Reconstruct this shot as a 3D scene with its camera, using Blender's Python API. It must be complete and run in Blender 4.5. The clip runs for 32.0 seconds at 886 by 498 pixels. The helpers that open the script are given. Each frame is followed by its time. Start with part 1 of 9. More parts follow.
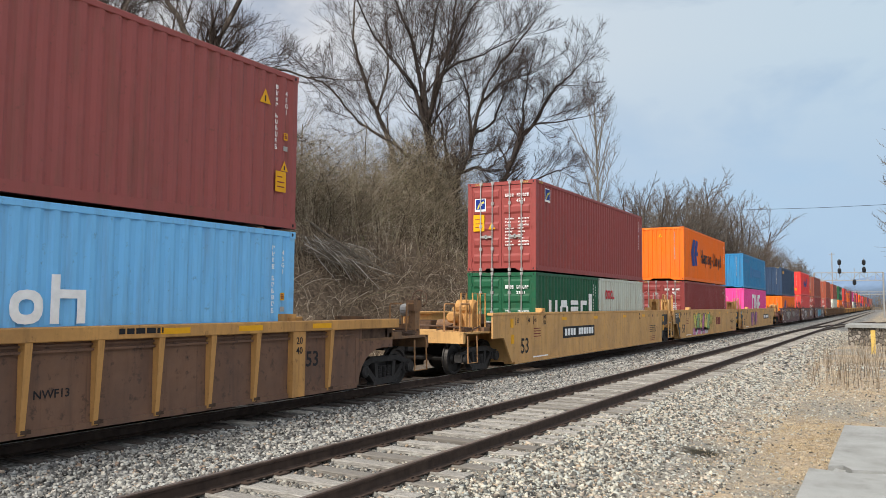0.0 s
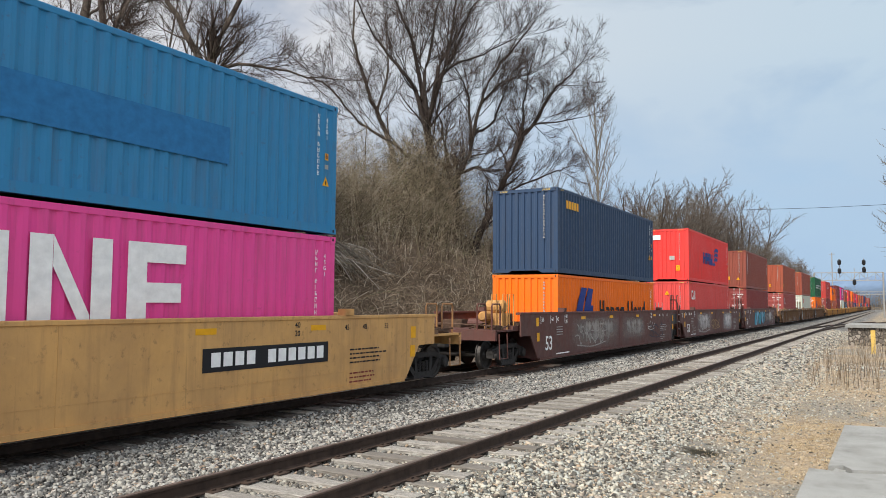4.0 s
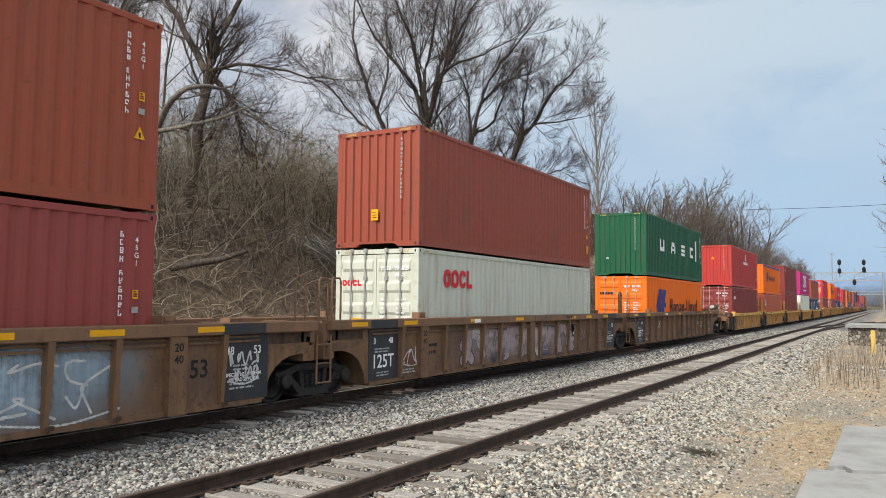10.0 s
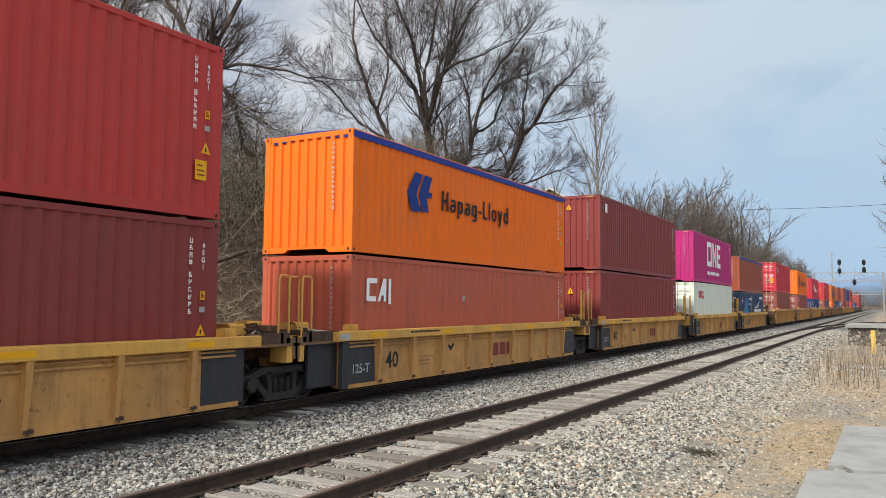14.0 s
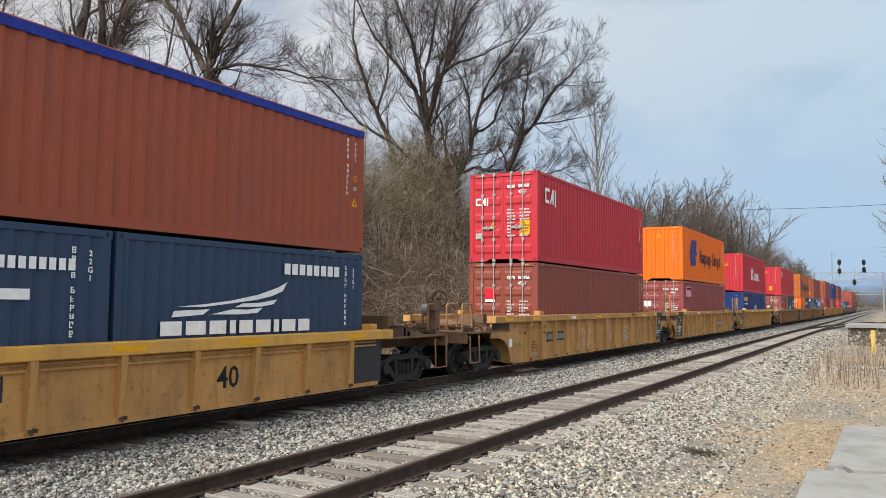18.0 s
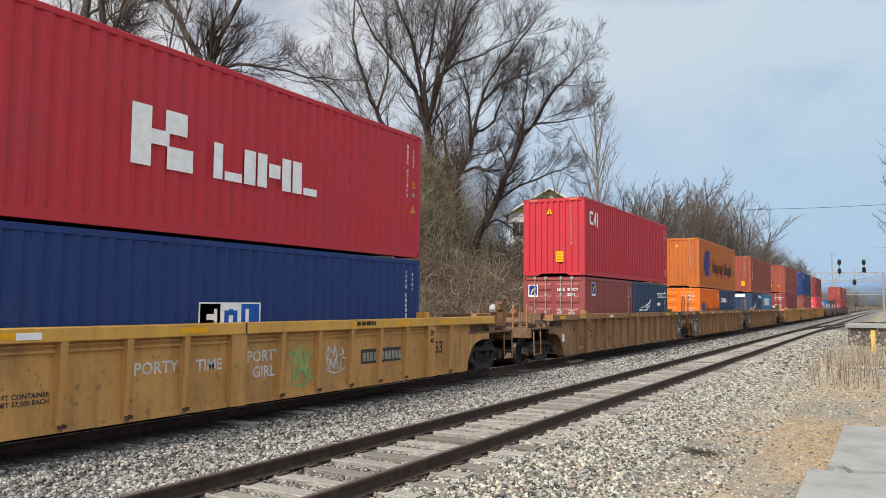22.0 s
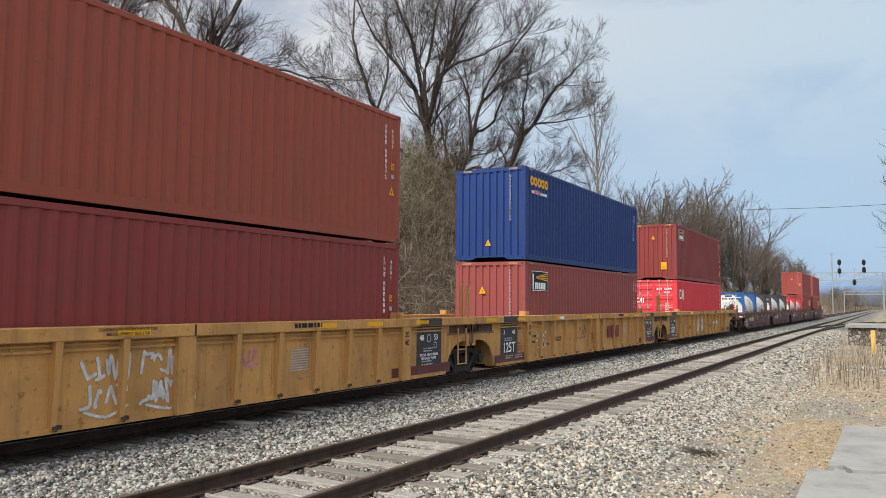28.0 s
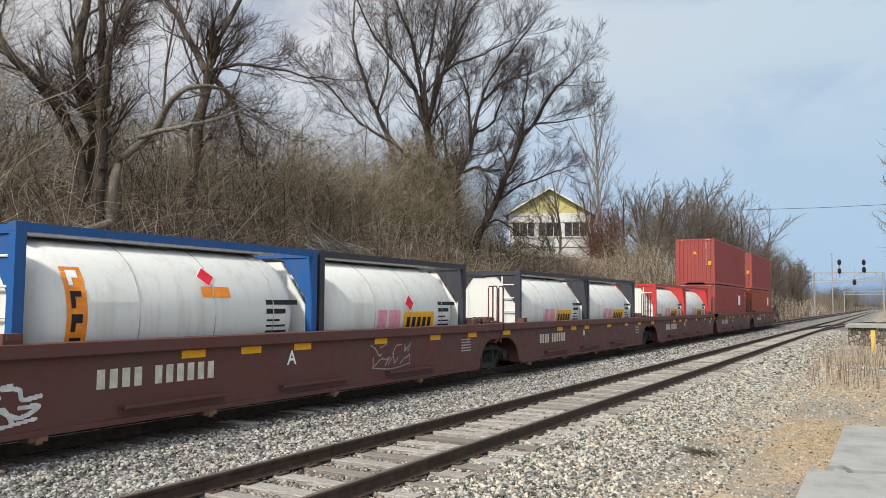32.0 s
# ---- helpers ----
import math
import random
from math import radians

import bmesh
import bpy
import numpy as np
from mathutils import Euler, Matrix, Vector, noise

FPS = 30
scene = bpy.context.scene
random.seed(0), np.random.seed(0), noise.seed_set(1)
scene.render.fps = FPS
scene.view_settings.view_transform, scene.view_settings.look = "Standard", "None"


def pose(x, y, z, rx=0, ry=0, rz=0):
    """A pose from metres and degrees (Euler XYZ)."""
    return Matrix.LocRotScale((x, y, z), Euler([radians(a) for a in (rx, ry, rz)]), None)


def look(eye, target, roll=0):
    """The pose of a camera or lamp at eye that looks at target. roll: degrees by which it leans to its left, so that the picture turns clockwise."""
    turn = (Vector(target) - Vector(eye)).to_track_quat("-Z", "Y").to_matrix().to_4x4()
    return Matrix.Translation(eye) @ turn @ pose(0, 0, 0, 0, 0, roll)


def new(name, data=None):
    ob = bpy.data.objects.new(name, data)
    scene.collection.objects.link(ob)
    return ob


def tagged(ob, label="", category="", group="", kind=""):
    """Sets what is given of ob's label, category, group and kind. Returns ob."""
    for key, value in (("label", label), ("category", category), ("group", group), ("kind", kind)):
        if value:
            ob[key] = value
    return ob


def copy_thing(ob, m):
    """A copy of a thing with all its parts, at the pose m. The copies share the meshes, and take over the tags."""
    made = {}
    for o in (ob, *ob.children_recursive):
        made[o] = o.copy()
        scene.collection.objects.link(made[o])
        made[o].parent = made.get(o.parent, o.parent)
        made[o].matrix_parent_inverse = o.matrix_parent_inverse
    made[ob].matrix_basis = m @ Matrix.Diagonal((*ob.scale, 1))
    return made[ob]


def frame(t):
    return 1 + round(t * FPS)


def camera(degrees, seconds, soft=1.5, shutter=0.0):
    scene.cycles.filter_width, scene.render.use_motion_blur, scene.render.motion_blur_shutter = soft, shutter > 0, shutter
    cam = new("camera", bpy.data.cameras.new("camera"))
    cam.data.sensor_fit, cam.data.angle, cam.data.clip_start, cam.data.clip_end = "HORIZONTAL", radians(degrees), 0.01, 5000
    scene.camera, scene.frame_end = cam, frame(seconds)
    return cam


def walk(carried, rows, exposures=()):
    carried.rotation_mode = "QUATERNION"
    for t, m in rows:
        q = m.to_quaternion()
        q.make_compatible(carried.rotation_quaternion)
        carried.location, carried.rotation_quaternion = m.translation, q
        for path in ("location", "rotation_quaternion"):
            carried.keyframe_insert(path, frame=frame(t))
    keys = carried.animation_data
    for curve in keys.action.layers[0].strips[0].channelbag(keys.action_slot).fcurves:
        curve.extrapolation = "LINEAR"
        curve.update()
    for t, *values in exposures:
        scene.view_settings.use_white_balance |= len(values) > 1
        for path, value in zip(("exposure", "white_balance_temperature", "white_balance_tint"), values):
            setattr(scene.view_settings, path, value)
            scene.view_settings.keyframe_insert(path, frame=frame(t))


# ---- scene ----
# Track direction is +Y, the rails' top is z = 0, the camera stands over x = y = 0.
cam = camera(59.146, 32.0, soft=0.40)
EYE = (0.0, 0.0, 1.889)
YAW, PITCH, LEAN = 29.776, 3.932, 0.4645
AIM = (EYE[0] - math.sin(radians(YAW)) * math.cos(radians(PITCH)) * 10,
       EYE[1] + math.cos(radians(YAW)) * math.cos(radians(PITCH)) * 10,
       EYE[2] + math.sin(radians(PITCH)) * 10)
walk(cam, [(0.0, look(EYE, AIM, LEAN)), (32.0, look(EYE, AIM, LEAN))])
scene.view_settings.exposure = 0.33

# ---- world and sun ----
SUN_ELEVATION, SUN_AZIMUTH = 43.0, 186.0   # azimuth clockwise from +Y
world = bpy.data.worlds.new("world")
scene.world = world
world.use_nodes = True
wn, wl = world.node_tree.nodes, world.node_tree.links
wn.clear()
w_out = wn.new("ShaderNodeOutputWorld")
w_bg = wn.new("ShaderNodeBackground")
w_sky = wn.new("ShaderNodeTexSky")
w_sky.sky_type = "NISHITA"
w_sky.sun_disc = False
w_sky.sun_elevation = radians(SUN_ELEVATION)
w_sky.sun_rotation = radians(SUN_AZIMUTH)
w_sky.dust_density = 0.6
w_sky.air_density = 1.0
w_noise = wn.new("ShaderNodeTexNoise")
w_noise.inputs["Scale"].default_value = 2.2
w_noise.inputs["Detail"].default_value = 7.0
w_noise.inputs["Roughness"].default_value = 0.55
w_noise.inputs["Distortion"].default_value = 0.35
w_coord = wn.new("ShaderNodeTexCoord")
w_map = wn.new("ShaderNodeMapping")
w_map.inputs["Scale"].default_value = (1.0, 1.0, 2.6)
w_map.inputs["Location"].default_value = (0.35, 0.1, 0.0)
w_ramp = wn.new("ShaderNodeValToRGB")
w_ramp.color_ramp.elements[0].position = 0.22
w_ramp.color_ramp.elements[1].position = 0.52
w_mix = wn.new("ShaderNodeMixRGB")
wl.new(w_coord.outputs["Generated"], w_map.inputs["Vector"])
wl.new(w_map.outputs["Vector"], w_noise.inputs["Vector"])
wl.new(w_noise.outputs["Fac"], w_ramp.inputs["Fac"])
wl.new(w_ramp.outputs["Color"], w_mix.inputs["Fac"])
w_side = wn.new("ShaderNodeVectorMath")
w_side.operation = "DOT_PRODUCT"
w_side.inputs[1].default_value = (math.sin(radians(18)), math.cos(radians(18)), 0.0)
w_thin = wn.new("ShaderNodeMapRange")
w_thin.inputs["From Min"].default_value, w_thin.inputs["From Max"].default_value = 0.50, 0.98
w_tone = wn.new("ShaderNodeMixRGB")
w_tone.inputs["Color1"].default_value, w_tone.inputs["Color2"].default_value = (6.35, 6.50, 6.85, 1), (4.62, 5.92, 7.0, 1)
wl.new(w_coord.outputs["Generated"], w_side.inputs[0])
wl.new(w_side.outputs["Value"], w_thin.inputs["Value"])
wl.new(w_thin.outputs["Result"], w_tone.inputs["Fac"])
wl.new(w_tone.outputs["Color"], w_mix.inputs["Color2"])
wl.new(w_sky.outputs["Color"], w_mix.inputs["Color1"])
# paler blue low over the horizon
w_sep = wn.new("ShaderNodeSeparateXYZ")
w_low = wn.new("ShaderNodeMapRange")
w_low.inputs["From Min"].default_value, w_low.inputs["From Max"].default_value = 0.0, 0.30
w_low.inputs["To Min"].default_value, w_low.inputs["To Max"].default_value = 0.85, 0.0
w_blue = wn.new("ShaderNodeMixRGB")
w_blue.inputs["Color2"].default_value = (3.2, 4.75, 6.9, 1)
wl.new(w_coord.outputs["Generated"], w_sep.inputs["Vector"])
wl.new(w_sep.outputs["Z"], w_low.inputs["Value"])
wl.new(w_low.outputs["Result"], w_blue.inputs["Fac"])
wl.new(w_mix.outputs["Color"], w_blue.inputs["Color1"])
# the thin cloud is brighter round the sun
w_dot = wn.new("ShaderNodeVectorMath")
w_dot.operation = "DOT_PRODUCT"
w_dot.inputs[1].default_value = (math.sin(radians(SUN_AZIMUTH)) * math.cos(radians(SUN_ELEVATION)), math.cos(radians(SUN_AZIMUTH)) * math.cos(radians(SUN_ELEVATION)), math.sin(radians(SUN_ELEVATION)))
w_glow = wn.new("ShaderNodeMapRange")
w_glow.interpolation_type = "SMOOTHSTEP"
w_glow.inputs["From Min"].default_value, w_glow.inputs["From Max"].default_value = 0.0, 1.0
w_glow.inputs["To Min"].default_value, w_glow.inputs["To Max"].default_value = 1.0, 1.95
w_mul = wn.new("ShaderNodeVectorMath")
w_mul.operation = "SCALE"
wl.new(w_coord.outputs["Generated"], w_dot.inputs[0])
wl.new(w_dot.outputs["Value"], w_glow.inputs["Value"])
wl.new(w_blue.outputs["Color"], w_mul.inputs["Vector"])
wl.new(w_glow.outputs["Result"], w_mul.inputs["Scale"])
wl.new(w_mul.outputs["Vector"], w_bg.inputs["Color"])
w_bg.inputs["Strength"].default_value = 0.089
wl.new(w_bg.outputs["Background"], w_out.inputs["Surface"])

sun_data = bpy.data.lights.new("sun", "SUN")
sun_data.energy = 3.5
sun_data.angle = radians(5.0)
sun_data.color = (1.0, 0.95, 0.87)
sun = new("sun", sun_data)
az, el = radians(SUN_AZIMUTH), radians(SUN_ELEVATION)
sun.matrix_world = look((60 * math.sin(az) * math.cos(el), 60 * math.cos(az) * math.cos(el), 60 * math.sin(el)), (0, 0, 0))


# ---- mesh helpers ----
class Geo:
    """Collects vertices and faces of one mesh."""

    def __init__(self):
        self.v, self.f = [], []

    def add(self, vs, fs):
        n = len(self.v)
        self.v.extend(vs)
        self.f.extend([tuple(i + n for i in face) for face in fs])
        return self

    def box(self, x0, x1, y0, y1, z0, z1):
        return self.add([(x0, y0, z0), (x1, y0, z0), (x1, y1, z0), (x0, y1, z0), (x0, y0, z1), (x1, y0, z1), (x1, y1, z1), (x0, y1, z1)],
                        [(0, 3, 2, 1), (4, 5, 6, 7), (0, 1, 5, 4), (1, 2, 6, 5), (2, 3, 7, 6), (3, 0, 4, 7)])

    def chamfer(self, x0, x1, y0, y1, z0, z1, c):
        """A box with its long edges along y cut off."""
        prof = [(x0 + c, z0), (x1 - c, z0), (x1, z0 + c), (x1, z1 - c), (x1 - c, z1), (x0 + c, z1), (x0, z1 - c), (x0, z0 + c)]
        return self.sweep_y(prof, y0, y1)

    def sweep_y(self, prof, y0, y1):
        n = len(prof)
        vs = [(x, y0, z) for x, z in prof] + [(x, y1, z) for x, z in prof]
        fs = [(i, (i + 1) % n, n + (i + 1) % n, n + i) for i in range(n)]
        fs += [tuple(range(n - 1, -1, -1)), tuple(range(n, 2 * n))]
        return self.add(vs, fs)

    def sweep_x(self, prof, x0, x1):
        """Profile of (y, z) pairs pushed along x."""
        n = len(prof)
        vs = [(x0, y, z) for y, z in prof] + [(x1, y, z) for y, z in prof]
        fs = [(i, (i + 1) % n, n + (i + 1) % n, n + i) for i in range(n)]
        fs += [tuple(range(n - 1, -1, -1)), tuple(range(n, 2 * n))]
        return self.add(vs, fs)

    def tube(self, pts, r, sides=6, cap=True):
        """A round bar along points; r is one radius or one for each point."""
        pts = [Vector(p) for p in pts]
        rs = r if isinstance(r, (list, tuple)) else [r] * len(pts)
        n0 = len(self.v)
        for i, p in enumerate(pts):
            d = (pts[min(i + 1, len(pts) - 1)] - pts[max(i - 1, 0)]).normalized()
            a = d.cross(Vector((0, 0, 1)) if abs(d.z) < 0.9 else Vector((1, 0, 0))).normalized()
            b = d.cross(a)
            for k in range(sides):
                w = 2 * math.pi * k / sides
                self.v.append(tuple(p + (a * math.cos(w) + b * math.sin(w)) * rs[i]))
        for i in range(len(pts) - 1):
            for k in range(sides):
                k2 = (k + 1) % sides
                self.f.append((n0 + i * sides + k, n0 + i * sides + k2, n0 + (i + 1) * sides + k2, n0 + (i + 1) * sides + k))
        if cap:
            self.f.append(tuple(n0 + k for k in range(sides - 1, -1, -1)))
            self.f.append(tuple(n0 + (len(pts) - 1) * sides + k for k in range(sides)))
        return self

    def lathe_x(self, prof, cx, cy, cz, sides=28):
        """Profile of (x, radius) pairs turned round an axle along x."""
        n0 = len(self.v)
        for x, r in prof:
            for k in range(sides):
                w = 2 * math.pi * k / sides
                self.v.append((cx + x, cy + r * math.cos(w), cz + r * math.sin(w)))
        for i in range(len(prof) - 1):
            for k in range(sides):
                k2 = (k + 1) % sides
                self.f.append((n0 + i * sides + k, n0 + i * sides + k2, n0 + (i + 1) * sides + k2, n0 + (i + 1) * sides + k))
        self.f.append(tuple(n0 + k for k in range(sides - 1, -1, -1)))
        self.f.append(tuple(n0 + (len(prof) - 1) * sides + k for k in range(sides)))
        return self

    def mesh(self, name, smooth=False):
        me = bpy.data.meshes.new(name)
        me.from_pydata(self.v, [], self.f)
        bm = bmesh.new()
        bm.from_mesh(me)
        bmesh.ops.recalc_face_normals(bm, faces=bm.faces)
        bm.to_mesh(me)
        bm.free()
        if smooth:
            me.polygons.foreach_set("use_smooth", [True] * len(me.polygons))
        me.materials.append(None)
        return me


def big_mesh(name, verts, faces, mats, smooth=False):
    """A mesh from numpy arrays, all faces with the same number of corners."""
    me = bpy.data.meshes.new(name)
    k = faces.shape[1]
    me.vertices.add(len(verts))
    me.vertices.foreach_set("co", np.asarray(verts, dtype=np.float32).ravel())
    me.loops.add(faces.size)
    me.loops.foreach_set("vertex_index", faces.astype(np.int32).ravel())
    me.polygons.add(len(faces))
    me.polygons.foreach_set("loop_start", np.arange(0, faces.size, k, dtype=np.int32))
    if smooth:
        me.polygons.foreach_set("use_smooth", np.ones(len(faces), dtype=bool))
    me.update(calc_edges=True)
    for m in mats:
        me.materials.append(m)
    return me


def put(name, me, material, parent=None, m=None, label=""):
    """Links a shared mesh as one object with a material of its own."""
    ob = new(name, me)
    if parent is not None:
        ob.parent = parent
    if m is not None:
        ob.matrix_local = m
    slot = ob.material_slots[0]
    slot.link = "OBJECT"
    slot.material = material
    if label:
        ob["label"] = label
    return ob


def part(name, g, material, parent, label="", m=None, smooth=False):
    return put(name, g.mesh(name, smooth), material, parent, m, label)


def thing(name, m, label, category, group="", kind=""):
    ob = new(name)
    ob.empty_display_size = 0.3
    ob.matrix_basis = m
    return tagged(ob, label, category, group, kind)


ID = Matrix.Identity(4)
_texts = {}


def text_mesh(body, size):
    key = (body, size)
    if key not in _texts:
        cu = bpy.data.curves.new("lettering", "FONT")
        cu.body, cu.size, cu.extrude, cu.align_x, cu.align_y = body, size, 0.001, "CENTER", "CENTER"
        cu.resolution_u = 2
        cu.offset = 0.013 * size
        tmp = bpy.data.objects.new("lettering", cu)
        me = bpy.data.meshes.new_from_object(tmp)
        bpy.data.objects.remove(tmp)
        me.materials.clear()
        me.materials.append(None)
        _texts[key] = me
    return _texts[key]


def on_side(x, y, z):
    """Pose for flat marks on a face that looks to +X: mark x runs along +Y, mark y up."""
    return Matrix(((0, 0, 1, x), (1, 0, 0, y), (0, 1, 0, z), (0, 0, 0, 1)))


def on_end(x, y, z):
    """Pose for flat marks on a face that looks to -Y."""
    return Matrix(((1, 0, 0, x), (0, 0, -1, y), (0, 1, 0, z), (0, 0, 0, 1)))


# ---- materials ----
def material(name):
    mat = bpy.data.materials.new(name)
    mat.use_nodes = True
    nt = mat.node_tree
    return mat, nt, nt.nodes["Principled BSDF"]


def n_noise(nt, scale, detail=4.0, rough=0.55, vec=None, stretch=None):
    n = nt.nodes.new("ShaderNodeTexNoise")
    n.inputs["Scale"].default_value, n.inputs["Detail"].default_value, n.inputs["Roughness"].default_value = scale, detail, rough
    c = nt.nodes.new("ShaderNodeTexCoord")
    src = c.outputs["Object"]
    if stretch:
        mp = nt.nodes.new("ShaderNodeMapping")
        mp.inputs["Scale"].default_value = stretch
        nt.links.new(src, mp.inputs["Vector"])
        src = mp.outputs["Vector"]
    nt.links.new(src, n.inputs["Vector"])
    return n.outputs["Fac"]


def n_ramp(nt, fac, stops):
    r = nt.nodes.new("ShaderNodeValToRGB")
    e = r.color_ramp.elements
    while len(e) < len(stops):
        e.new(0.5)
    for el_, (p, c) in zip(e, stops):
        el_.position, el_.color = p, (c if len(c) == 4 else (*c, 1)) if isinstance(c, tuple) else (c, c, c, 1)
    nt.links.new(fac, r.inputs["Fac"])
    return r.outputs["Color"]


def n_mix(nt, fac, a, b, mode="MIX"):
    m = nt.nodes.new("ShaderNodeMixRGB")
    m.blend_type = mode
    for s, v in ((m.inputs["Fac"], fac), (m.inputs["Color1"], a), (m.inputs["Color2"], b)):
        if isinstance(v, (int, float)):
            s.default_value = v
        elif isinstance(v, tuple):
            s.default_value = (*v[:3], 1)
        else:
            nt.links.new(v, s)
    return m.outputs["Color"]


def n_bump(nt, bsdf, height, strength, dist):
    b = nt.nodes.new("ShaderNodeBump")
    b.inputs["Strength"].default_value, b.inputs["Distance"].default_value = strength, dist
    nt.links.new(height, b.inputs["Height"])
    nt.links.new(b.outputs["Normal"], bsdf.inputs["Normal"])


def shade(c, k):
    return tuple(min(1.0, v * k) for v in c)


def paint(name, rgb, rough=0.5, wear=0.25, dirt=(0.09, 0.055, 0.035), streak=0.35, grime=0.0):
    """Weathered paint on steel: faded patches, runs of dirt, rust freckles."""
    mat, nt, b = material(name)
    rgb = tuple(min(0.86, 1.17 * v) for v in rgb)
    grey = sum(rgb) / 3
    faded = tuple(0.92 * v + 0.04 * grey for v in rgb)
    col = n_mix(nt, n_ramp(nt, n_noise(nt, 0.7, 5), [(0.35, 0.0), (0.7, 1.0)]), rgb, faded)
    run = n_ramp(nt, n_noise(nt, 3.0, 6, 0.6, stretch=(1.6, 1.6, 0.16)), [(0.5, 0.0), (0.78, streak)])
    col = n_mix(nt, run, col, shade(dirt, 1.3))
    fine = n_ramp(nt, n_noise(nt, 8.0, 5, 0.6, stretch=(1.6, 1.6, 0.05)), [(0.64, 0.0), (0.74, 0.55 * streak)])
    col = n_mix(nt, fine, col, shade(dirt, 0.8))
    spots = n_ramp(nt, n_noise(nt, 7.0, 8, 0.7), [(0.62 - 0.1 * wear, 0.0), (0.72, wear * 1.6)])
    col = n_mix(nt, spots, col, dirt)
    if grime:
        smear = n_ramp(nt, n_noise(nt, 0.9, 9, 0.68, stretch=(1.0, 1.0, 0.8)), [(0.40, 0.0), (0.68, grime)])
        col = n_mix(nt, smear, col, shade(dirt, 1.5))
        scuff = n_ramp(nt, n_noise(nt, 9.0, 9, 0.75, stretch=(1.0, 0.25, 1.0)), [(0.62, 0.0), (0.74, 0.35)])
        col = n_mix(nt, scuff, col, shade(faded, 1.25))
    nt.links.new(col, b.inputs["Base Color"])
    rr = n_ramp(nt, n_noise(nt, 5.0, 5), [(0.3, rough - 0.08), (0.7, rough + 0.14)])
    nt.links.new(rr, b.inputs["Roughness"])
    b.inputs["Specular IOR Level"].default_value = 0.30
    n_bump(nt, b, n_noise(nt, 5.0, 6), 0.12, 0.02)
    return mat


def plain(name, rgb, rough=0.6, metal=0.0, var=0.18, scale=6.0, bump=0.1):
    mat, nt, b = material(name)
    col = n_mix(nt, n_ramp(nt, n_noise(nt, scale, 6), [(0.3, 0.0), (0.7, 1.0)]), shade(rgb, 1 - var), shade(rgb, 1 + var))
    nt.links.new(col, b.inputs["Base Color"])
    b.inputs["Roughness"].default_value, b.inputs["Metallic"].default_value = rough, metal
    b.inputs["Specular IOR Level"].default_value = 0.25
    if bump:
        n_bump(nt, b, n_noise(nt, scale * 4, 5), bump, 0.02)
    return mat


MAROON = paint("maroon_paint", (0.255, 0.050, 0.043))
WASHED_MAROON = paint("washed_maroon_paint", (0.27, 0.070, 0.062), wear=0.3, streak=0.5)
DARK_MAROON = paint("dark_maroon_paint", (0.195, 0.032, 0.029))
RUST_BROWN = paint("rust_brown_paint", (0.215, 0.054, 0.035))
RUST_RED = paint("rust_red_paint", (0.25, 0.056, 0.032), wear=0.35, streak=0.45)
FADED_RED = paint("faded_orange_red_paint", (0.41, 0.090, 0.047))
BRICK_BROWN = paint("brick_brown_paint", (0.285, 0.064, 0.032), wear=0.35, streak=0.45)
RED = paint("red_paint", (0.66, 0.040, 0.034), wear=0.15, streak=0.22)
ROSE_RED = paint("chalky_red_paint", (0.56, 0.062, 0.054), wear=0.2, streak=0.3)
CRIMSON = paint("crimson_paint", (0.43, 0.024, 0.036), wear=0.15, streak=0.25)
BRIGHT_CRIMSON = paint("bright_crimson_paint", (0.56, 0.038, 0.050))
WARM_RED = paint("warm_red_paint", (0.40, 0.036, 0.030))
ORANGE = paint("orange_paint", (0.77, 0.138, 0.003), rough=0.6, wear=0.10, streak=0.2)
OLD_ORANGE = paint("faded_orange_paint", (0.42, 0.110, 0.018), wear=0.3)
SKY_BLUE = paint("sky_blue_paint", (0.024, 0.185, 0.37))
PALE_BLUE = paint("pale_blue_paint", (0.16, 0.44, 0.74))
PINK = paint("pink_paint", (0.70, 0.060, 0.27), wear=0.15)
MAGENTA = paint("magenta_paint", (0.40, 0.016, 0.145), wear=0.15)
NAVY = paint("navy_paint", (0.024, 0.048, 0.095), wear=0.12, dirt=(0.05, 0.05, 0.055), streak=0.3)
BLUE = paint("blue_paint", (0.010, 0.032, 0.135), wear=0.08, dirt=(0.05, 0.05, 0.06), streak=0.2)
GREEN = paint("green_paint", (0.008, 0.082, 0.036))
WHITE_BOX = paint("off_white_paint", (0.47, 0.49, 0.41), wear=0.3, dirt=(0.2, 0.11, 0.05), streak=0.5)
YELLOW_CAR = paint("ochre_yellow_paint", (0.555, 0.312, 0.108), rough=0.6, wear=0.4, dirt=(0.13, 0.075, 0.04), streak=0.45, grime=0.35)
AGED_CAR = paint("aged_ochre_paint", (0.51, 0.265, 0.080), rough=0.65, wear=0.5, dirt=(0.10, 0.056, 0.028), streak=0.6, grime=0.50)
DIRTY_CAR = paint("grimy_ochre_paint", (0.32, 0.165, 0.066), rough=0.65, wear=0.6, dirt=(0.08, 0.046, 0.028), streak=0.6, grime=0.7)
RUSTY_CAR = paint("rusty_brown_ochre_paint", (0.20, 0.108, 0.052), rough=0.7, wear=0.8, dirt=(0.06, 0.040, 0.030), streak=0.7, grime=0.8)
CHORD_YELLOW = paint("safety_yellow_chord_paint", (0.60, 0.325, 0.062), rough=0.6, wear=0.35, dirt=(0.14, 0.08, 0.04), streak=0.35, grime=0.3)
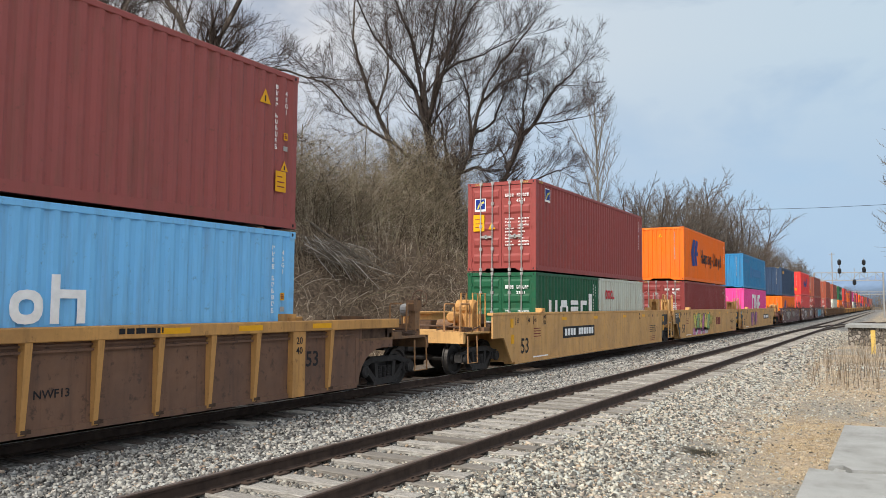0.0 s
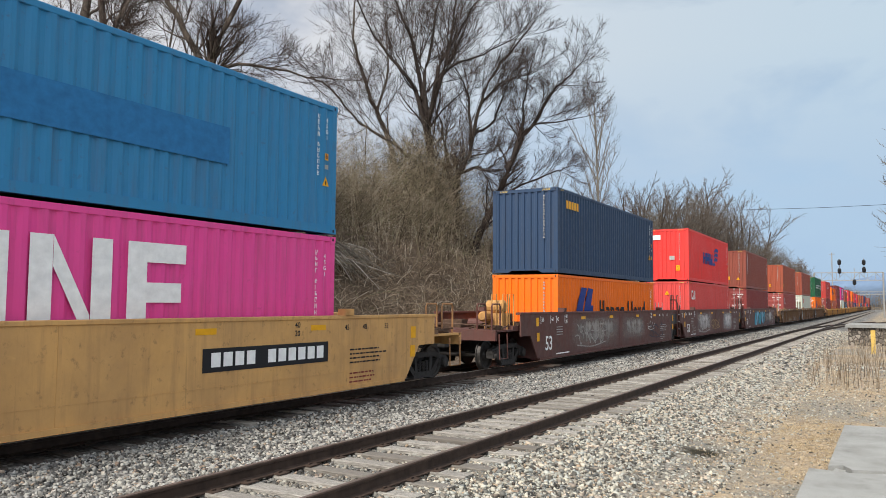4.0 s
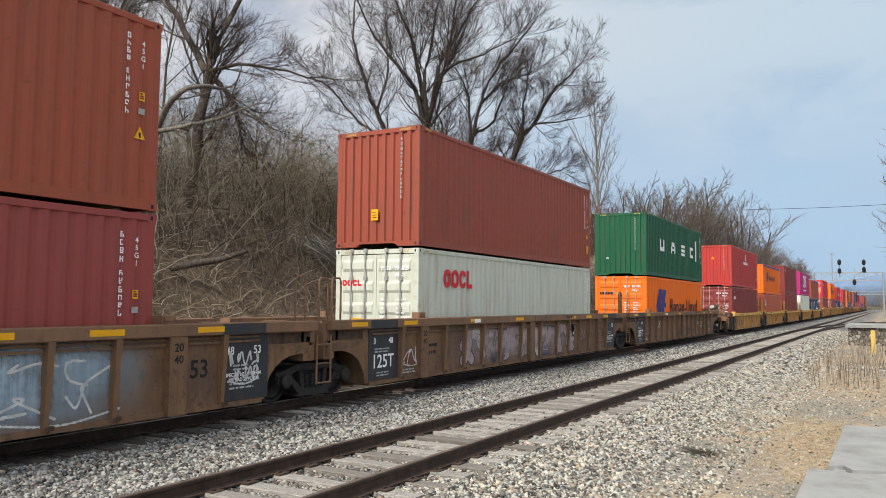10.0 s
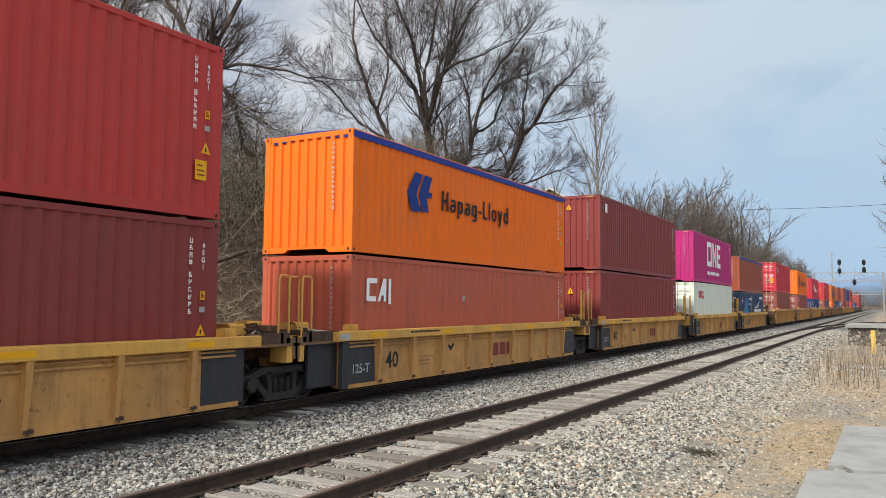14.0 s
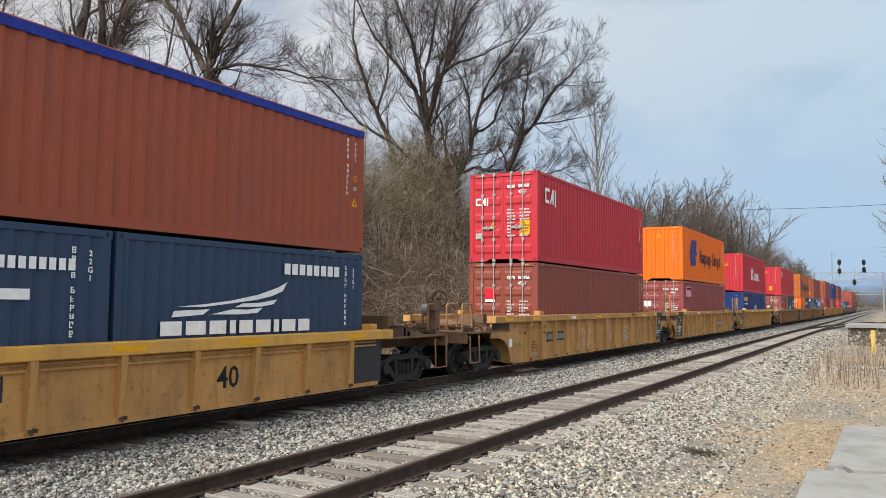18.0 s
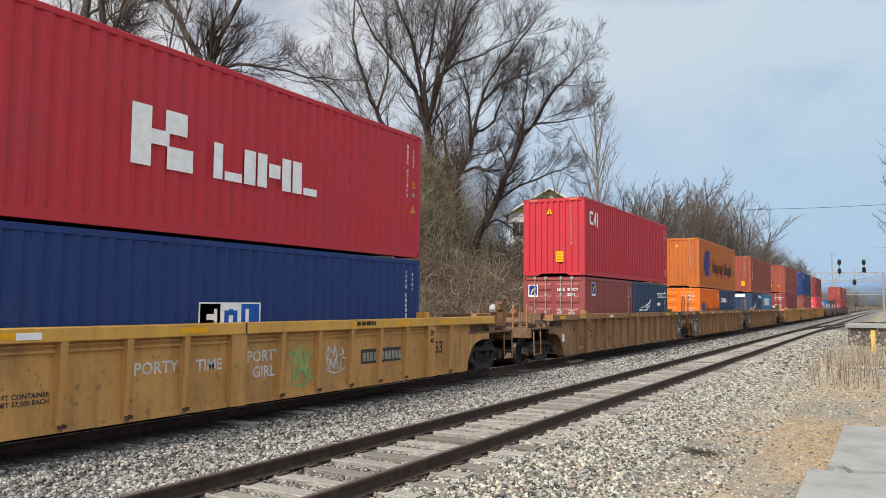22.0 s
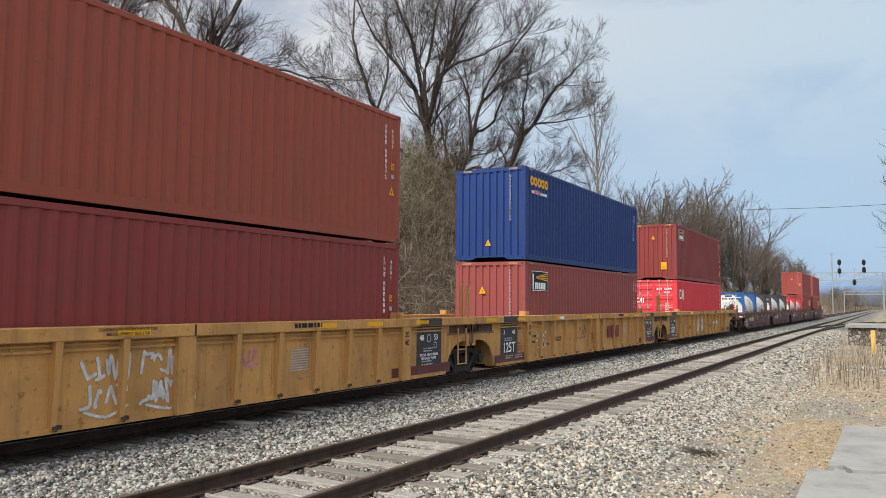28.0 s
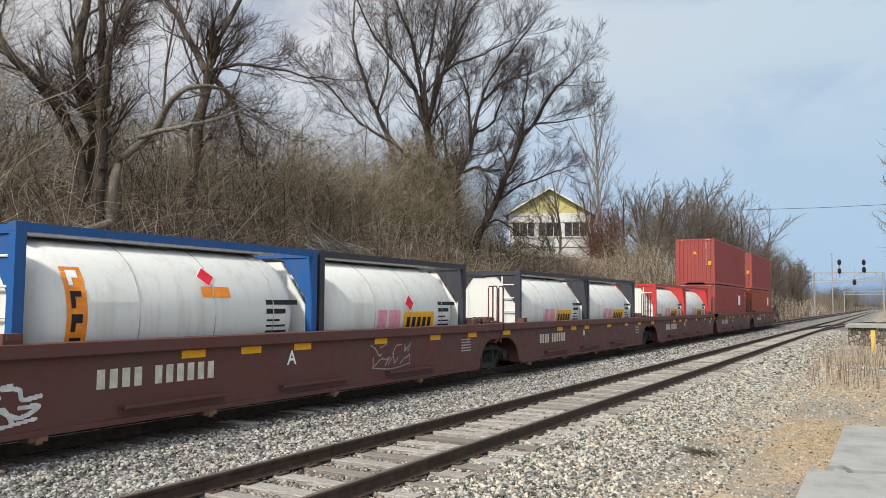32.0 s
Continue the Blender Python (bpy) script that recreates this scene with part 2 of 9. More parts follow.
RUST_CHORD = paint("rusty_chord_paint", (0.205, 0.112, 0.060), rough=0.7, wear=0.6, dirt=(0.07, 0.045, 0.032), streak=0.4, grime=0.6)
MAROON_SILL = paint("maroon_sill_paint", (0.10, 0.028, 0.030), wear=0.5)
BRICK_RED = paint("brick_red_paint", (0.235, 0.055, 0.050), streak=0.45)
GRIMY_BROWN = paint("grimy_brown_paint", (0.175, 0.095, 0.058), rough=0.7, wear=0.7, dirt=(0.06, 0.038, 0.03), streak=0.6, grime=0.6)
PALE_BOX = paint("pale_off_white_paint", (0.58, 0.62, 0.53), wear=0.2, dirt=(0.20, 0.16, 0.12), streak=0.3)
BROWN_CAR = paint("oxide_brown_paint", (0.102, 0.036, 0.028), rough=0.6, wear=0.45, dirt=(0.06, 0.042, 0.036), streak=0.5, grime=0.5)
BLACK_PANEL = paint("black_paint", (0.028, 0.030, 0.034), wear=0.3)
TANK_WHITE = paint("tank_white", (0.56, 0.565, 0.53), rough=0.4, wear=0.12, dirt=(0.25, 0.21, 0.16), streak=0.4)
FRAME_BLUE = paint("frame_blue_paint", (0.012, 0.075, 0.23), wear=0.4, streak=0.5)
FRAME_DARK = paint("frame_dark_paint", (0.035, 0.036, 0.045))
FRAME_RED = paint("frame_red_paint", (0.40, 0.03, 0.03))
GALV = plain("galvanised_steel", (0.42, 0.41, 0.39), 0.5, 0.5)
STEEL_DARK = plain("dark_cast_steel", (0.035, 0.032, 0.030), 0.75, 0.1, 0.35)
WHEEL_STEEL = plain("worn_wheel_steel", (0.055, 0.050, 0.046), 0.5, 0.6, 0.3)
RUST_STEEL = plain("rusty_dark_steel", (0.085, 0.052, 0.035), 0.8, 0.1, 0.45)
TREAD = plain("bright_worn_steel", (0.5, 0.49, 0.47), 0.3, 0.9)
WOOD_FLOOR = plain("container_floor_boards", (0.12, 0.08, 0.05), 0.8)
WHITE_MARK = plain("white_marking", (0.86, 0.86, 0.84), 0.6, var=0.1)
DULL_WHITE = plain("worn_cream_marking", (0.56, 0.53, 0.44), 0.7, var=0.25)
DULL_YELLOW = plain("worn_yellow_marking", (0.50, 0.36, 0.10), 0.6, var=0.25)
GREY_MARK = plain("worn_grey_marking", (0.40, 0.40, 0.38), 0.7, var=0.25)
FADED_MARK = plain("faded_cream_marking", (0.30, 0.27, 0.21), 0.7, var=0.3)
BLACK_MARK = plain("black_marking", (0.015, 0.015, 0.017), 0.6)
YELLOW_MARK = plain("yellow_reflective_marking", (0.78, 0.38, 0.008), 0.45, var=0.08)
BLUE_MARK = plain("blue_marking", (0.008, 0.032, 0.21), 0.55)
LOGO_BLUE = plain("bright_blue_marking", (0.012, 0.10, 0.42), 0.55)
DEEPBLUE_PATCH = plain("overpainted_blue_patch", (0.022, 0.16, 0.37), 0.55)
RED_MARK = plain("red_marking", (0.60, 0.02, 0.035), 0.55)
GREEN_MARK = plain("green_marking", (0.03, 0.25, 0.10), 0.55)
ORANGE_MARK = plain("orange_marking", (0.75, 0.24, 0.03), 0.55)
PINK_MARK = plain("faded_pink_marking", (0.70, 0.30, 0.36), 0.6)
MAROON_MARK = plain("maroon_stencil", (0.22, 0.045, 0.035), 0.7)
TARP_BLUE = plain("blue_tarpaulin", (0.015, 0.035, 0.27), 0.5, var=0.25)
SPRAY_WHITE = plain("white_spray_paint", (0.55, 0.54, 0.52), 0.7, var=0.3)
SPRAY_CYAN = plain("cyan_spray_paint", (0.03, 0.30, 0.42), 0.6, var=0.3)
SPRAY_BLUE = plain("pale_blue_spray_paint", (0.20, 0.38, 0.52), 0.6, var=0.3)
SPRAY_PURPLE = plain("purple_spray_paint", (0.16, 0.065, 0.20), 0.6, var=0.3)
SPRAY_PINK = plain("pink_spray_paint", (0.50, 0.16, 0.30), 0.6, var=0.3)
SPRAY_YELLOW = plain("yellow_spray_paint", (0.62, 0.55, 0.10), 0.6, var=0.3)
SPRAY_GREEN = plain("green_spray_paint", (0.20, 0.36, 0.14), 0.6, var=0.3)


def overspray(name, rgb):
    """Thin sprayed paint: patchy, fading at its edges and running down in drips."""
    mat, nt, b = material(name)
    c = nt.nodes.new("ShaderNodeTexCoord")
    sep = nt.nodes.new("ShaderNodeSeparateXYZ")
    nt.links.new(c.outputs["Generated"], sep.inputs["Vector"])
    def fade(sock, stops):
        return n_ramp(nt, sock, stops)
    ex = fade(sep.outputs["X"], [(0.0, 0.0), (0.30, 0.95), (0.68, 1.0), (1.0, 0.0)])
    ey = fade(sep.outputs["Y"], [(0.0, 0.0), (0.40, 0.7), (0.72, 1.0), (1.0, 0.0)])
    runs = fade(n_noise(nt, 6.0, 4, 0.6, stretch=(2.2, 0.12, 1.0)), [(0.35, 0.0), (0.62, 1.0)])
    blot = fade(n_noise(nt, 2.0, 5, 0.6), [(0.36, 0.0), (0.58, 1.0)])
    f = n_mix(nt, 1.0, n_mix(nt, 1.0, ex, ey, "MULTIPLY"), n_mix(nt, 0.55, runs, blot), "MULTIPLY")
    g = nt.nodes.new("ShaderNodeMath")
    g.operation = "MULTIPLY"
    g.inputs[1].default_value = 1.35
    g.use_clamp = True
    nt.links.new(f, g.inputs[0])
    nt.links.new(g.outputs[0], b.inputs["Alpha"])
    nt.links.new(n_mix(nt, n_noise(nt, 3.0, 5), shade(rgb, 0.8), shade(rgb, 1.15)), b.inputs["Base Color"])
    b.inputs["Roughness"].default_value = 0.7
    return mat


OLD_TAN = plain("tan_spray_paint", (0.36, 0.24, 0.12), 0.7, var=0.3)
GREY_PINK = plain("grey_pink_spray_paint", (0.36, 0.28, 0.27), 0.7, var=0.3)
CLOUD_WHITE = overspray("white_overspray", (0.62, 0.58, 0.56))
CLOUD_GREY = overspray("grey_overspray", (0.34, 0.31, 0.28))
CLOUD_PALE_BLUE = overspray("pale_blue_overspray", (0.36, 0.46, 0.54))
CLOUD_BLUE = overspray("grey_blue_overspray", (0.26, 0.30, 0.31))
CLOUD_PINK = overspray("pink_grey_overspray", (0.42, 0.33, 0.32))
CLOUD_YELLOW = overspray("yellow_green_overspray", (0.50, 0.48, 0.14))
CLOUD_GREEN = overspray("grey_green_overspray", (0.24, 0.27, 0.20))
GREY_GREEN = plain("grey_green_spray_paint", (0.25, 0.27, 0.20), 0.7, var=0.35)
OLIVE_TAN = plain("olive_tan_spray_paint", (0.22, 0.19, 0.12), 0.7, var=0.3)
CLOUD_CYAN = overspray("cyan_overspray", (0.08, 0.30, 0.38))
SPRAY_DARK = plain("dark_spray_paint", (0.03, 0.03, 0.05), 0.6, var=0.3)
GREY_BROWN = plain("grey_spray_paint", (0.30, 0.275, 0.25), 0.7, var=0.35)


# ---- ground materials ----
def ground_material():
    """Ballast, dry grass, gravel and leaf litter by place."""
    mat, nt, b = material("ground_cover")
    geo = nt.nodes.new("ShaderNodeTexCoord")
    sep = nt.nodes.new("ShaderNodeSeparateXYZ")
    nt.links.new(geo.outputs["Object"], sep.inputs["Vector"])
    vor = nt.nodes.new("ShaderNodeTexVoronoi")
    vor.inputs["Scale"].default_value = 17.0
    nt.links.new(geo.outputs["Object"], vor.inputs["Vector"])
    stone = n_ramp(nt, vor.outputs["Color"], [(0.0, (0.09, 0.086, 0.08)), (0.5, (0.21, 0.205, 0.19)), (1.0, (0.40, 0.385, 0.36))])
    # Stones darken towards their edges: the shade in the gaps, put into the colour.
    gap_shade = n_ramp(nt, vor.outputs["Distance"], [(0.35, 1.0), (0.75, 0.4)])
    stone = n_mix(nt, 1.0, stone, gap_shade, "MULTIPLY")
    grass = n_ramp(nt, n_noise(nt, 9.0, 8, 0.7), [(0.3, (0.16, 0.125, 0.085)), (0.55, (0.40, 0.31, 0.205)), (0.75, (0.58, 0.47, 0.34))])
    gravel = n_ramp(nt, n_noise(nt, 34.0, 7, 0.75), [(0.3, (0.08, 0.07, 0.055)), (0.5, (0.22, 0.20, 0.165)), (0.7, (0.44, 0.41, 0.35))])
    litter = n_ramp(nt, n_noise(nt, 6.0, 8, 0.7), [(0.3, (0.045, 0.034, 0.024)), (0.55, (0.15, 0.113, 0.08)), (0.8, (0.30, 0.24, 0.175))])
    far_grass = n_ramp(nt, n_noise(nt, 0.25, 6), [(0.3, (0.10, 0.075, 0.04)), (0.7, (0.20, 0.16, 0.085))])
    patch = n_ramp(nt, n_noise(nt, 0.55, 8, 0.7), [(0.46, 0.0), (0.58, 1.0)])
    wob = n_noise(nt, 0.8, 5)
    def band(edge0, edge1):
        m = nt.nodes.new("ShaderNodeMath")
        m.operation = "MULTIPLY_ADD"
        m.inputs[1].default_value, m.inputs[2].default_value = 1.6, -0.8
        nt.links.new(wob, m.inputs[0])
        a = nt.nodes.new("ShaderNodeMath")
        a.operation = "ADD"
        nt.links.new(sep.outputs["X"], a.inputs[0])
        nt.links.new(m.outputs[0], a.inputs[1])
        r = nt.nodes.new("ShaderNodeMapRange")
        r.inputs["From Min"].default_value, r.inputs["From Max"].default_value = edge0, edge1
        nt.links.new(a.outputs[0], r.inputs["Value"])
        return r.outputs["Result"]
    # trodden straw by the slab, with a dark oily stain near it
    def spot(x, y, rx, ry, lo, hi, rough_, scale):
        mp = nt.nodes.new("ShaderNodeMapping")
        mp.inputs["Location"].default_value = (-x / rx, -y / ry, 0)
        mp.inputs["Scale"].default_value = (1 / rx, 1 / ry, 0)
        ln = nt.nodes.new("ShaderNodeVectorMath")
        ln.operation = "LENGTH"
        nt.links.new(geo.outputs["Object"], mp.inputs["Vector"])
        nt.links.new(mp.outputs["Vector"], ln.inputs[0])
        m = nt.nodes.new("ShaderNodeMath")
        m.operation = "MULTIPLY_ADD"
        m.inputs[1].default_value = rough_
        nt.links.new(n_noise(nt, scale, 8, 0.7), m.inputs[0])
        nt.links.new(ln.outputs["Value"], m.inputs[2])
        return n_ramp(nt, m.outputs[0], [(lo, 1.0), (hi, 0.0)])
    straw = n_ramp(nt, n_noise(nt, 4.5, 14, 0.85), [(0.34, (0.10, 0.078, 0.052)), (0.46, (0.27, 0.205, 0.135)), (0.56, (0.43, 0.335, 0.225)), (0.68, (0.60, 0.50, 0.37))])
    straw = n_mix(nt, n_ramp(nt, n_noise(nt, 1.1, 8, 0.75), [(0.50, 0.0), (0.66, 0.8)]), straw, gravel)
    speck = n_ramp(nt, n_noise(nt, 60.0, 5, 0.75), [(0.34, (0.35, 0.34, 0.33)), (0.5, (0.95, 0.95, 0.95)), (0.66, (1.45, 1.44, 1.40))])
    straw = n_mix(nt, 0.85, straw, speck, "MULTIPLY")
    side = n_mix(nt, patch, gravel, grass)
    side = n_mix(nt, 0.6, side, speck, "MULTIPLY")
    side = n_mix(nt, spot(-1.0, 14.6, 2.8, 7.0, 0.55, 1.05, 0.9, 2.6), side, straw)
    side = n_mix(nt, spot(-0.6, 25.0, 3.2, 9.0, 0.55, 1.05, 0.9, 2.2), side, straw)
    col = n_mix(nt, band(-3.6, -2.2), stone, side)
    col = n_mix(nt, spot(-2.62, 12.75, 0.85, 0.95, 0.62, 0.95, 0.8, 5.0), col, (0.030, 0.027, 0.018))
    # oily main-line bed; its dark colour also paints in shade under the train
    bed = nt.nodes.new("ShaderNodeMath")
    bed.operation = "MULTIPLY"
    nt.links.new(band(-12.6, -12.2), bed.inputs[0])
    nt.links.new(n_ramp(nt, band(-10.3, -9.6), [(0.0, 1.0), (1.0, 0.0)]), bed.inputs[1])
    col = n_mix(nt, bed.outputs[0], col, n_ramp(nt, n_noise(nt, 20.0, 6, 0.7), [(0.35, (0.018, 0.015, 0.013)), (0.7, (0.075, 0.064, 0.055))]))
    col = n_mix(nt, band(9.0, 16.0), col, far_grass)
    left = n_mix(nt, band(-14.6, -13.2), litter, col)
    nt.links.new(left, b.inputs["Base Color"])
    b.inputs["Roughness"].default_value = 0.95
    b.inputs["Specular IOR Level"].default_value = 0.1
    hh = n_mix(nt, 0.4, vor.outputs["Distance"], n_noise(nt, 25.0, 6))
    n_bump(nt, b, hh, 0.5, 0.03)
    return mat


def stone_material(name, tint, warm=1.0):
    mat, nt, b = material(name)
    g = nt.nodes.new("ShaderNodeNewGeometry")
    base = n_ramp(nt, g.outputs["Random Per Island"], [(0.0, (0.045, 0.043, 0.042)), (0.3, (0.20, 0.196, 0.19)), (0.65, (0.42, 0.415, 0.39)), (0.88, (0.52, 0.51, 0.475)), (0.94, (0.62, 0.60, 0.56)), (0.95, (0.42, 0.33, 0.25)), (1.0, (0.30, 0.22, 0.17))])
    col = n_mix(nt, n_noise(nt, 40.0, 5), shade(tint, 0.7), tint)
    sp = nt.nodes.new("ShaderNodeMath")
    sp.operation = "PINGPONG"
    sp.inputs[1].default_value = 0.083
    nt.links.new(g.outputs["Random Per Island"], sp.inputs[0])
    hue = n_ramp(nt, sp.outputs[0], [(0.0, (0.90, 0.97, 1.04)), (0.04, (1.0, 1.0, 0.97)), (0.065, (1.04, 0.99, 0.92)), (0.083, (1.10, 0.94, 0.86))])
    base = n_mix(nt, warm, base, hue, "MULTIPLY")
    nt.links.new(n_mix(nt, 1.0, base, col, "MULTIPLY"), b.inputs["Base Color"])
    b.inputs["Roughness"].default_value = 0.85
    b.inputs["Specular IOR Level"].default_value = 0.3
    return mat


def tie_material(name, lo, hi):
    mat, nt, b = material(name)
    grain = n_noise(nt, 14.0, 8, 0.65, stretch=(0.5, 7.0, 7.0))
    col = n_ramp(nt, grain, [(0.3, lo), (0.7, hi)])
    oi = nt.nodes.new("ShaderNodeObjectInfo")
    col = n_mix(nt, n_ramp(nt, oi.outputs["Random"], [(0.0, 0.0), (0.4, 0.2), (1.0, 0.85)]), col, shade(lo, 1.5))
    nt.links.new(col, b.inputs["Base Color"])
    b.inputs["Roughness"].default_value = 0.9
    n_bump(nt, b, grain, 0.6, 0.02)
    return mat


def bark_material(name, lo, hi):
    mat, nt, b = material(name)
    col = n_ramp(nt, n_noise(nt, 5.0, 7, 0.65, stretch=(2.5, 2.5, 0.6)), [(0.3, lo), (0.7, hi)])
    nt.links.new(col, b.inputs["Base Color"])
    b.inputs["Roughness"].default_value = 0.95
    b.inputs["Specular IOR Level"].default_value = 0.1
    n_bump(nt, b, n_noise(nt, 18.0, 6, stretch=(2, 2, 0.5)), 0.5, 0.03)
    return mat


def stem_material(name, stops):
    """Thin stems, each of its own tone."""
    mat, nt, b = material(name)
    g = nt.nodes.new("ShaderNodeNewGeometry")
    nt.links.new(n_ramp(nt, g.outputs["Random Per Island"], stops), b.inputs["Base Color"])
    b.inputs["Roughness"].default_value = 0.95
    b.inputs["Specular IOR Level"].default_value = 0.1
    return mat


GROUND = ground_material()
STONE = stone_material("grey_ballast_stone", (0.92, 0.912, 0.885), 0.35)
WORN_STONE = stone_material("worn_ballast_stone", (0.80, 0.77, 0.71), 0.8)
PALE_STONE = stone_material("pale_ballast_stone", (1.10, 1.07, 0.98))
TIE = tie_material("weathered_grey_sleeper_wood", (0.075, 0.064, 0.052), (0.52, 0.49, 0.435))
TIE_DARK = tie_material("dark_creosoted_sleeper_wood", (0.035, 0.027, 0.022), (0.10, 0.08, 0.065))
TIE_PALE = tie_material("pale_new_sleeper_wood", (0.16, 0.145, 0.12), (0.50, 0.47, 0.41))
RAIL = plain("rusty_rail_steel", (0.060, 0.040, 0.030), 0.75, 0.2, 0.35)
RAIL_TOP = plain("brown_rail_head", (0.16, 0.125, 0.105), 0.45, 0.4, 0.2)
BARK = bark_material("grey_brown_bark", (0.035, 0.027, 0.021), (0.14, 0.115, 0.095))
BARK_DARK = bark_material("dark_bark", (0.020, 0.016, 0.014), (0.075, 0.060, 0.052))
BARE_WOOD = bark_material("bare_weathered_wood", (0.30, 0.28, 0.25), (0.58, 0.55, 0.50))
BARK_PALE = bark_material("pale_bark", (0.10, 0.085, 0.068), (0.26, 0.23, 0.19))
TWIG = stem_material("twigs", [(0.0, (0.020, 0.015, 0.012)), (0.6, (0.055, 0.040, 0.033)), (1.0, (0.13, 0.093, 0.075))])
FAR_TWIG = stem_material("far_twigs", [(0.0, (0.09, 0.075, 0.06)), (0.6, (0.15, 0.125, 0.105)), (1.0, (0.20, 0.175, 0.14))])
BRUSH = stem_material("brush_stems", [(0.0, (0.035, 0.026, 0.018)), (0.42, (0.21, 0.162, 0.112)), (0.75, (0.47, 0.39, 0.295)), (0.95, (0.68, 0.60, 0.49)), (1.0, (0.13, 0.135, 0.055))])
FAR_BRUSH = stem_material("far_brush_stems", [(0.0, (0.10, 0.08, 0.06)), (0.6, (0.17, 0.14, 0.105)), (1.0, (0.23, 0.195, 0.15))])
DRY = stem_material("dry_weed_stems", [(0.0, (0.085, 0.060, 0.040)), (0.6, (0.26, 0.195, 0.13)), (1.0, (0.56, 0.47, 0.36))])
DRY_GRASS = stem_material("dry_grass_blades", [(0.0, (0.14, 0.095, 0.050)), (0.4, (0.36, 0.262, 0.145)), (0.8, (0.56, 0.44, 0.27)), (1.0, (0.70, 0.60, 0.42))])
THICKET = stem_material("thicket_twigs", [(0.0, (0.035, 0.026, 0.017)), (0.45, (0.21, 0.165, 0.112)), (0.85, (0.48, 0.41, 0.31)), (1.0, (0.15, 0.155, 0.065))])
RED_LEAF = stem_material("russet_leaves", [(0.0, (0.065, 0.030, 0.022)), (0.7, (0.13, 0.060, 0.045)), (1.0, (0.20, 0.105, 0.080))])
def concrete_material():
    """Worn concrete: sand speckle, blotches and dark stains."""
    mat, nt, b = material("weathered_concrete")
    col = n_ramp(nt, n_noise(nt, 1.3, 12, 0.72), [(0.32, (0.20, 0.198, 0.185)), (0.5, (0.275, 0.275, 0.26)), (0.68, (0.33, 0.33, 0.315))])
    col = n_mix(nt, n_ramp(nt, n_noise(nt, 2.2, 9, 0.7), [(0.56, 0.0), (0.70, 0.55)]), col, (0.15, 0.142, 0.128))
    grit = n_ramp(nt, n_noise(nt, 70.0, 4, 0.7), [(0.35, (0.72, 0.72, 0.72)), (0.65, (1.2, 1.2, 1.18))])
    col = n_mix(nt, 1.0, col, grit, "MULTIPLY")
    nt.links.new(col, b.inputs["Base Color"])
    b.inputs["Roughness"].default_value = 0.92
    b.inputs["Specular IOR Level"].default_value = 0.2
    n_bump(nt, b, n_noise(nt, 55.0, 6, 0.7), 0.5, 0.006)
    return mat


CONCRETE = concrete_material()
def rubble_material():
    """Rough brown-grey field stones with dark joints."""
    mat, nt, b = material("rubble_wall_stone")
    tc = nt.nodes.new("ShaderNodeTexCoord")
    cell, edge = nt.nodes.new("ShaderNodeTexVoronoi"), nt.nodes.new("ShaderNodeTexVoronoi")
    edge.feature = "DISTANCE_TO_EDGE"
    for v in (cell, edge):
        v.inputs["Scale"].default_value = 5.0
        nt.links.new(tc.outputs["Object"], v.inputs["Vector"])
    col = n_ramp(nt, cell.outputs["Color"], [(0.1, (0.09, 0.075, 0.06)), (0.5, (0.21, 0.18, 0.145)), (0.9, (0.36, 0.32, 0.27))])
    joint = n_ramp(nt, edge.outputs["Distance"], [(0.04, 0.0), (0.14, 1.0)])
    nt.links.new(n_mix(nt, joint, (0.055, 0.046, 0.038), col), b.inputs["Base Color"])
    b.inputs["Roughness"].default_value = 0.95
    n_bump(nt, b, joint, 0.8, 0.05)
    return mat


WALL_STONE = rubble_material()
GANTRY = plain("galvanised_gantry_steel", (0.31, 0.305, 0.29), 0.6, 0.3, 0.12)
BLACK_STEEL = plain("black_signal_housing", (0.015, 0.015, 0.016), 0.6)
POST_YELLOW = plain("yellow_marker_plastic", (0.60, 0.40, 0.10), 0.6, var=0.1)
HOUSE_WHITE = plain("white_painted_boards", (0.62, 0.62, 0.58), 0.7, var=0.1, scale=3.0)
HOUSE_YELLOW = plain("pale_yellow_siding", (0.56, 0.52, 0.20), 0.75, var=0.12, scale=3.0)
ROOF_GREY = plain("grey_shingles", (0.13, 0.13, 0.135), 0.9, var=0.25, scale=8.0)
WINDOW_DARK = plain("dark_window_glass", (0.03, 0.03, 0.032), 0.08, var=0.1)
# The blue base colour carries the haze of distance over the wooded ridge.
HILL = plain("haze_blue_far_hill", (0.14, 0.20, 0.29), 1.0, var=0.12, scale=0.02, bump=0)


# ---- the lie of the land ----
def ramp01(a, b, v):
    k = np.clip((v - a) / (b - a), 0, 1)
    return k * k * (3 - 2 * k)


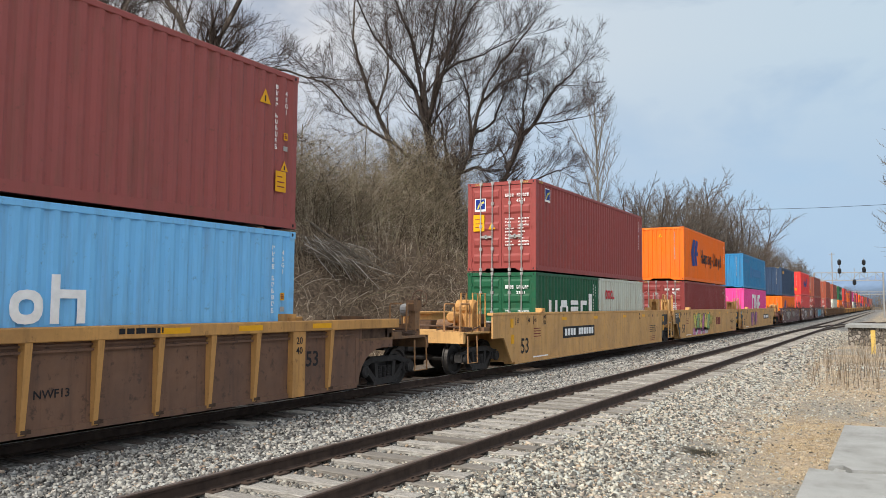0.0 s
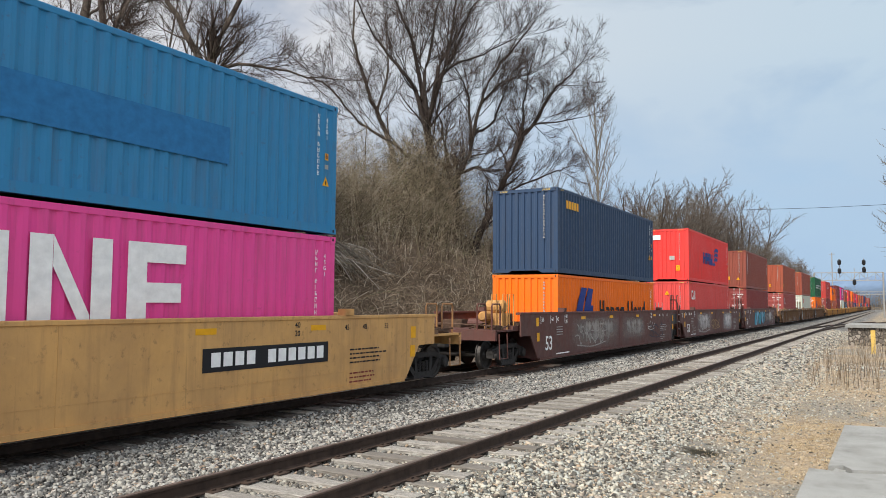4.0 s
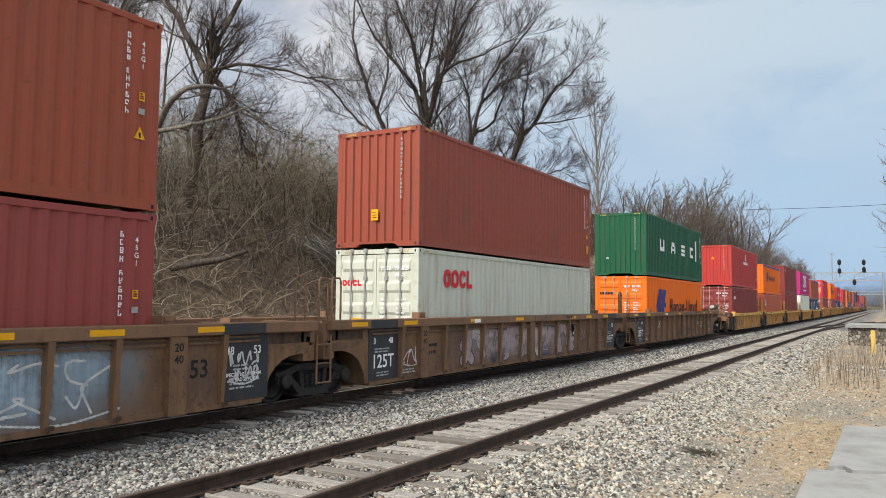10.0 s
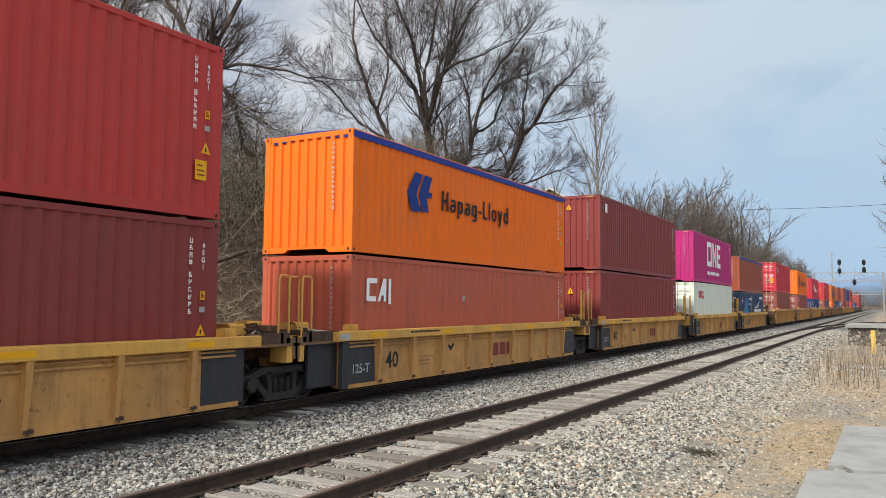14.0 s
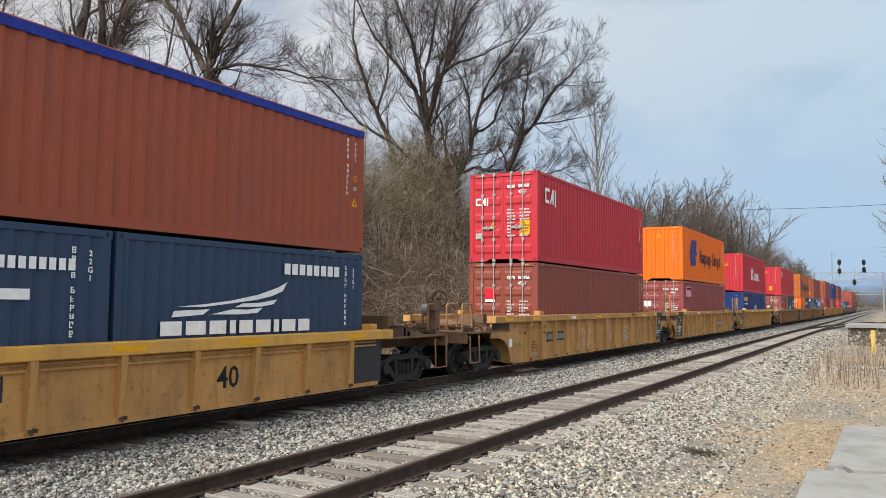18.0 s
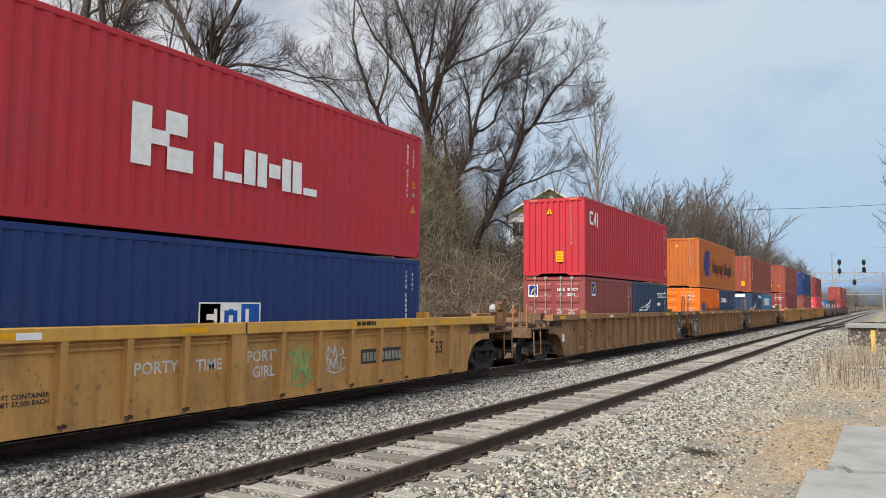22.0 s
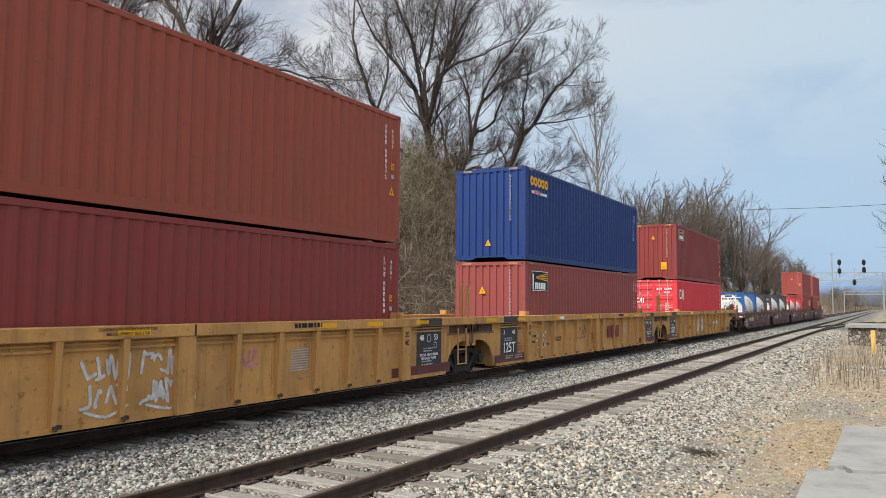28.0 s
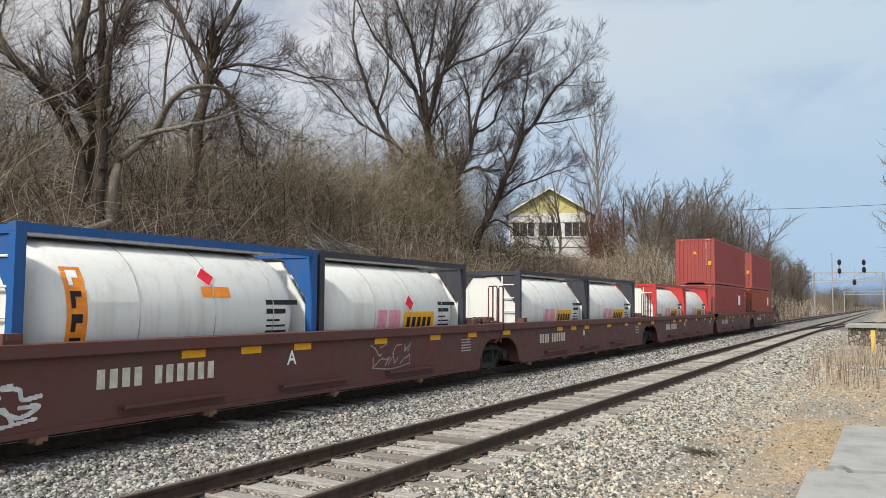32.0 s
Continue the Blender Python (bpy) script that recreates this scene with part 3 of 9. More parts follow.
def land(x, y):
    """Height of the ground; numpy arrays or numbers."""
    x, y = np.asarray(x, float), np.asarray(y, float)
    z = np.full(np.broadcast(x, y).shape, -0.42)
    z = z + 0.16 * ramp01(-2.6, -3.9, x) * ramp01(-14.2, -13.2, x)
    z = z + 0.038 * ramp01(-3.9, -4.4, x) * ramp01(-7.7, -7.1, x)
    z = z + 0.016 * ramp01(-4.60, -4.35, x) * ramp01(-3.5, -4.2, x)
    z = z - 0.004 * ramp01(-4.9, -5.05, x) * ramp01(-7.1, -6.9, x)
    z = z + 0.065 * ramp01(-9.0, -9.6, x) * ramp01(-13.0, -12.4, x)
    z = z - 0.10 * ramp01(-7.6, -8.0, x) * ramp01(-8.9, -8.5, x)
    high = 5.6 - 2.6 * ramp01(70, 135, y) - 1.8 * ramp01(140, 240, y) - 1.0 * ramp01(260, 500, y)
    z = z + high * ramp01(-13.9, -21.5, x)
    z = z + 2.6 * ramp01(-22, -48, x) * ramp01(230, 130, y)
    rough = 0.16 * np.sin(x * 1.7 + 0.6 * y) * np.sin(y * 0.9 - 0.4 * x) + 0.10 * np.sin(x * 3.1 - y * 2.3)
    z = z + rough * ramp01(-14.5, -17, x)
    z = z + 0.022 * np.sin(x * 2.9 + y * 1.3) * np.sin(y * 1.9 - x) * ramp01(-3.4, -2.2, x)
    z = z + 3.0 * ramp01(30, 90, x) * ramp01(30, 160, y)
    return z


def build_ground():
    xs = np.concatenate([[-3000, -1500, -700, -350, -200, -120, -80], np.arange(-60, -22, 2.0), np.arange(-22, -13, 0.4), np.arange(-13, 3, 0.25), np.arange(3, 12, 1.0), [15, 20, 30, 45, 60, 90, 160, 350, 800, 3000]])
    ys = np.concatenate([[-600, -250, -120, -60, -30, -15, -6], np.arange(0, 40, 0.4), np.arange(40, 100, 1.2), np.arange(100, 260, 6), [270, 300, 340, 400, 500, 650, 900, 1400, 2200, 4000]])
    gx, gy = np.meshgrid(xs, ys, indexing="ij")
    v = np.stack([gx, gy, land(gx, gy)], -1).reshape(-1, 3)
    n, m = len(xs), len(ys)
    i, j = np.meshgrid(np.arange(n - 1), np.arange(m - 1), indexing="ij")
    a = (i * m + j).ravel()
    f = np.stack([a, a + m, a + m + 1, a + 1], -1)
    ob = new("ground", big_mesh("ground", v, f, [GROUND], True))
    tagged(ob, "gravel, dry grass and leaf-littered bank beside the railway", "ground", kind="structure")


build_ground()


# ---- scattered pieces, joined ----
def scatter_stones(name, count, box_, zoff, size, seed, label, mat):
    """Angular stones, each a squashed six-cornered block."""
    rng = np.random.default_rng(seed)
    x0, x1, y0, y1 = box_
    px = rng.uniform(x0, x1, count)
    k = rng.uniform(0, 1, count)
    py = y0 + (y1 - y0) * k ** 1.5
    # few stones on the oily stain and on the straw by the slab
    bare = np.exp(-((px + 2.62) / 0.50) ** 2 - ((py - 12.75) / 0.55) ** 2)
    edge = 0.25 * np.sin(px * 5.3 + py * 2.1) + 0.25 * np.sin(py * 3.7 - px * 2.9)
    straw = 0.62 * np.clip(1.9 - 1.5 * np.hypot((px + 0.9) / 1.5, (py - 14.8) / 4.2) + edge, 0, 1)
    keep = rng.uniform(0, 1, count) > np.maximum(bare, straw)
    px, py, count = px[keep], py[keep], int(keep.sum())
    base = np.array([(-0.7, -0.7, -0.7), (0.7, -0.7, -0.7), (0.7, 0.7, -0.7), (-0.7, 0.7, -0.7), (-0.7, -0.7, 0.7), (0.7, -0.7, 0.7), (0.7, 0.7, 0.7), (-0.7, 0.7, 0.7)], float)
    faces = np.array([(0, 2, 1), (0, 3, 2), (4, 5, 6), (4, 6, 7), (0, 1, 5), (0, 5, 4), (1, 2, 6), (1, 6, 5), (2, 3, 7), (2, 7, 6), (3, 0, 4), (3, 4, 7)])
    jit = 1 + rng.uniform(-0.55, 0.40, (count, 8, 3))
    s = size * rng.gamma(10.0, 0.1, (count, 1, 1)).clip(0.35, 2.0) * np.stack([rng.uniform(0.8, 1.3, count), rng.uniform(0.7, 1.1, count), rng.uniform(0.5, 0.9, count)], -1)[:, None, :]
    v = base[None] * jit * s
    ang = rng.uniform(0, 6.283, count)
    tilt = rng.uniform(-0.9, 0.9, count)
    cy, sy = np.cos(tilt)[:, None], np.sin(tilt)[:, None]
    vx, vz = v[..., 0] * cy + v[..., 2] * sy, -v[..., 0] * sy + v[..., 2] * cy
    c, s_ = np.cos(ang)[:, None], np.sin(ang)[:, None]
    wx, wy = vx * c - v[..., 1] * s_, vx * s_ + v[..., 1] * c
    pz = zoff(px, py) + rng.uniform(-0.012, 0.018, count)
    V = np.stack([wx + px[:, None], wy + py[:, None], vz + pz[:, None]], -1).reshape(-1, 3)
    F = (faces[None] + (np.arange(count) * 8)[:, None, None]).reshape(-1, 3)
    ob = new(name, big_mesh(name, V, F, [mat]))
    return tagged(ob, label, "ballast", kind="stuff")


def tubes(lines, radii, sides=3):
    """Many thin stems as one array mesh. lines: (n, k, 3), radii: (n, k)."""
    n, k, _ = lines.shape
    d = np.empty_like(lines)
    d[:, 1:-1] = lines[:, 2:] - lines[:, :-2]
    d[:, 0], d[:, -1] = lines[:, 1] - lines[:, 0], lines[:, -1] - lines[:, -2]
    d /= np.linalg.norm(d, axis=-1, keepdims=True) + 1e-9
    ref = np.where(np.abs(d[..., 2:3]) < 0.9, np.array([0, 0, 1.0]), np.array([1.0, 0, 0]))
    a = np.cross(d, ref)
    a /= np.linalg.norm(a, axis=-1, keepdims=True) + 1e-9
    b = np.cross(d, a)
    w = 2 * np.pi * np.arange(sides) / sides
    ring_ = a[:, :, None] * np.cos(w)[None, None, :, None] + b[:, :, None] * np.sin(w)[None, None, :, None]
    V = (lines[:, :, None] + ring_ * radii[:, :, None, None]).reshape(-1, 3)
    i, j, s = np.meshgrid(np.arange(n), np.arange(k - 1), np.arange(sides), indexing="ij")
    p = (i * k + j) * sides
    s2 = (s + 1) % sides
    F = np.stack([p + s, p + s2, p + sides + s2, p + sides + s], -1).reshape(-1, 4)
    return V, F


def stems(name, count, seed, where, height, lean, radius, mat, label, category="brush", bend=0.5, k=5, twigs=2, wild=0.03, droop=0.35):
    """Thickets: curved stems with side shoots."""
    rng = np.random.default_rng(seed)
    px, py = where(rng, count)
    pz = land(px, py)
    h = height(rng, px, py, count)
    ang = rng.uniform(0, 6.283, count)
    ln = rng.uniform(0, lean, count)
    t = np.linspace(0, 1, k)[None, :]
    dirx, diry = np.cos(ang) * ln, np.sin(ang) * ln
    curve = t + bend * t ** 2
    X = px[:, None] + dirx[:, None] * h[:, None] * curve + rng.normal(0, wild, (count, k)) * h[:, None] * t
    Y = py[:, None] + diry[:, None] * h[:, None] * curve + rng.normal(0, wild, (count, k)) * h[:, None] * t
    sag = droop * rng.uniform(0.3, 1.7, count)
    Z = pz[:, None] - 0.05 + h[:, None] * (t - (sag * ln)[:, None] * t ** 2)
    L = np.stack([X, Y, Z], -1)
    R = radius * rng.uniform(0.6, 1.5, (count, 1)) * (1 - 0.75 * t)
    lines, rad = [L], [R]
    for q in range(twigs):
        at = rng.integers(1, k - 1, count)
        p0 = L[np.arange(count), at]
        r0 = R[np.arange(count), at] * 0.6
        a2 = rng.uniform(0, 6.283, count)
        up = rng.uniform(-0.1, 0.8, count)
        len_ = h * rng.uniform(0.2, 0.55, count)
        dv = np.stack([np.cos(a2), np.sin(a2), up], -1)
        L2 = p0[:, None] + dv[:, None] * (len_[:, None] * t)[..., None] + rng.normal(0, 0.02, (count, k, 3)) * len_[:, None, None] * t[..., None]
        lines.append(L2)
        rad.append(r0[:, None] * (1 - 0.7 * t))
    V, F = tubes(np.concatenate(lines), np.concatenate(rad))
    ob = new(name, big_mesh(name, V, F, [mat]))
    return tagged(ob, label, category, kind="stuff")


# ---- tracks ----
NEAR_X, GAUGE = -5.72, 1.505


def track(name, cx, y0, y1, tie_mat, label, singles, tie_z, half, head_mat=None):
    base = thing(name, ID, label, "railway track", kind="structure")
    prof = [(-0.07, -0.17), (0.07, -0.17), (0.07, -0.155), (0.012, -0.13), (0.010, -0.045), (0.036, -0.034), (0.036, -0.006), (0.028, 0.0), (-0.028, 0.0), (-0.036, -0.006), (-0.036, -0.034), (-0.010, -0.045), (-0.012, -0.13), (-0.07, -0.155)]
    for s in (-1, 1):
        part("rail", Geo().sweep_y(prof, y0, y1), RAIL, base, "rusty steel rail", pose(cx + s * GAUGE / 2, 0, 0))
        part("rail_head", Geo().box(-0.026, 0.026, y0, y1, 0.0, 0.004), head_mat or RAIL_TOP, base, "worn running surface", pose(cx + s * GAUGE / 2, 0, 0))
    rng = random.Random(name)
    meshes = []
    for k in range(4):
        g = Geo()
        h = 0.115
        w = h + rng.uniform(-0.012, 0.012)
        L = half + rng.uniform(-0.04, 0.04)
        pts = [(-w, -0.16), (w, -0.16), (w, -0.012), (w - 0.014, 0.0), (-w + 0.014, 0.0), (-w, -0.012)]
        g.sweep_x(pts, -L, L)
        meshes.append(g.mesh("sleeper"))
    plate = Geo().box(-0.17, 0.17, -0.09, 0.09, 0.0, 0.012).box(-0.10, -0.075, -0.03, 0.03, 0.012, 0.03).box(0.075, 0.10, -0.03, 0.03, 0.012, 0.03).mesh("tie_plate")
    y, n = 3.0, 0
    far = Geo()
    while y < y1 - 1:
        if n < singles:
            t = put("sleeper", meshes[n % 4], TIE_PALE if cx < -8 and (9.6 < y < 10.3 or 11.2 < y < 12.4) else tie_mat, base, pose(cx + rng.uniform(-0.05, 0.05), y, tie_z + rng.uniform(-0.012, 0.008), rng.uniform(-1, 1), 0, rng.uniform(-1.2, 1.2)))
            if n < 70:
                for s in (-1, 1):
                    put("tie_plate", plate, RAIL, base, pose(cx + s * GAUGE / 2, y, tie_z + 0.002))
        else:
            far.box(cx - 1.3, cx + 1.3, y - 0.11, y + 0.11, tie_z - 0.16, tie_z)
        y += 0.535 + rng.uniform(-0.03, 0.03)
        n += 1
    ob = part("far_sleepers", far, tie_mat, base)
    ob["kind"] = "stuff"
    return base


track("track_near", NEAR_X, -25, 330, TIE, "unused siding with rusty rails and grey sleepers in ballast", 170, -0.165, 1.36)
track("track_train", -10.855, -25, 600, TIE_DARK, "main track with dark sleepers under the train", 130, -0.165, 1.43, TREAD)

# turnout that leaves the siding far off
turnout = thing("turnout", ID, "rails of a far turnout beside a low platform", "railway track", kind="structure")
for s in (-1, 1):
    g = Geo()
    for i in range(12):
        ya, yb = 62 + i * 4.0, 66 + i * 4.0
        xa, xb = (NEAR_X + s * GAUGE / 2 + 0.0021 * (ya - 62) ** 2, NEAR_X + s * GAUGE / 2 + 0.0021 * (yb - 62) ** 2)
        g.add([(xa - 0.035, ya, -0.15), (xa + 0.035, ya, -0.15), (xa + 0.035, ya, 0.002), (xa - 0.035, ya, 0.002), (xb - 0.035, yb, -0.15), (xb + 0.035, yb, -0.15), (xb + 0.035, yb, 0.002), (xb - 0.035, yb, 0.002)],
              [(0, 1, 5, 4), (1, 2, 6, 5), (2, 3, 7, 6), (3, 0, 4, 7)])
    part("rail", g, RAIL, turnout)


# ---- the train ----
TRACK_X = -10.855      # centre line of the train's track
CW = 2.438             # container width
V0, ACC = 14.9686, -0.02417


def travelled(t):
    """Metres the train has gone since 16 s."""
    return V0 * (t - 16.0) + ACC * (t - 16.0) ** 2


MOVERS = []            # things of the train: object, place along the train, height


def ride(ob, place, z=0.0, x=0.0):
    ob.matrix_basis = pose(TRACK_X + x, place - travelled(0.0), z)
    MOVERS.append((ob, place, z, x))
    return ob


_shared = {}


def shared(key, make, smooth=False):
    if key not in _shared:
        _shared[key] = make().mesh(key[0], smooth)
    return _shared[key]


def corrugated(length, z0, z1, pitch, depth, flat, axis_y=True):
    """A ribbed sheet; the outer faces lie at 0, the grooves go in by depth."""
    g = Geo()
    n = max(1, int(round(length / pitch)))
    p = length / n
    slope = (p - 2 * flat) / 2
    line = []
    for i in range(n):
        a = i * p
        line += [(a, 0.0), (a + flat, 0.0), (a + flat + slope, -depth), (a + 2 * flat + slope, -depth)]
    line.append((length, 0.0))
    vs = [(d, a, z0) for a, d in line] + [(d, a, z1) for a, d in line]
    m = len(line)
    g.add(vs, [(i, i + 1, m + i + 1, m + i) for i in range(m - 1)])
    # inner skin, so that the sheet has depth
    g.add([(-depth - 0.012, 0, z0), (-depth - 0.012, length, z0), (-depth - 0.012, length, z1), (-depth - 0.012, 0, z1)], [(0, 3, 2, 1)])
    return g


def door_leaf(w, h):
    """One door: a frame with pressed horizontal troughs."""
    g = Geo()
    g.box(0, w, 0.0, 0.05, 0, h)
    rows = 5
    gap = h / rows
    for i in range(rows):
        zc = (i + 0.5) * gap
        a, b = zc - 0.15, zc + 0.15
        x0, x1 = 0.07, w - 0.07
        # raised pad with sloping edges
        g.add([(x0, 0.0, a), (x1, 0.0, a), (x1, -0.0, b), (x0, -0.0, b),
               (x0 + 0.03, -0.034, a + 0.07), (x1 - 0.03, -0.034, a + 0.07), (x1 - 0.03, -0.034, b - 0.07), (x0 + 0.03, -0.034, b - 0.07)],
              [(4, 5, 6, 7), (0, 1, 5, 4), (1, 2, 6, 5), (2, 3, 7, 6), (3, 0, 4, 7)])
    return g


def casting():
    """Corner casting: a plain block; box containers add black plates for its shaded holes."""
    g = Geo()
    g.box(-0.09, 0.09, -0.081, 0.081, -0.059, 0.059)
    return g


def rib_depth(a, length, pitch, depth, flat):
    """How far the ribbed sheet lies back at the distance a along it."""
    p = length / max(1, int(round(length / pitch)))
    slope = (p - 2 * flat) / 2
    q = a % p
    if q < flat:
        return 0.0
    if q < flat + slope:
        return depth * (q - flat) / slope
    return depth if q < 2 * flat + slope else depth * (p - q) / slope


def drape(ob, L, H, doors):
    """Lays a painted mark into the ribs of the sheet that it is painted on."""
    m = ob.matrix_local
    if m[0][2] > 0.9:
        o, lift, length, ribs, a0 = m[1][3], 0.013, L - 0.30, (0.278, 0.032, 0.072), 0.15
    elif m[1][2] < -0.9 and not doors:
        o, lift, length, ribs, a0 = m[0][3], 0.020, CW - 0.26, (0.243, 0.048, 0.096), 0.13 - CW / 2
    else:
        return
    xs, ys = [v.co.x + o for v in ob.data.vertices], [v.co.y + m[2][3] for v in ob.data.vertices]
    if min(xs) < a0 + 0.01 or max(xs) > a0 + length - 0.01 or min(ys) < 0.17 or max(ys) > H - 0.11:
        return
    p = length / max(1, int(round(length / ribs[0])))
    slope = (p - 2 * ribs[2]) / 2
    me = ob.data.copy()
    bm = bmesh.new()
    bm.from_mesh(me)
    for i in range(int((min(xs) - a0) / p), int((max(xs) - a0) / p) + 1):
        for d in (0.0, ribs[2], ribs[2] + slope, 2 * ribs[2] + slope):
            cut = a0 + i * p + d
            if min(xs) + 0.002 < cut < max(xs) - 0.002:
                bmesh.ops.bisect_plane(bm, geom=bm.verts[:] + bm.edges[:] + bm.faces[:], dist=0.0002, plane_co=(cut - o, 0, 0), plane_no=(1, 0, 0))
    for v in bm.verts:
        v.co.z -= lift + rib_depth(v.co.x + o - a0, length, *ribs)
    bm.to_mesh(me)
    bm.free()
    ob.data = me


def container(label, colour, length=12.192, height=2.896, doors=False, marks=(), rails=None, open_top=None, group="containers on the train"):
    """A shipping container. Its base corner line is y = 0, z = 0, centred on x; -Y is the end that leads."""
    base = thing("container", ID, label, "container", group)
    L, H, W = length, height, CW
    flip = pose(0, L, 0, 0, 0, 180) if doors else ID
    rails = rails or colour
    key = (L, H)
    side = shared(("side_panel", *key), lambda: corrugated(L - 0.30, 0.16, H - 0.07, 0.278, 0.032, 0.072))
    put("side_panel", side, colour, base, flip @ pose(W / 2 - 0.012, 0.15, 0))
    put("side_panel", side, colour, base, flip @ pose(-W / 2 + 0.012, L - 0.15, 0, 0, 0, 180))
    front = shared(("end_panel", H), lambda: corrugated(W - 0.26, 0.14, H - 0.11, 0.243, 0.048, 0.096))
    put("end_panel", front, colour, base, flip @ pose(-W / 2 + 0.13, 0.02, 0, 0, 0, -90))
    def roof_geo():
        g = Geo()
        n = int(round((L - 0.3) / 0.42))
        p = (L - 0.3) / n
        g.box(-W / 2 + 0.05, W / 2 - 0.05, 0.05, L - 0.05, H - 0.055, H - 0.035)
        for i in range(n):
            y = 0.15 + i * p
            g.add([(-1.05, y + 0.03, H - 0.036), (1.05, y + 0.03, H - 0.036), (1.05, y + 0.10, H - 0.016), (-1.05, y + 0.10, H - 0.016),
                   (1.05, y + 0.25, H - 0.016), (-1.05, y + 0.25, H - 0.016), (1.05, y + 0.32, H - 0.036), (-1.05, y + 0.32, H - 0.036)],
                  [(0, 1, 2, 3), (3, 2, 4, 5), (5, 4, 6, 7), (0, 3, 5, 7), (1, 6, 4, 2)])
        return g
    if open_top:
        def tarp_geo():
            g = Geo()
            prof = [(-W / 2 - 0.008, H - 0.17), (-W / 2 - 0.012, H - 0.03), (-W / 2 + 0.2, H - 0.005), (0, H + 0.02), (W / 2 - 0.2, H - 0.005), (W / 2 + 0.012, H - 0.03), (W / 2 + 0.008, H - 0.17), (W / 2 - 0.02, H - 0.17), (0, H - 0.10), (-W / 2 + 0.02, H - 0.17)]
            n, k = 32, len(prof)
            for i in range(n + 1):
                sag = 0.02 * (1 + math.cos(math.pi * i)) / 2
                g.v += [(x, 0.03 + (L - 0.06) * i / n, z + sag * (z > H)) for x, z in prof]
            g.f += [(i * k + j, i * k + (j + 1) % k, (i + 1) * k + (j + 1) % k, (i + 1) * k + j) for i in range(n) for j in range(k)]
            g.f += [tuple(range(k)), tuple(n * k + j for j in range(k))]
            return g
        put("roof_cover", shared(("roof_cover", *key), tarp_geo), open_top, base, flip, "blue tarpaulin stretched over the open roof")
    else:
        put("roof_panel", shared(("roof_panel", *key), roof_geo), colour, base, flip)
    put("floor", shared(("floor", *key), lambda: Geo().box(-W / 2 + 0.03, W / 2 - 0.03, 0.08, L - 0.08, 0.09, 0.16)), WOOD_FLOOR, base, flip)
    post = shared(("corner_post", H), lambda: Geo().chamfer(-0.075, 0.075, 0, H - 0.236, -0.07, 0.07, 0.012))
    for sx in (-1, 1):
        for yy in (0.078, L - 0.078):
            put("corner_post", post, rails, base, flip @ pose(sx * (W / 2 - 0.078), yy, 0.118, 90, 0, 0) @ pose(0, 0, 0))
            for zz in (0.059, H - 0.059):
                put("corner_casting", shared(("corner_casting",), casting), rails, base, flip @ pose(sx * (W / 2 - 0.09), yy + (0.003 if yy < 1 else -0.003), zz))
    octagon = [(0.7 * a, 0.7 * b) for a, b in ((-0.032, -0.03), (-0.015, -0.045), (0.015, -0.045), (0.032, -0.03), (0.032, 0.03), (0.015, 0.045), (-0.015, 0.045), (-0.032, 0.03))]
    # flat black plates paint in the shade inside the castings' lock holes
    for sx, yy, front_face in ((1, 0.0, True), (-1, 0.0, True), (1, L, False)):
        for zz in (0.059, H - 0.059):
            if front_face:
                put("lock_hole", shared(("lock_hole", "y"), lambda: Geo().sweep_y(octagon, -0.002, 0.01)), BLACK_MARK, base, pose(sx * (W / 2 - 0.09), 0.0, zz))
            if sx > 0:
                put("lock_hole", shared(("lock_hole", "x"), lambda: Geo().sweep_x(octagon, -0.01, 0.002)), BLACK_MARK, base, pose(W / 2, 0.084 if front_face else L - 0.084, zz))
    rail = shared(("side_rail", *key), lambda: Geo().chamfer(-0.035, 0.03, 0.15, L - 0.15, -0.05, 0.05, 0.008))
    low = shared(("bottom_rail", *key), lambda: Geo().box(-0.03, 0.03, 0.15, L - 0.15, -0.08, 0.08).box(-0.09, 0.0, 0.15, L - 0.15, -0.08, -0.065))
    for sx in (-1, 1):
        put("top_rail", rail, rails, base, flip @ pose(sx * (W / 2 - 0.036), 0, H - 0.052))
        put("bottom_rail", low, rails, base, flip @ pose(sx * (W / 2 - 0.034), 0 if sx > 0 else L, 0.085, 0, 0, 0 if sx > 0 else 180))
    def head_geo():
        g = Geo()
        g.box(-W / 2 + 0.17, W / 2 - 0.17, 0.02, 0.12, -0.055, 0.055)
        return g
    head = shared(("end_rail",), head_geo)
    def sill_geo():
        g = Geo()
        g.box(-W / 2 + 0.17, -0.62, 0.02, 0.12, -0.055, 0.075).box(0.62, W / 2 - 0.17, 0.02, 0.12, -0.055, 0.075).box(-0.62, 0.62, 0.02, 0.12, 0.02, 0.075)
        for x in (-0.62, 0.62):
            g.add([(x, 0.02, -0.055), (x, 0.12, -0.055), (x, 0.12, 0.02), (x, 0.02, 0.02), (x - math.copysign(0.12, x), 0.02, 0.02), (x - math.copysign(0.12, x), 0.12, 0.02)],
                  [(0, 1, 2, 3), (0, 3, 4), (1, 5, 2), (0, 4, 5, 1), (2, 5, 4, 3)])
        return g
    sill = shared(("end_sill",), sill_geo)
    for yy, mm in ((0, ID), (L, pose(0, L, 0, 0, 0, 180))):
        put("end_rail", head, rails, base, flip @ mm @ pose(0, 0, H - 0.06))
        put("end_sill", sill, rails, base, flip @ mm @ pose(0, 0, 0.06))
    # doors at the +Y end before turning
    dw, dh = W / 2 - 0.16, H - 0.27
    leaf = shared(("door", H), lambda: door_leaf(dw, dh))
    dm = flip @ pose(0, L, 0, 0, 0, 180)
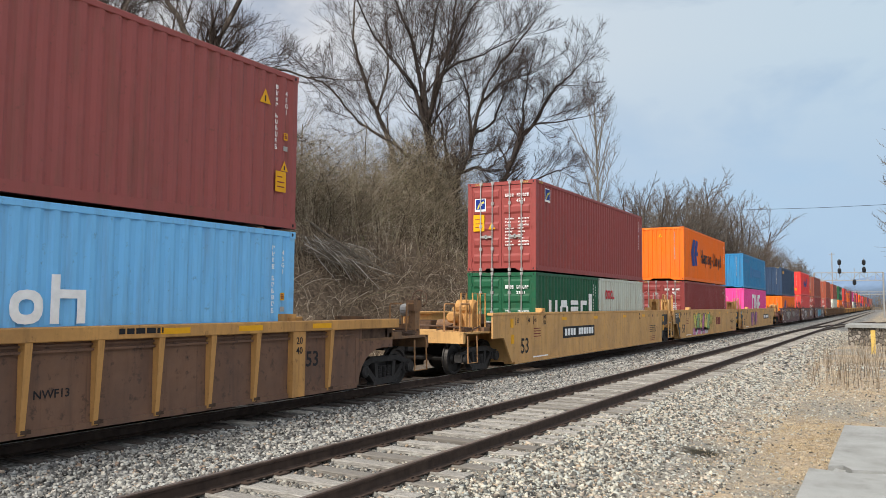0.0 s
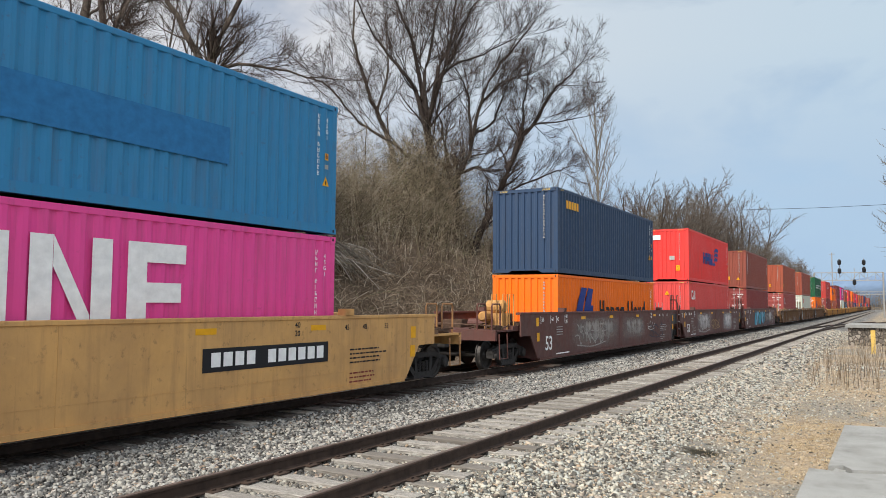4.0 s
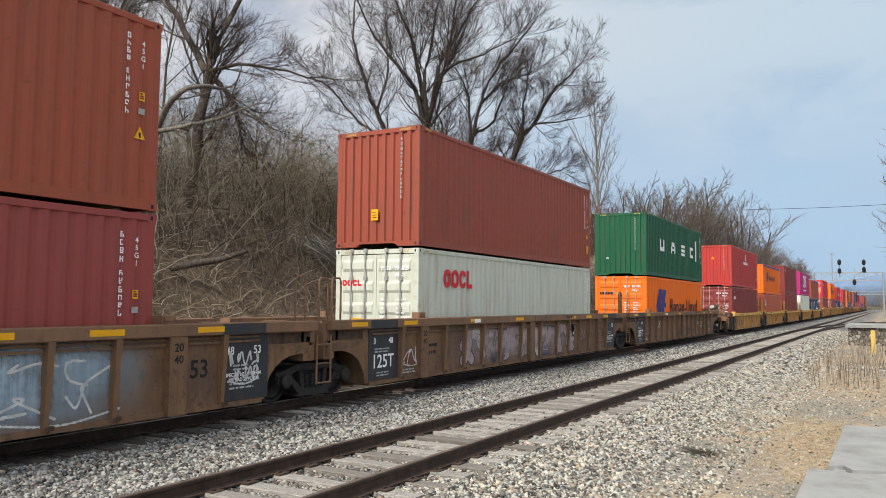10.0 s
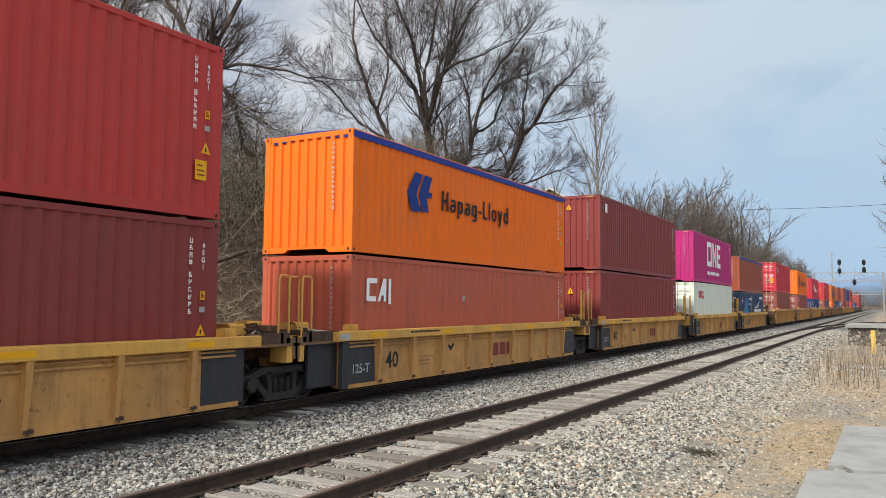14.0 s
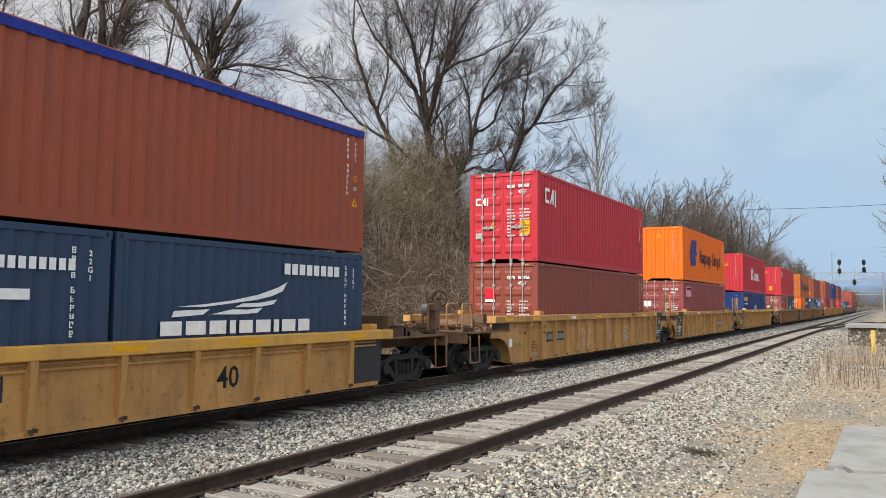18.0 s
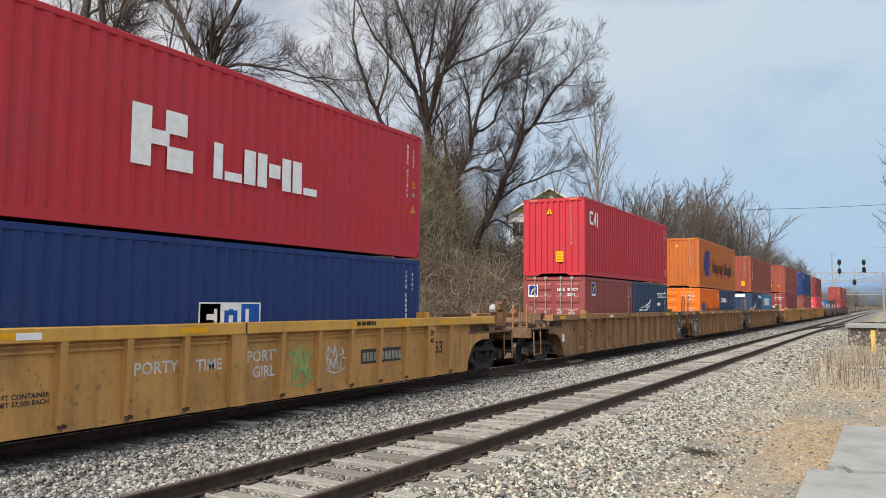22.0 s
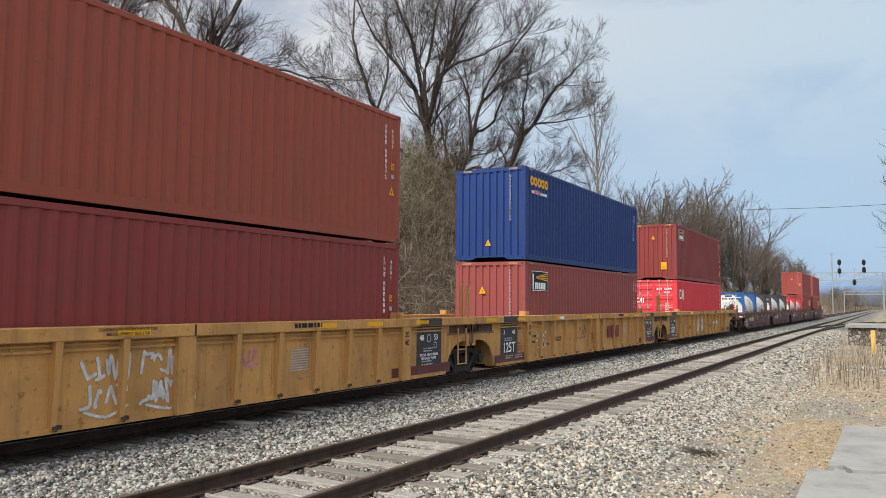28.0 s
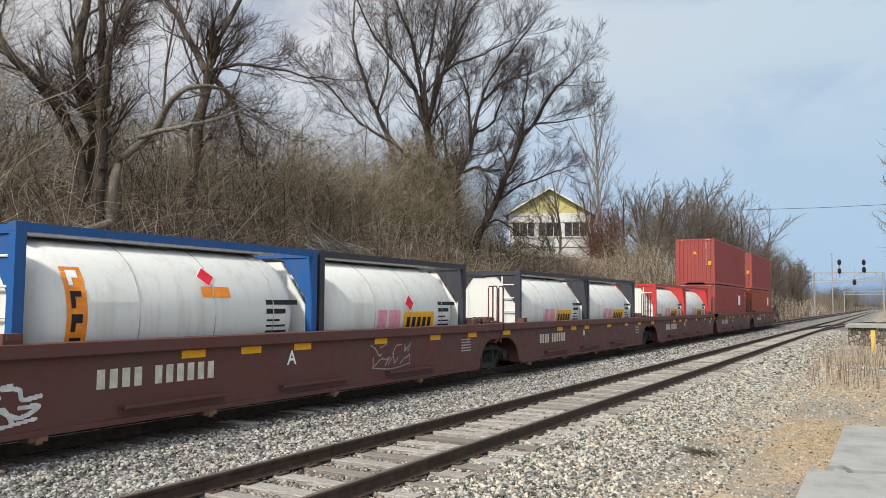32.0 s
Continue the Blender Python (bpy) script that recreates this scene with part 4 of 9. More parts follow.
    for sx in (-1, 1):
        d = put("door", leaf, colour, base, dm @ pose(-dw - 0.006 if sx < 0 else 0.006, 0.035, 0.135))
        if doors:
            for fx in (0.30, 0.72) if sx > 0 else (dw - 0.72, dw - 0.30):
                def rod_geo():
                    g = Geo().tube([(0, 0, -0.12), (0, 0, dh + 0.12)], 0.019, 8)
                    for z in (-0.10, dh * 0.22, dh * 0.5, dh * 0.78, dh + 0.10):
                        g.box(-0.045, 0.045, 0.0, 0.05, z - 0.05, z + 0.05)
                    return g
                put("lock_rod", shared(("lock_rod", H), rod_geo), GALV, d, pose(fx, -0.065, 0))
                hx = 0.20 if fx < dw / 2 else -0.20
                put("door_handle", shared(("door_handle",), lambda: Geo().box(-0.20, 0.20, -0.012, 0.012, -0.018, 0.018).box(-0.03, 0.03, -0.02, 0.03, -0.05, 0.05)), GALV, d, pose(fx + hx, -0.085, dh * 0.36 + (0.04 if hx > 0 else 0)))
            for zz in (0.25, dh / 2, dh - 0.25):
                put("hinge", shared(("hinge",), lambda: Geo().box(-0.06, 0.06, -0.02, 0.02, -0.05, 0.05)), rails, d, pose(dw + 0.03 if sx > 0 else -0.03, -0.012, zz))
    # striped height markings at the top corners
    if H > 2.7:
        for xx, yy, mm in ((0.80, 0, 0), (-0.80, 0, 0), (0, 0.42, 1)):
            g = Geo()
            for i in range(5):
                g.add([(i * 0.06, 0, 0), (i * 0.06 + 0.03, 0, 0), (i * 0.06 + 0.06, 0.06, 0), (i * 0.06 + 0.03, 0.06, 0)], [(0, 1, 2, 3)])
            me = shared(("height_marking",), lambda: g)
            put("height_marking", me, DULL_YELLOW, base, on_end(xx - 0.15, 0.014, H - 0.09) if not mm else on_side(CW / 2 + 0.004, 0.25, H - 0.09))
    before = set(base.children)
    for mk in marks:
        mk(base, L, H, doors)
    for ob in base.children:
        if ob not in before:
            drape(ob, L, H, doors)
    return base


# ---- flat marks on containers and cars ----
def bars(name, rects, mat, parent, m, label=""):
    """Plain plates of 2 mm in one plane: rects of x0, x1, y0, y1."""
    g = Geo()
    for x0, x1, y0, y1 in rects:
        g.box(x0, x1, y0, y1, 0.0, 0.002)
    ob = part(name, g, mat, parent, label, m)
    if name in ("stencil_block", "sticker_lettering", "number_plate", "stencil_word") and len(rects) > 1:
        ob["kind"] = "stuff"
    return ob


def shape(name, pts, mat, parent, m, label=""):
    g = Geo()
    n = len(pts)
    g.add([(x, y, 0.0) for x, y in pts] + [(x, y, 0.002) for x, y in pts],
          [tuple(range(n - 1, -1, -1)), tuple(range(n, 2 * n))] + [(i, (i + 1) % n, n + (i + 1) % n, n + i) for i in range(n)])
    return part(name, g, mat, parent, label, m)


SIDE_X = CW / 2 + 0.004
END_Y = -0.004


def strokes_of(rng, x, y, w, h, t):
    """One unreadable sign of a code: an upright and a few short bars."""
    out = [(x, x + t, y, y + h)]
    out += [(x + t, x + w - t, y + h * k, y + h * k + t) for k in (0.0, 0.40, 0.78) if rng.random() < 0.68]
    out += [(x + w - t, x + w, y + h * k, y + h * (k + 0.46)) for k in (0.0, 0.5) if rng.random() < 0.7]
    return out


def m_code(mat, z_top=0.90, both=True):
    """Rows of a code as upright strips at the far end of the side, a block on a door or a strip on the blind end."""
    def go(base, L, H, doors):
        rng = random.Random(int(L * 100 + H * 10) + 7 * len(MOVERS))
        x = 0.0
        letter(base, "4\n5\nG\n1" if L > 7 else "2\n2\nG\n1", 0.115, mat, on_side(SIDE_X, L - 0.34, H * 0.80))
        if L > 7 and rng.random() < 0.75:
            m_sticker("yellow", True, -0.34, H * 0.56, 0.10)(base, L, H, doors)
            m_sticker("white", True, -0.34, H * 0.49, 0.11)(base, L, H, doors)
            m_sticker("triangle", True, -0.36, H * 0.36, 0.20)(base, L, H, doors)
        for col, (off, hh) in enumerate(((-0.60, 1.25),)):
            rects, y, signs = [], 0.0, 0
            while y < hh:
                k = rng.uniform(0.055, 0.075)
                signs += 1
                rects += strokes_of(rng, off - 0.030, -y - k * 1.25, 0.060, k * 1.25, 0.015)
                y += k * 1.25 + (0.035 if signs not in (4, 10) else 0.12)
            bars("code_marking", rects, mat, base, on_side(SIDE_X, L, H * z_top))["kind"] = "stuff"
        if doors:
            rects = []
            def glyphs(x, y, n, w, h):
                for i in range(n):
                    rects.extend(strokes_of(rng, x + i * w, y, w * 0.74, h, w * 0.22))
            glyphs(0.16, -0.42, 4, 0.075, 0.105)
            glyphs(0.56, -0.42, 6, 0.07, 0.105)
            letter(base, "45G1" if L > 7 else "22G1", 0.14, mat, on_end(0.70, END_Y, H - 0.65))
            for i in range(9):
                y = -1.15 - i * 0.105
                glyphs(0.16, y, rng.randint(3, 6), 0.05, 0.045)
                glyphs(0.60, y, rng.randint(4, 8), 0.05, 0.045)
            bars("code_marking", rects, mat, base, on_end(0, END_Y, H - 0.1), "white painted code block")["kind"] = "stuff"
        else:
            rects, y = [], 0.25
            while y < 1.7:
                k = rng.uniform(0.05, 0.085)
                rects += strokes_of(rng, 0.690, -y - k, 0.055, k, 0.013)
                y += k + 0.04
            bars("code_marking", rects, GREY_MARK, base, on_end(0, END_Y, H))["kind"] = "stuff"
    return go


def m_sticker(kind, side, u, v, s=0.28):
    """Small warning stickers. side True: on the long side at (u, v); else on the leading end."""
    def go(base, L, H, doors):
        m = on_side(SIDE_X, u if u >= 0 else L + u, v) if side else on_end(u, END_Y, v)
        if kind == "triangle":
            shape("warning_sticker", [(-s / 2, 0), (s / 2, 0), (0, s * 0.95)], YELLOW_MARK, base, m, "yellow triangular warning sticker")
            bars("sticker_sign", [(-0.015, 0.015, s * 0.12, s * 0.5)], BLACK_MARK, base, m @ Matrix.Translation((0, 0, 0.003)))
        elif kind == "yellow":
            bars("warning_sticker", [(-s / 2, s / 2, 0, s * 1.35)], YELLOW_MARK, base, m, "yellow rectangular sticker")
            bars("sticker_lettering", [(-s * 0.34, s * (0.34 - 0.2 * (k > 0.9)), s * k, s * k + 0.022) for k in (0.3, 0.6, 0.95)], MAROON_MARK, base, m @ Matrix.Translation((0, 0, 0.003)))
        elif kind == "white":
            bars("sticker", [(-s / 2, s / 2, 0, s * 0.8)], GREY_MARK, base, m)
    return go


def m_word(rects, mat, side=True, u=0.0, v=0.0, label="", over=0.0):
    """A brand's lettering drawn as plain blocks."""
    def go(base, L, H, doors):
        m = on_side(SIDE_X, u, v) if side else on_end(u, END_Y, v)
        for i, r in enumerate(rects):
            bars("emblem_block", [r], mat, base, m @ Matrix.Translation((0, 0, over + 0.0006 * i)), label if i == 0 else "")
    return go


def letters(widths, h, gap, x0=0.0, y0=0.0):
    """Blocks of the given widths and heights, one for each letter."""
    out, x = [], x0
    for w in widths:
        if isinstance(w, tuple):
            w, a, b = w
        else:
            a, b = 0.0, h
        if w > 0 and b > a:
            out.append((x, x + w, y0 + a, y0 + b))
        x += w + gap if w > 0 else -w
    return out


def m_blue_arrow(u, v, s, mat=BLUE_MARK, wide=1.5):
    """A blue emblem of two arrow-shaped plates that point back along the train."""
    def go(base, L, H, doors):
        m = on_side(SIDE_X, u, v)
        first = [(0.30, 1.0), (0.62, 0.98), (0.41, 0.57), (0.36, 0.44), (0.55, 0.03), (0.17, 0.0), (0.0, 0.47)]
        second = [(0.69, 0.99), (1.0, 0.97), (0.85, 0.57), (1.0, 0.57), (0.98, 0.42), (0.76, 0.42), (0.86, 0.05), (0.61, 0.03), (0.44, 0.43), (0.49, 0.57)]
        for pts in (first, second):
            g = Geo().add([(x * s * wide * 0.80, y * s, 0.0) for x, y in pts], [tuple(range(len(pts)))])
            part("emblem", g, mat, base, "blue arrow-shaped emblem", m)
    return go


def m_rings(u, v, n, w, h, t, gap, mat, side=True, label="", bar=False):
    """A row of rounded rings, the last one a bar where asked."""
    def go(base, L, H, doors):
        m = on_side(SIDE_X, u, v) if side else on_end(u, END_Y, v)
        for i in range(n):
            x = i * (w + gap)
            if bar and i == n - 1:
                g = Geo().add([(x, 0, 0), (x + t, 0, 0), (x + t, h, 0), (x, h, 0)], [(0, 1, 2, 3)]).add([(x + t, 0, 0), (x + w * 0.85, 0, 0), (x + w * 0.85, t, 0), (x + t, t, 0)], [(0, 1, 2, 3)])
            else:
                outer, inner = round_ring(x, x + w, 0.0, h, t)
                k = len(outer)
                faces = [(q, (q + 1) % k, k + (q + 1) % k, k + q) for q in range(k)]
                if bar and i == n - 2:
                    faces = [f for q, f in enumerate(faces) if q not in (0, 15)]
                g = Geo().add([(a, b, 0.0) for a, b in outer + inner], faces)
            part("emblem_block", g, mat, base, label if i == 0 else "", m)
    return go


def round_ring(x0, x1, y0, y1, t):
    """A rounded ring as (outer, inner) corner lines."""
    cx, cy, rx, ry = (x0 + x1) / 2, (y0 + y1) / 2, (x1 - x0) / 2, (y1 - y0) / 2
    turn = [2 * math.pi * i / 16 for i in range(16)]
    soft = lambda v: math.copysign(abs(v) ** 0.8, v)
    return [[(cx + soft(math.cos(a)) * (rx - d), cy + soft(math.sin(a)) * (ry - d)) for a in turn] for d in (0.0, t)]


def m_long_name(u, v, kx, ky, mat=BLACK_MARK):
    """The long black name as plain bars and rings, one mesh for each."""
    def go(base, L, H, doors):
        x, top, mid, low, t, gap = 0.0, 0.62, 0.42, -0.16, 0.085, 0.075
        for i, (kind, w) in enumerate((("pair", 0.30), ("bowl", 0.26), ("bowl_low", 0.27), ("bowl", 0.26), ("bowl_low_r", 0.27), ("dash", 0.15), ("foot", 0.23), ("bar", 0.085), ("ring", 0.27), ("slant", 0.26), ("bowl_high", 0.27))):
            g = Geo()
            def rect(a, b, c, d):
                lift = 0.001 + 0.0004 * (len(g.f) % 8) if len(g.f) > 8 else 0.0
                g.add([((x + p) * kx, q * ky, lift) for p, q in ((a, c), (b, c), (b, d), (a, d))], [(0, 1, 2, 3)])
            if kind == "pair":
                rect(0, t, 0, top), rect(w - t, w, 0, top), rect(t, w - t, 0.27, 0.36)
            elif kind == "dash":
                rect(0, w, 0.17, 0.25)
            elif kind == "foot":
                rect(0, t, 0, top), rect(t, w, 0, 0.085)
            elif kind == "bar":
                rect(0, w, 0, top)
            elif kind == "slant":
                for quad in (((0, mid), (0.09, mid), (0.175, 0.03), (0.09, 0.0)), ((w - 0.09, mid), (w, mid), (0.13, low), (0.03, low))):
                    g.add([((x + p) * kx, q * ky, 0.0) for p, q in quad], [(0, 1, 2, 3)])
            else:
                outer, inner = round_ring(x, x + w, 0.0, 0.27 if kind == "bowl" else mid, t)
                n = len(outer)
                g.add([(p * kx, q * ky, 0.0) for p, q in outer + inner], [(k, (k + 1) % n, n + (k + 1) % n, n + k) for k in range(n)])
                if kind == "bowl":
                    rect(w - t, w, 0.10, mid - 0.06), rect(0.04, w - 0.03, mid - 0.085, mid)
                elif kind == "bowl_low":
                    rect(0, t, low, mid)
                elif kind == "bowl_low_r":
                    rect(w - t, w, low + 0.06, mid), rect(0.04, w - t, low, low + 0.075)
                elif kind == "bowl_high":
                    rect(w - t, w, 0, top)
            part("emblem_block", g, mat, base, "black block shape of a long name" if i == 0 else "", on_side(SIDE_X, u, v) @ Matrix.Translation((0, 0, 0.0004 * i)))
            x += w + gap
    return go


def arrow_and_word(u=1.75, v=1.10, k=1.0):
    return [m_blue_arrow(u, v - 0.27 * k, 1.52 * k), m_long_name(u + 2.58 * k, v, 1.87 * k, 1.28 * k)]


def ring(x, y, w, h, t):
    return [(x, x + w, y, y + t), (x, x + w, y + h - t, y + h), (x, x + t, y + t, y + h - t), (x + w - t, x + w, y + t, y + h - t)]


def m_broad_blocks(u, v, h):
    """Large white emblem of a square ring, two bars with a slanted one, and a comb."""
    k = h * 1.09
    r = ring(0, 0, k * 0.85, h, h * 0.2) + [(k * 1.02, k * 1.22, 0, h), (k * 1.58, k * 1.78, 0, h)]
    r += [(k * 1.94, k * 2.15, 0, h), (k * 2.15, k * 2.6, 0, h * 0.2), (k * 2.15, k * 2.55, h * 0.4, h * 0.6), (k * 2.15, k * 2.6, h * 0.8, h)]
    word = m_word(r, WHITE_MARK, True, u, v, "large white block emblem")
    def go(base, L, H, doors):
        word(base, L, H, doors)
        shape("emblem_block", [(k * 1.225, h), (k * 1.225, h * 0.72), (k * 1.575, 0.0), (k * 1.575, h * 0.28)], WHITE_MARK, base, on_side(SIDE_X, u, v))
    return go


def m_angular(u, v, h, side=True, mat=WHITE_MARK):
    """White emblem: a bracket, a slanted wedge and a bar."""
    plates = ([(0, 0.08), (0.08, 0), (0.72, 0), (0.72, 0.22), (0.22, 0.22), (0.22, 0.78), (0.80, 0.78), (0.80, 1.0), (0.08, 1.0), (0, 0.92)],
              [(0.82, 0.0), (1.04, 0.0), (1.14, 0.26), (1.30, 0.26), (1.30, 0.0), (1.50, 0.0), (1.50, 1.0), (1.26, 1.0)],
              [(1.68, -0.12), (1.88, -0.12), (1.88, 1.0), (1.68, 1.0)])
    def go(base, L, H, doors):
        m = on_side(SIDE_X, u, v) if side else on_end(u, END_Y, v)
        for pts in plates:
            part("emblem_block", Geo().add([(x * h, y * h, 0.0) for x, y in pts], [tuple(range(len(pts)))]), mat, base, "white angular emblem", m)
    return go


def m_panel_logo(u, v, w, h, side=True):
    """Blue plate with a yellow-green slash and a white border."""
    def go(base, L, H, doors):
        m = on_side(SIDE_X, u, v) if side else on_end(u, END_Y, v)
        p = bars("emblem_plate", [(0, w, 0, h)], WHITE_MARK, base, m, "white-bordered blue emblem plate")
        bars("emblem_field", [(w * 0.08, w * 0.92, h * 0.16, h * 0.95)], BLUE_MARK, base, m @ Matrix.Translation((0, 0, 0.003)))
        shape("emblem_slash", [(w * 0.2, h * 0.2), (w * 0.32, h * 0.2), (w * 0.5, h * 0.5), (w * 0.85, h * 0.66), (w * 0.8, h * 0.8), (w * 0.4, h * 0.62)], SPRAY_YELLOW, base, m @ Matrix.Translation((0, 0, 0.006)))
    return go


def m_ray_plate(u, v, w, h):
    def go(base, L, H, doors):
        m = on_side(SIDE_X, u, v)
        bars("emblem_plate", [(0, w, 0, h)], WHITE_MARK, base, m, "black and yellow emblem plate with white border")
        bars("emblem_field", [(w * 0.02, w * 0.98, h * 0.03, h * 0.97)], BLACK_MARK, base, m @ Matrix.Translation((0, 0, 0.003)))
        for i in range(4):
            shape("emblem_ray", [(w * 0.24, h * (0.72 - i * 0.02)), (w * 0.96, h * (0.93 - i * 0.12)), (w * 0.96, h * (0.86 - i * 0.12)), (w * 0.24, h * (0.70 - i * 0.02))], YELLOW_MARK, base, m @ Matrix.Translation((0, 0, 0.006)))
        bars("emblem_letters", [(w * 0.04, w * 0.10, h * 0.05, h * 0.85)] + letters([w * 0.09] * 6, h * 0.34, w * 0.022, w * 0.18, h * 0.08), WHITE_MARK, base, m @ Matrix.Translation((0, 0, 0.006)))
    return go


def m_stack(u, v, n, k, mat=WHITE_MARK):
    """Blocks one under another."""
    r = []
    for i in range(n):
        y = -i * k * 1.15
        r += [(0, k * 0.75, y - k * 0.25, y), (k * 0.25, k * 0.5, y - k * 0.9, y - k * 0.25), (0.05 * k, k * 0.7, y - k, y - k * 0.86)]
    return m_word(r, mat, True, u, v, "white block lettering set upright")


def m_reefer_ring(u, v, w, mat=RED_MARK):
    return m_rings(u, v, 4, w * 0.205, w * 0.255, w * 0.062, w * 0.02, mat, True, "red ring emblem", True)


def m_end_rings(u, v, w, mat):
    return m_rings(u, v, 4, w * 0.23, w * 0.25, w * 0.07, w * 0.02, mat, False, "red ring emblem", True)


def m_swoosh(u, v, w, h, mat):
    """Two thin arcs round a word."""
    def go(base, L, H, doors):
        for a0, a1 in ((40, 130), (190, 265)):
            n, pts = 10, []
            for k, grow_ in ((1.0, 1), (0.86, -1)):
                line = [(w / 2 + w / 2 * k * math.cos(radians(a)), h / 2 + h / 2 * k * math.sin(radians(a))) for a in [a0 + (a1 - a0) * i / n for i in range(n + 1)]]
                pts += line[::grow_]
            part("emblem", Geo().add([(x, y, 0.0) for x, y in pts], [tuple(range(len(pts)))]), mat, base, "green arc of an emblem", on_side(SIDE_X, u, v))
    return go


def m_stripes(u, v):
    """Three blue stripes, each with a bend like a flag's."""
    def go(base, L, H, doors):
        for i in range(3):
            x, z, end = -0.10 + 0.10 * i, 0.30 * i, 1.14 + 0.12 * i
            low = [(x, z), (x + 0.22, z + 0.04), (x + 0.38, z + 0.10), (x + 0.58, z + 0.12), (end - 0.06, z + 0.09)]
            high = [(end + 0.05, z + 0.30), (x + 0.58, z + 0.34), (x + 0.38, z + 0.31), (x + 0.22, z + 0.24), (x + 0.06, z + 0.19)]
            part("emblem", Geo().add([(a, b, 0.0) for a, b in low + high], [tuple(range(10))]), BLUE_MARK, base, "blue bent stripe", on_side(SIDE_X, u, v) @ Matrix.Translation((0, 0, 0.0006 * i)))
    return go


def m_feather(u, v, w):
    """White wing emblem of tapering feathers over a strip of blocks."""
    plates = ([(-0.10, 0.30), (0.15, 0.345), (0.42, 0.415), (0.68, 0.52), (0.90, 0.66), (1.02, 0.78), (0.96, 0.60), (0.84, 0.50), (0.66, 0.425), (0.42, 0.365), (0.15, 0.30)],
              [(0.52, 0.36), (0.70, 0.375), (0.90, 0.44), (0.86, 0.35), (0.72, 0.305), (0.44, 0.29)],
              [(0.42, 0.255), (0.58, 0.25), (0.74, 0.285), (0.68, 0.19), (0.50, 0.165), (0.22, 0.17), (0.16, 0.145), (0.30, 0.21)],
              [(-0.12, 0.235), (0.02, 0.245), (0.20, 0.26), (0.14, 0.17), (-0.02, 0.145), (-0.14, 0.13)])
    def go(base, L, H, doors):
        m = on_side(SIDE_X, u, v)
        for pts in plates:
            part("emblem", Geo().add([(x * w, y * 0.95, 0.0) for x, y in pts], [tuple(range(len(pts)))]), WHITE_MARK, base, "white feather of a wing emblem", m)
        for r in letters([w * k for k in (0.18, 0.18, 0.16, 0.06, 0.14, 0.16, 0.06, 0.16, 0.14)], 0.22, w * 0.036, -w * 0.23, -0.16):
            bars("emblem_block", [r], WHITE_MARK, base, m)
    return go


def smooth_line(pts, per=4):
    """Points along a soft curve through the given ones."""
    out, n = [], len(pts)
    for i in range(n - 1):
        p0, p1, p2, p3 = pts[max(i - 1, 0)], pts[i], pts[i + 1], pts[min(i + 2, n - 1)]
        for k in range(per):
            f = k / per
            out.append(tuple(0.5 * (2 * b + (c - a) * f + (2 * a - 5 * b + 4 * c - d) * f * f + (3 * b - a - 3 * c + d) * f ** 3) for a, b, c, d in zip(p0, p1, p2, p3)))
    return out + [pts[-1]]


def covered(strokes, box_, cell):
    """Which cells of a grid (fine along, coarser up) the given strokes (points, width) cover."""
    cx, cy = cell / 3, cell * 0.75
    xs = np.arange(box_[0] + cx / 2, box_[1], cx)
    ys = np.arange(box_[2] + cy / 2, box_[3], cy)
    hit = np.zeros((len(ys), len(xs)), bool)
    for pts, w in strokes:
        for (ax, ay), (bx, by) in zip(pts[:-1], pts[1:]):
            i0, i1 = np.searchsorted(xs, (min(ax, bx) - w / 2, max(ax, bx) + w / 2))
            j0, j1 = np.searchsorted(ys, (min(ay, by) - w / 2, max(ay, by) + w / 2))
            gx, gy = xs[None, i0:i1], ys[j0:j1, None]
            dx, dy = bx - ax, by - ay
            f = np.clip(((gx - ax) * dx + (gy - ay) * dy) / (dx * dx + dy * dy + 1e-9), 0, 1)
            hit[j0:j1, i0:i1] |= np.hypot(gx - ax - f * dx, gy - ay - f * dy) < w / 2
    return hit


def sprayed(parent, hit, box_, cell, mat, m, label=""):
    """One flat coat of paint over the covered cells, joined row by row."""
    g = Geo()
    cx, cy = cell / 3, cell * 0.75
    for r, row in enumerate(hit):
        d = np.diff(np.concatenate([[0], row.astype(int), [0]]))
        for a, b in zip(np.nonzero(d == 1)[0], np.nonzero(d == -1)[0]):
            xa, xb, y = box_[0] + a * cx, box_[0] + b * cx, box_[2] + r * cy
            g.add([(xa, y, 0), (xb, y, 0), (xb, y + cy, 0), (xa, y + cy, 0)], [(0, 1, 2, 3)])
    if g.f:
        part("graffiti", g, mat, parent, label, m)["kind"] = "stuff"


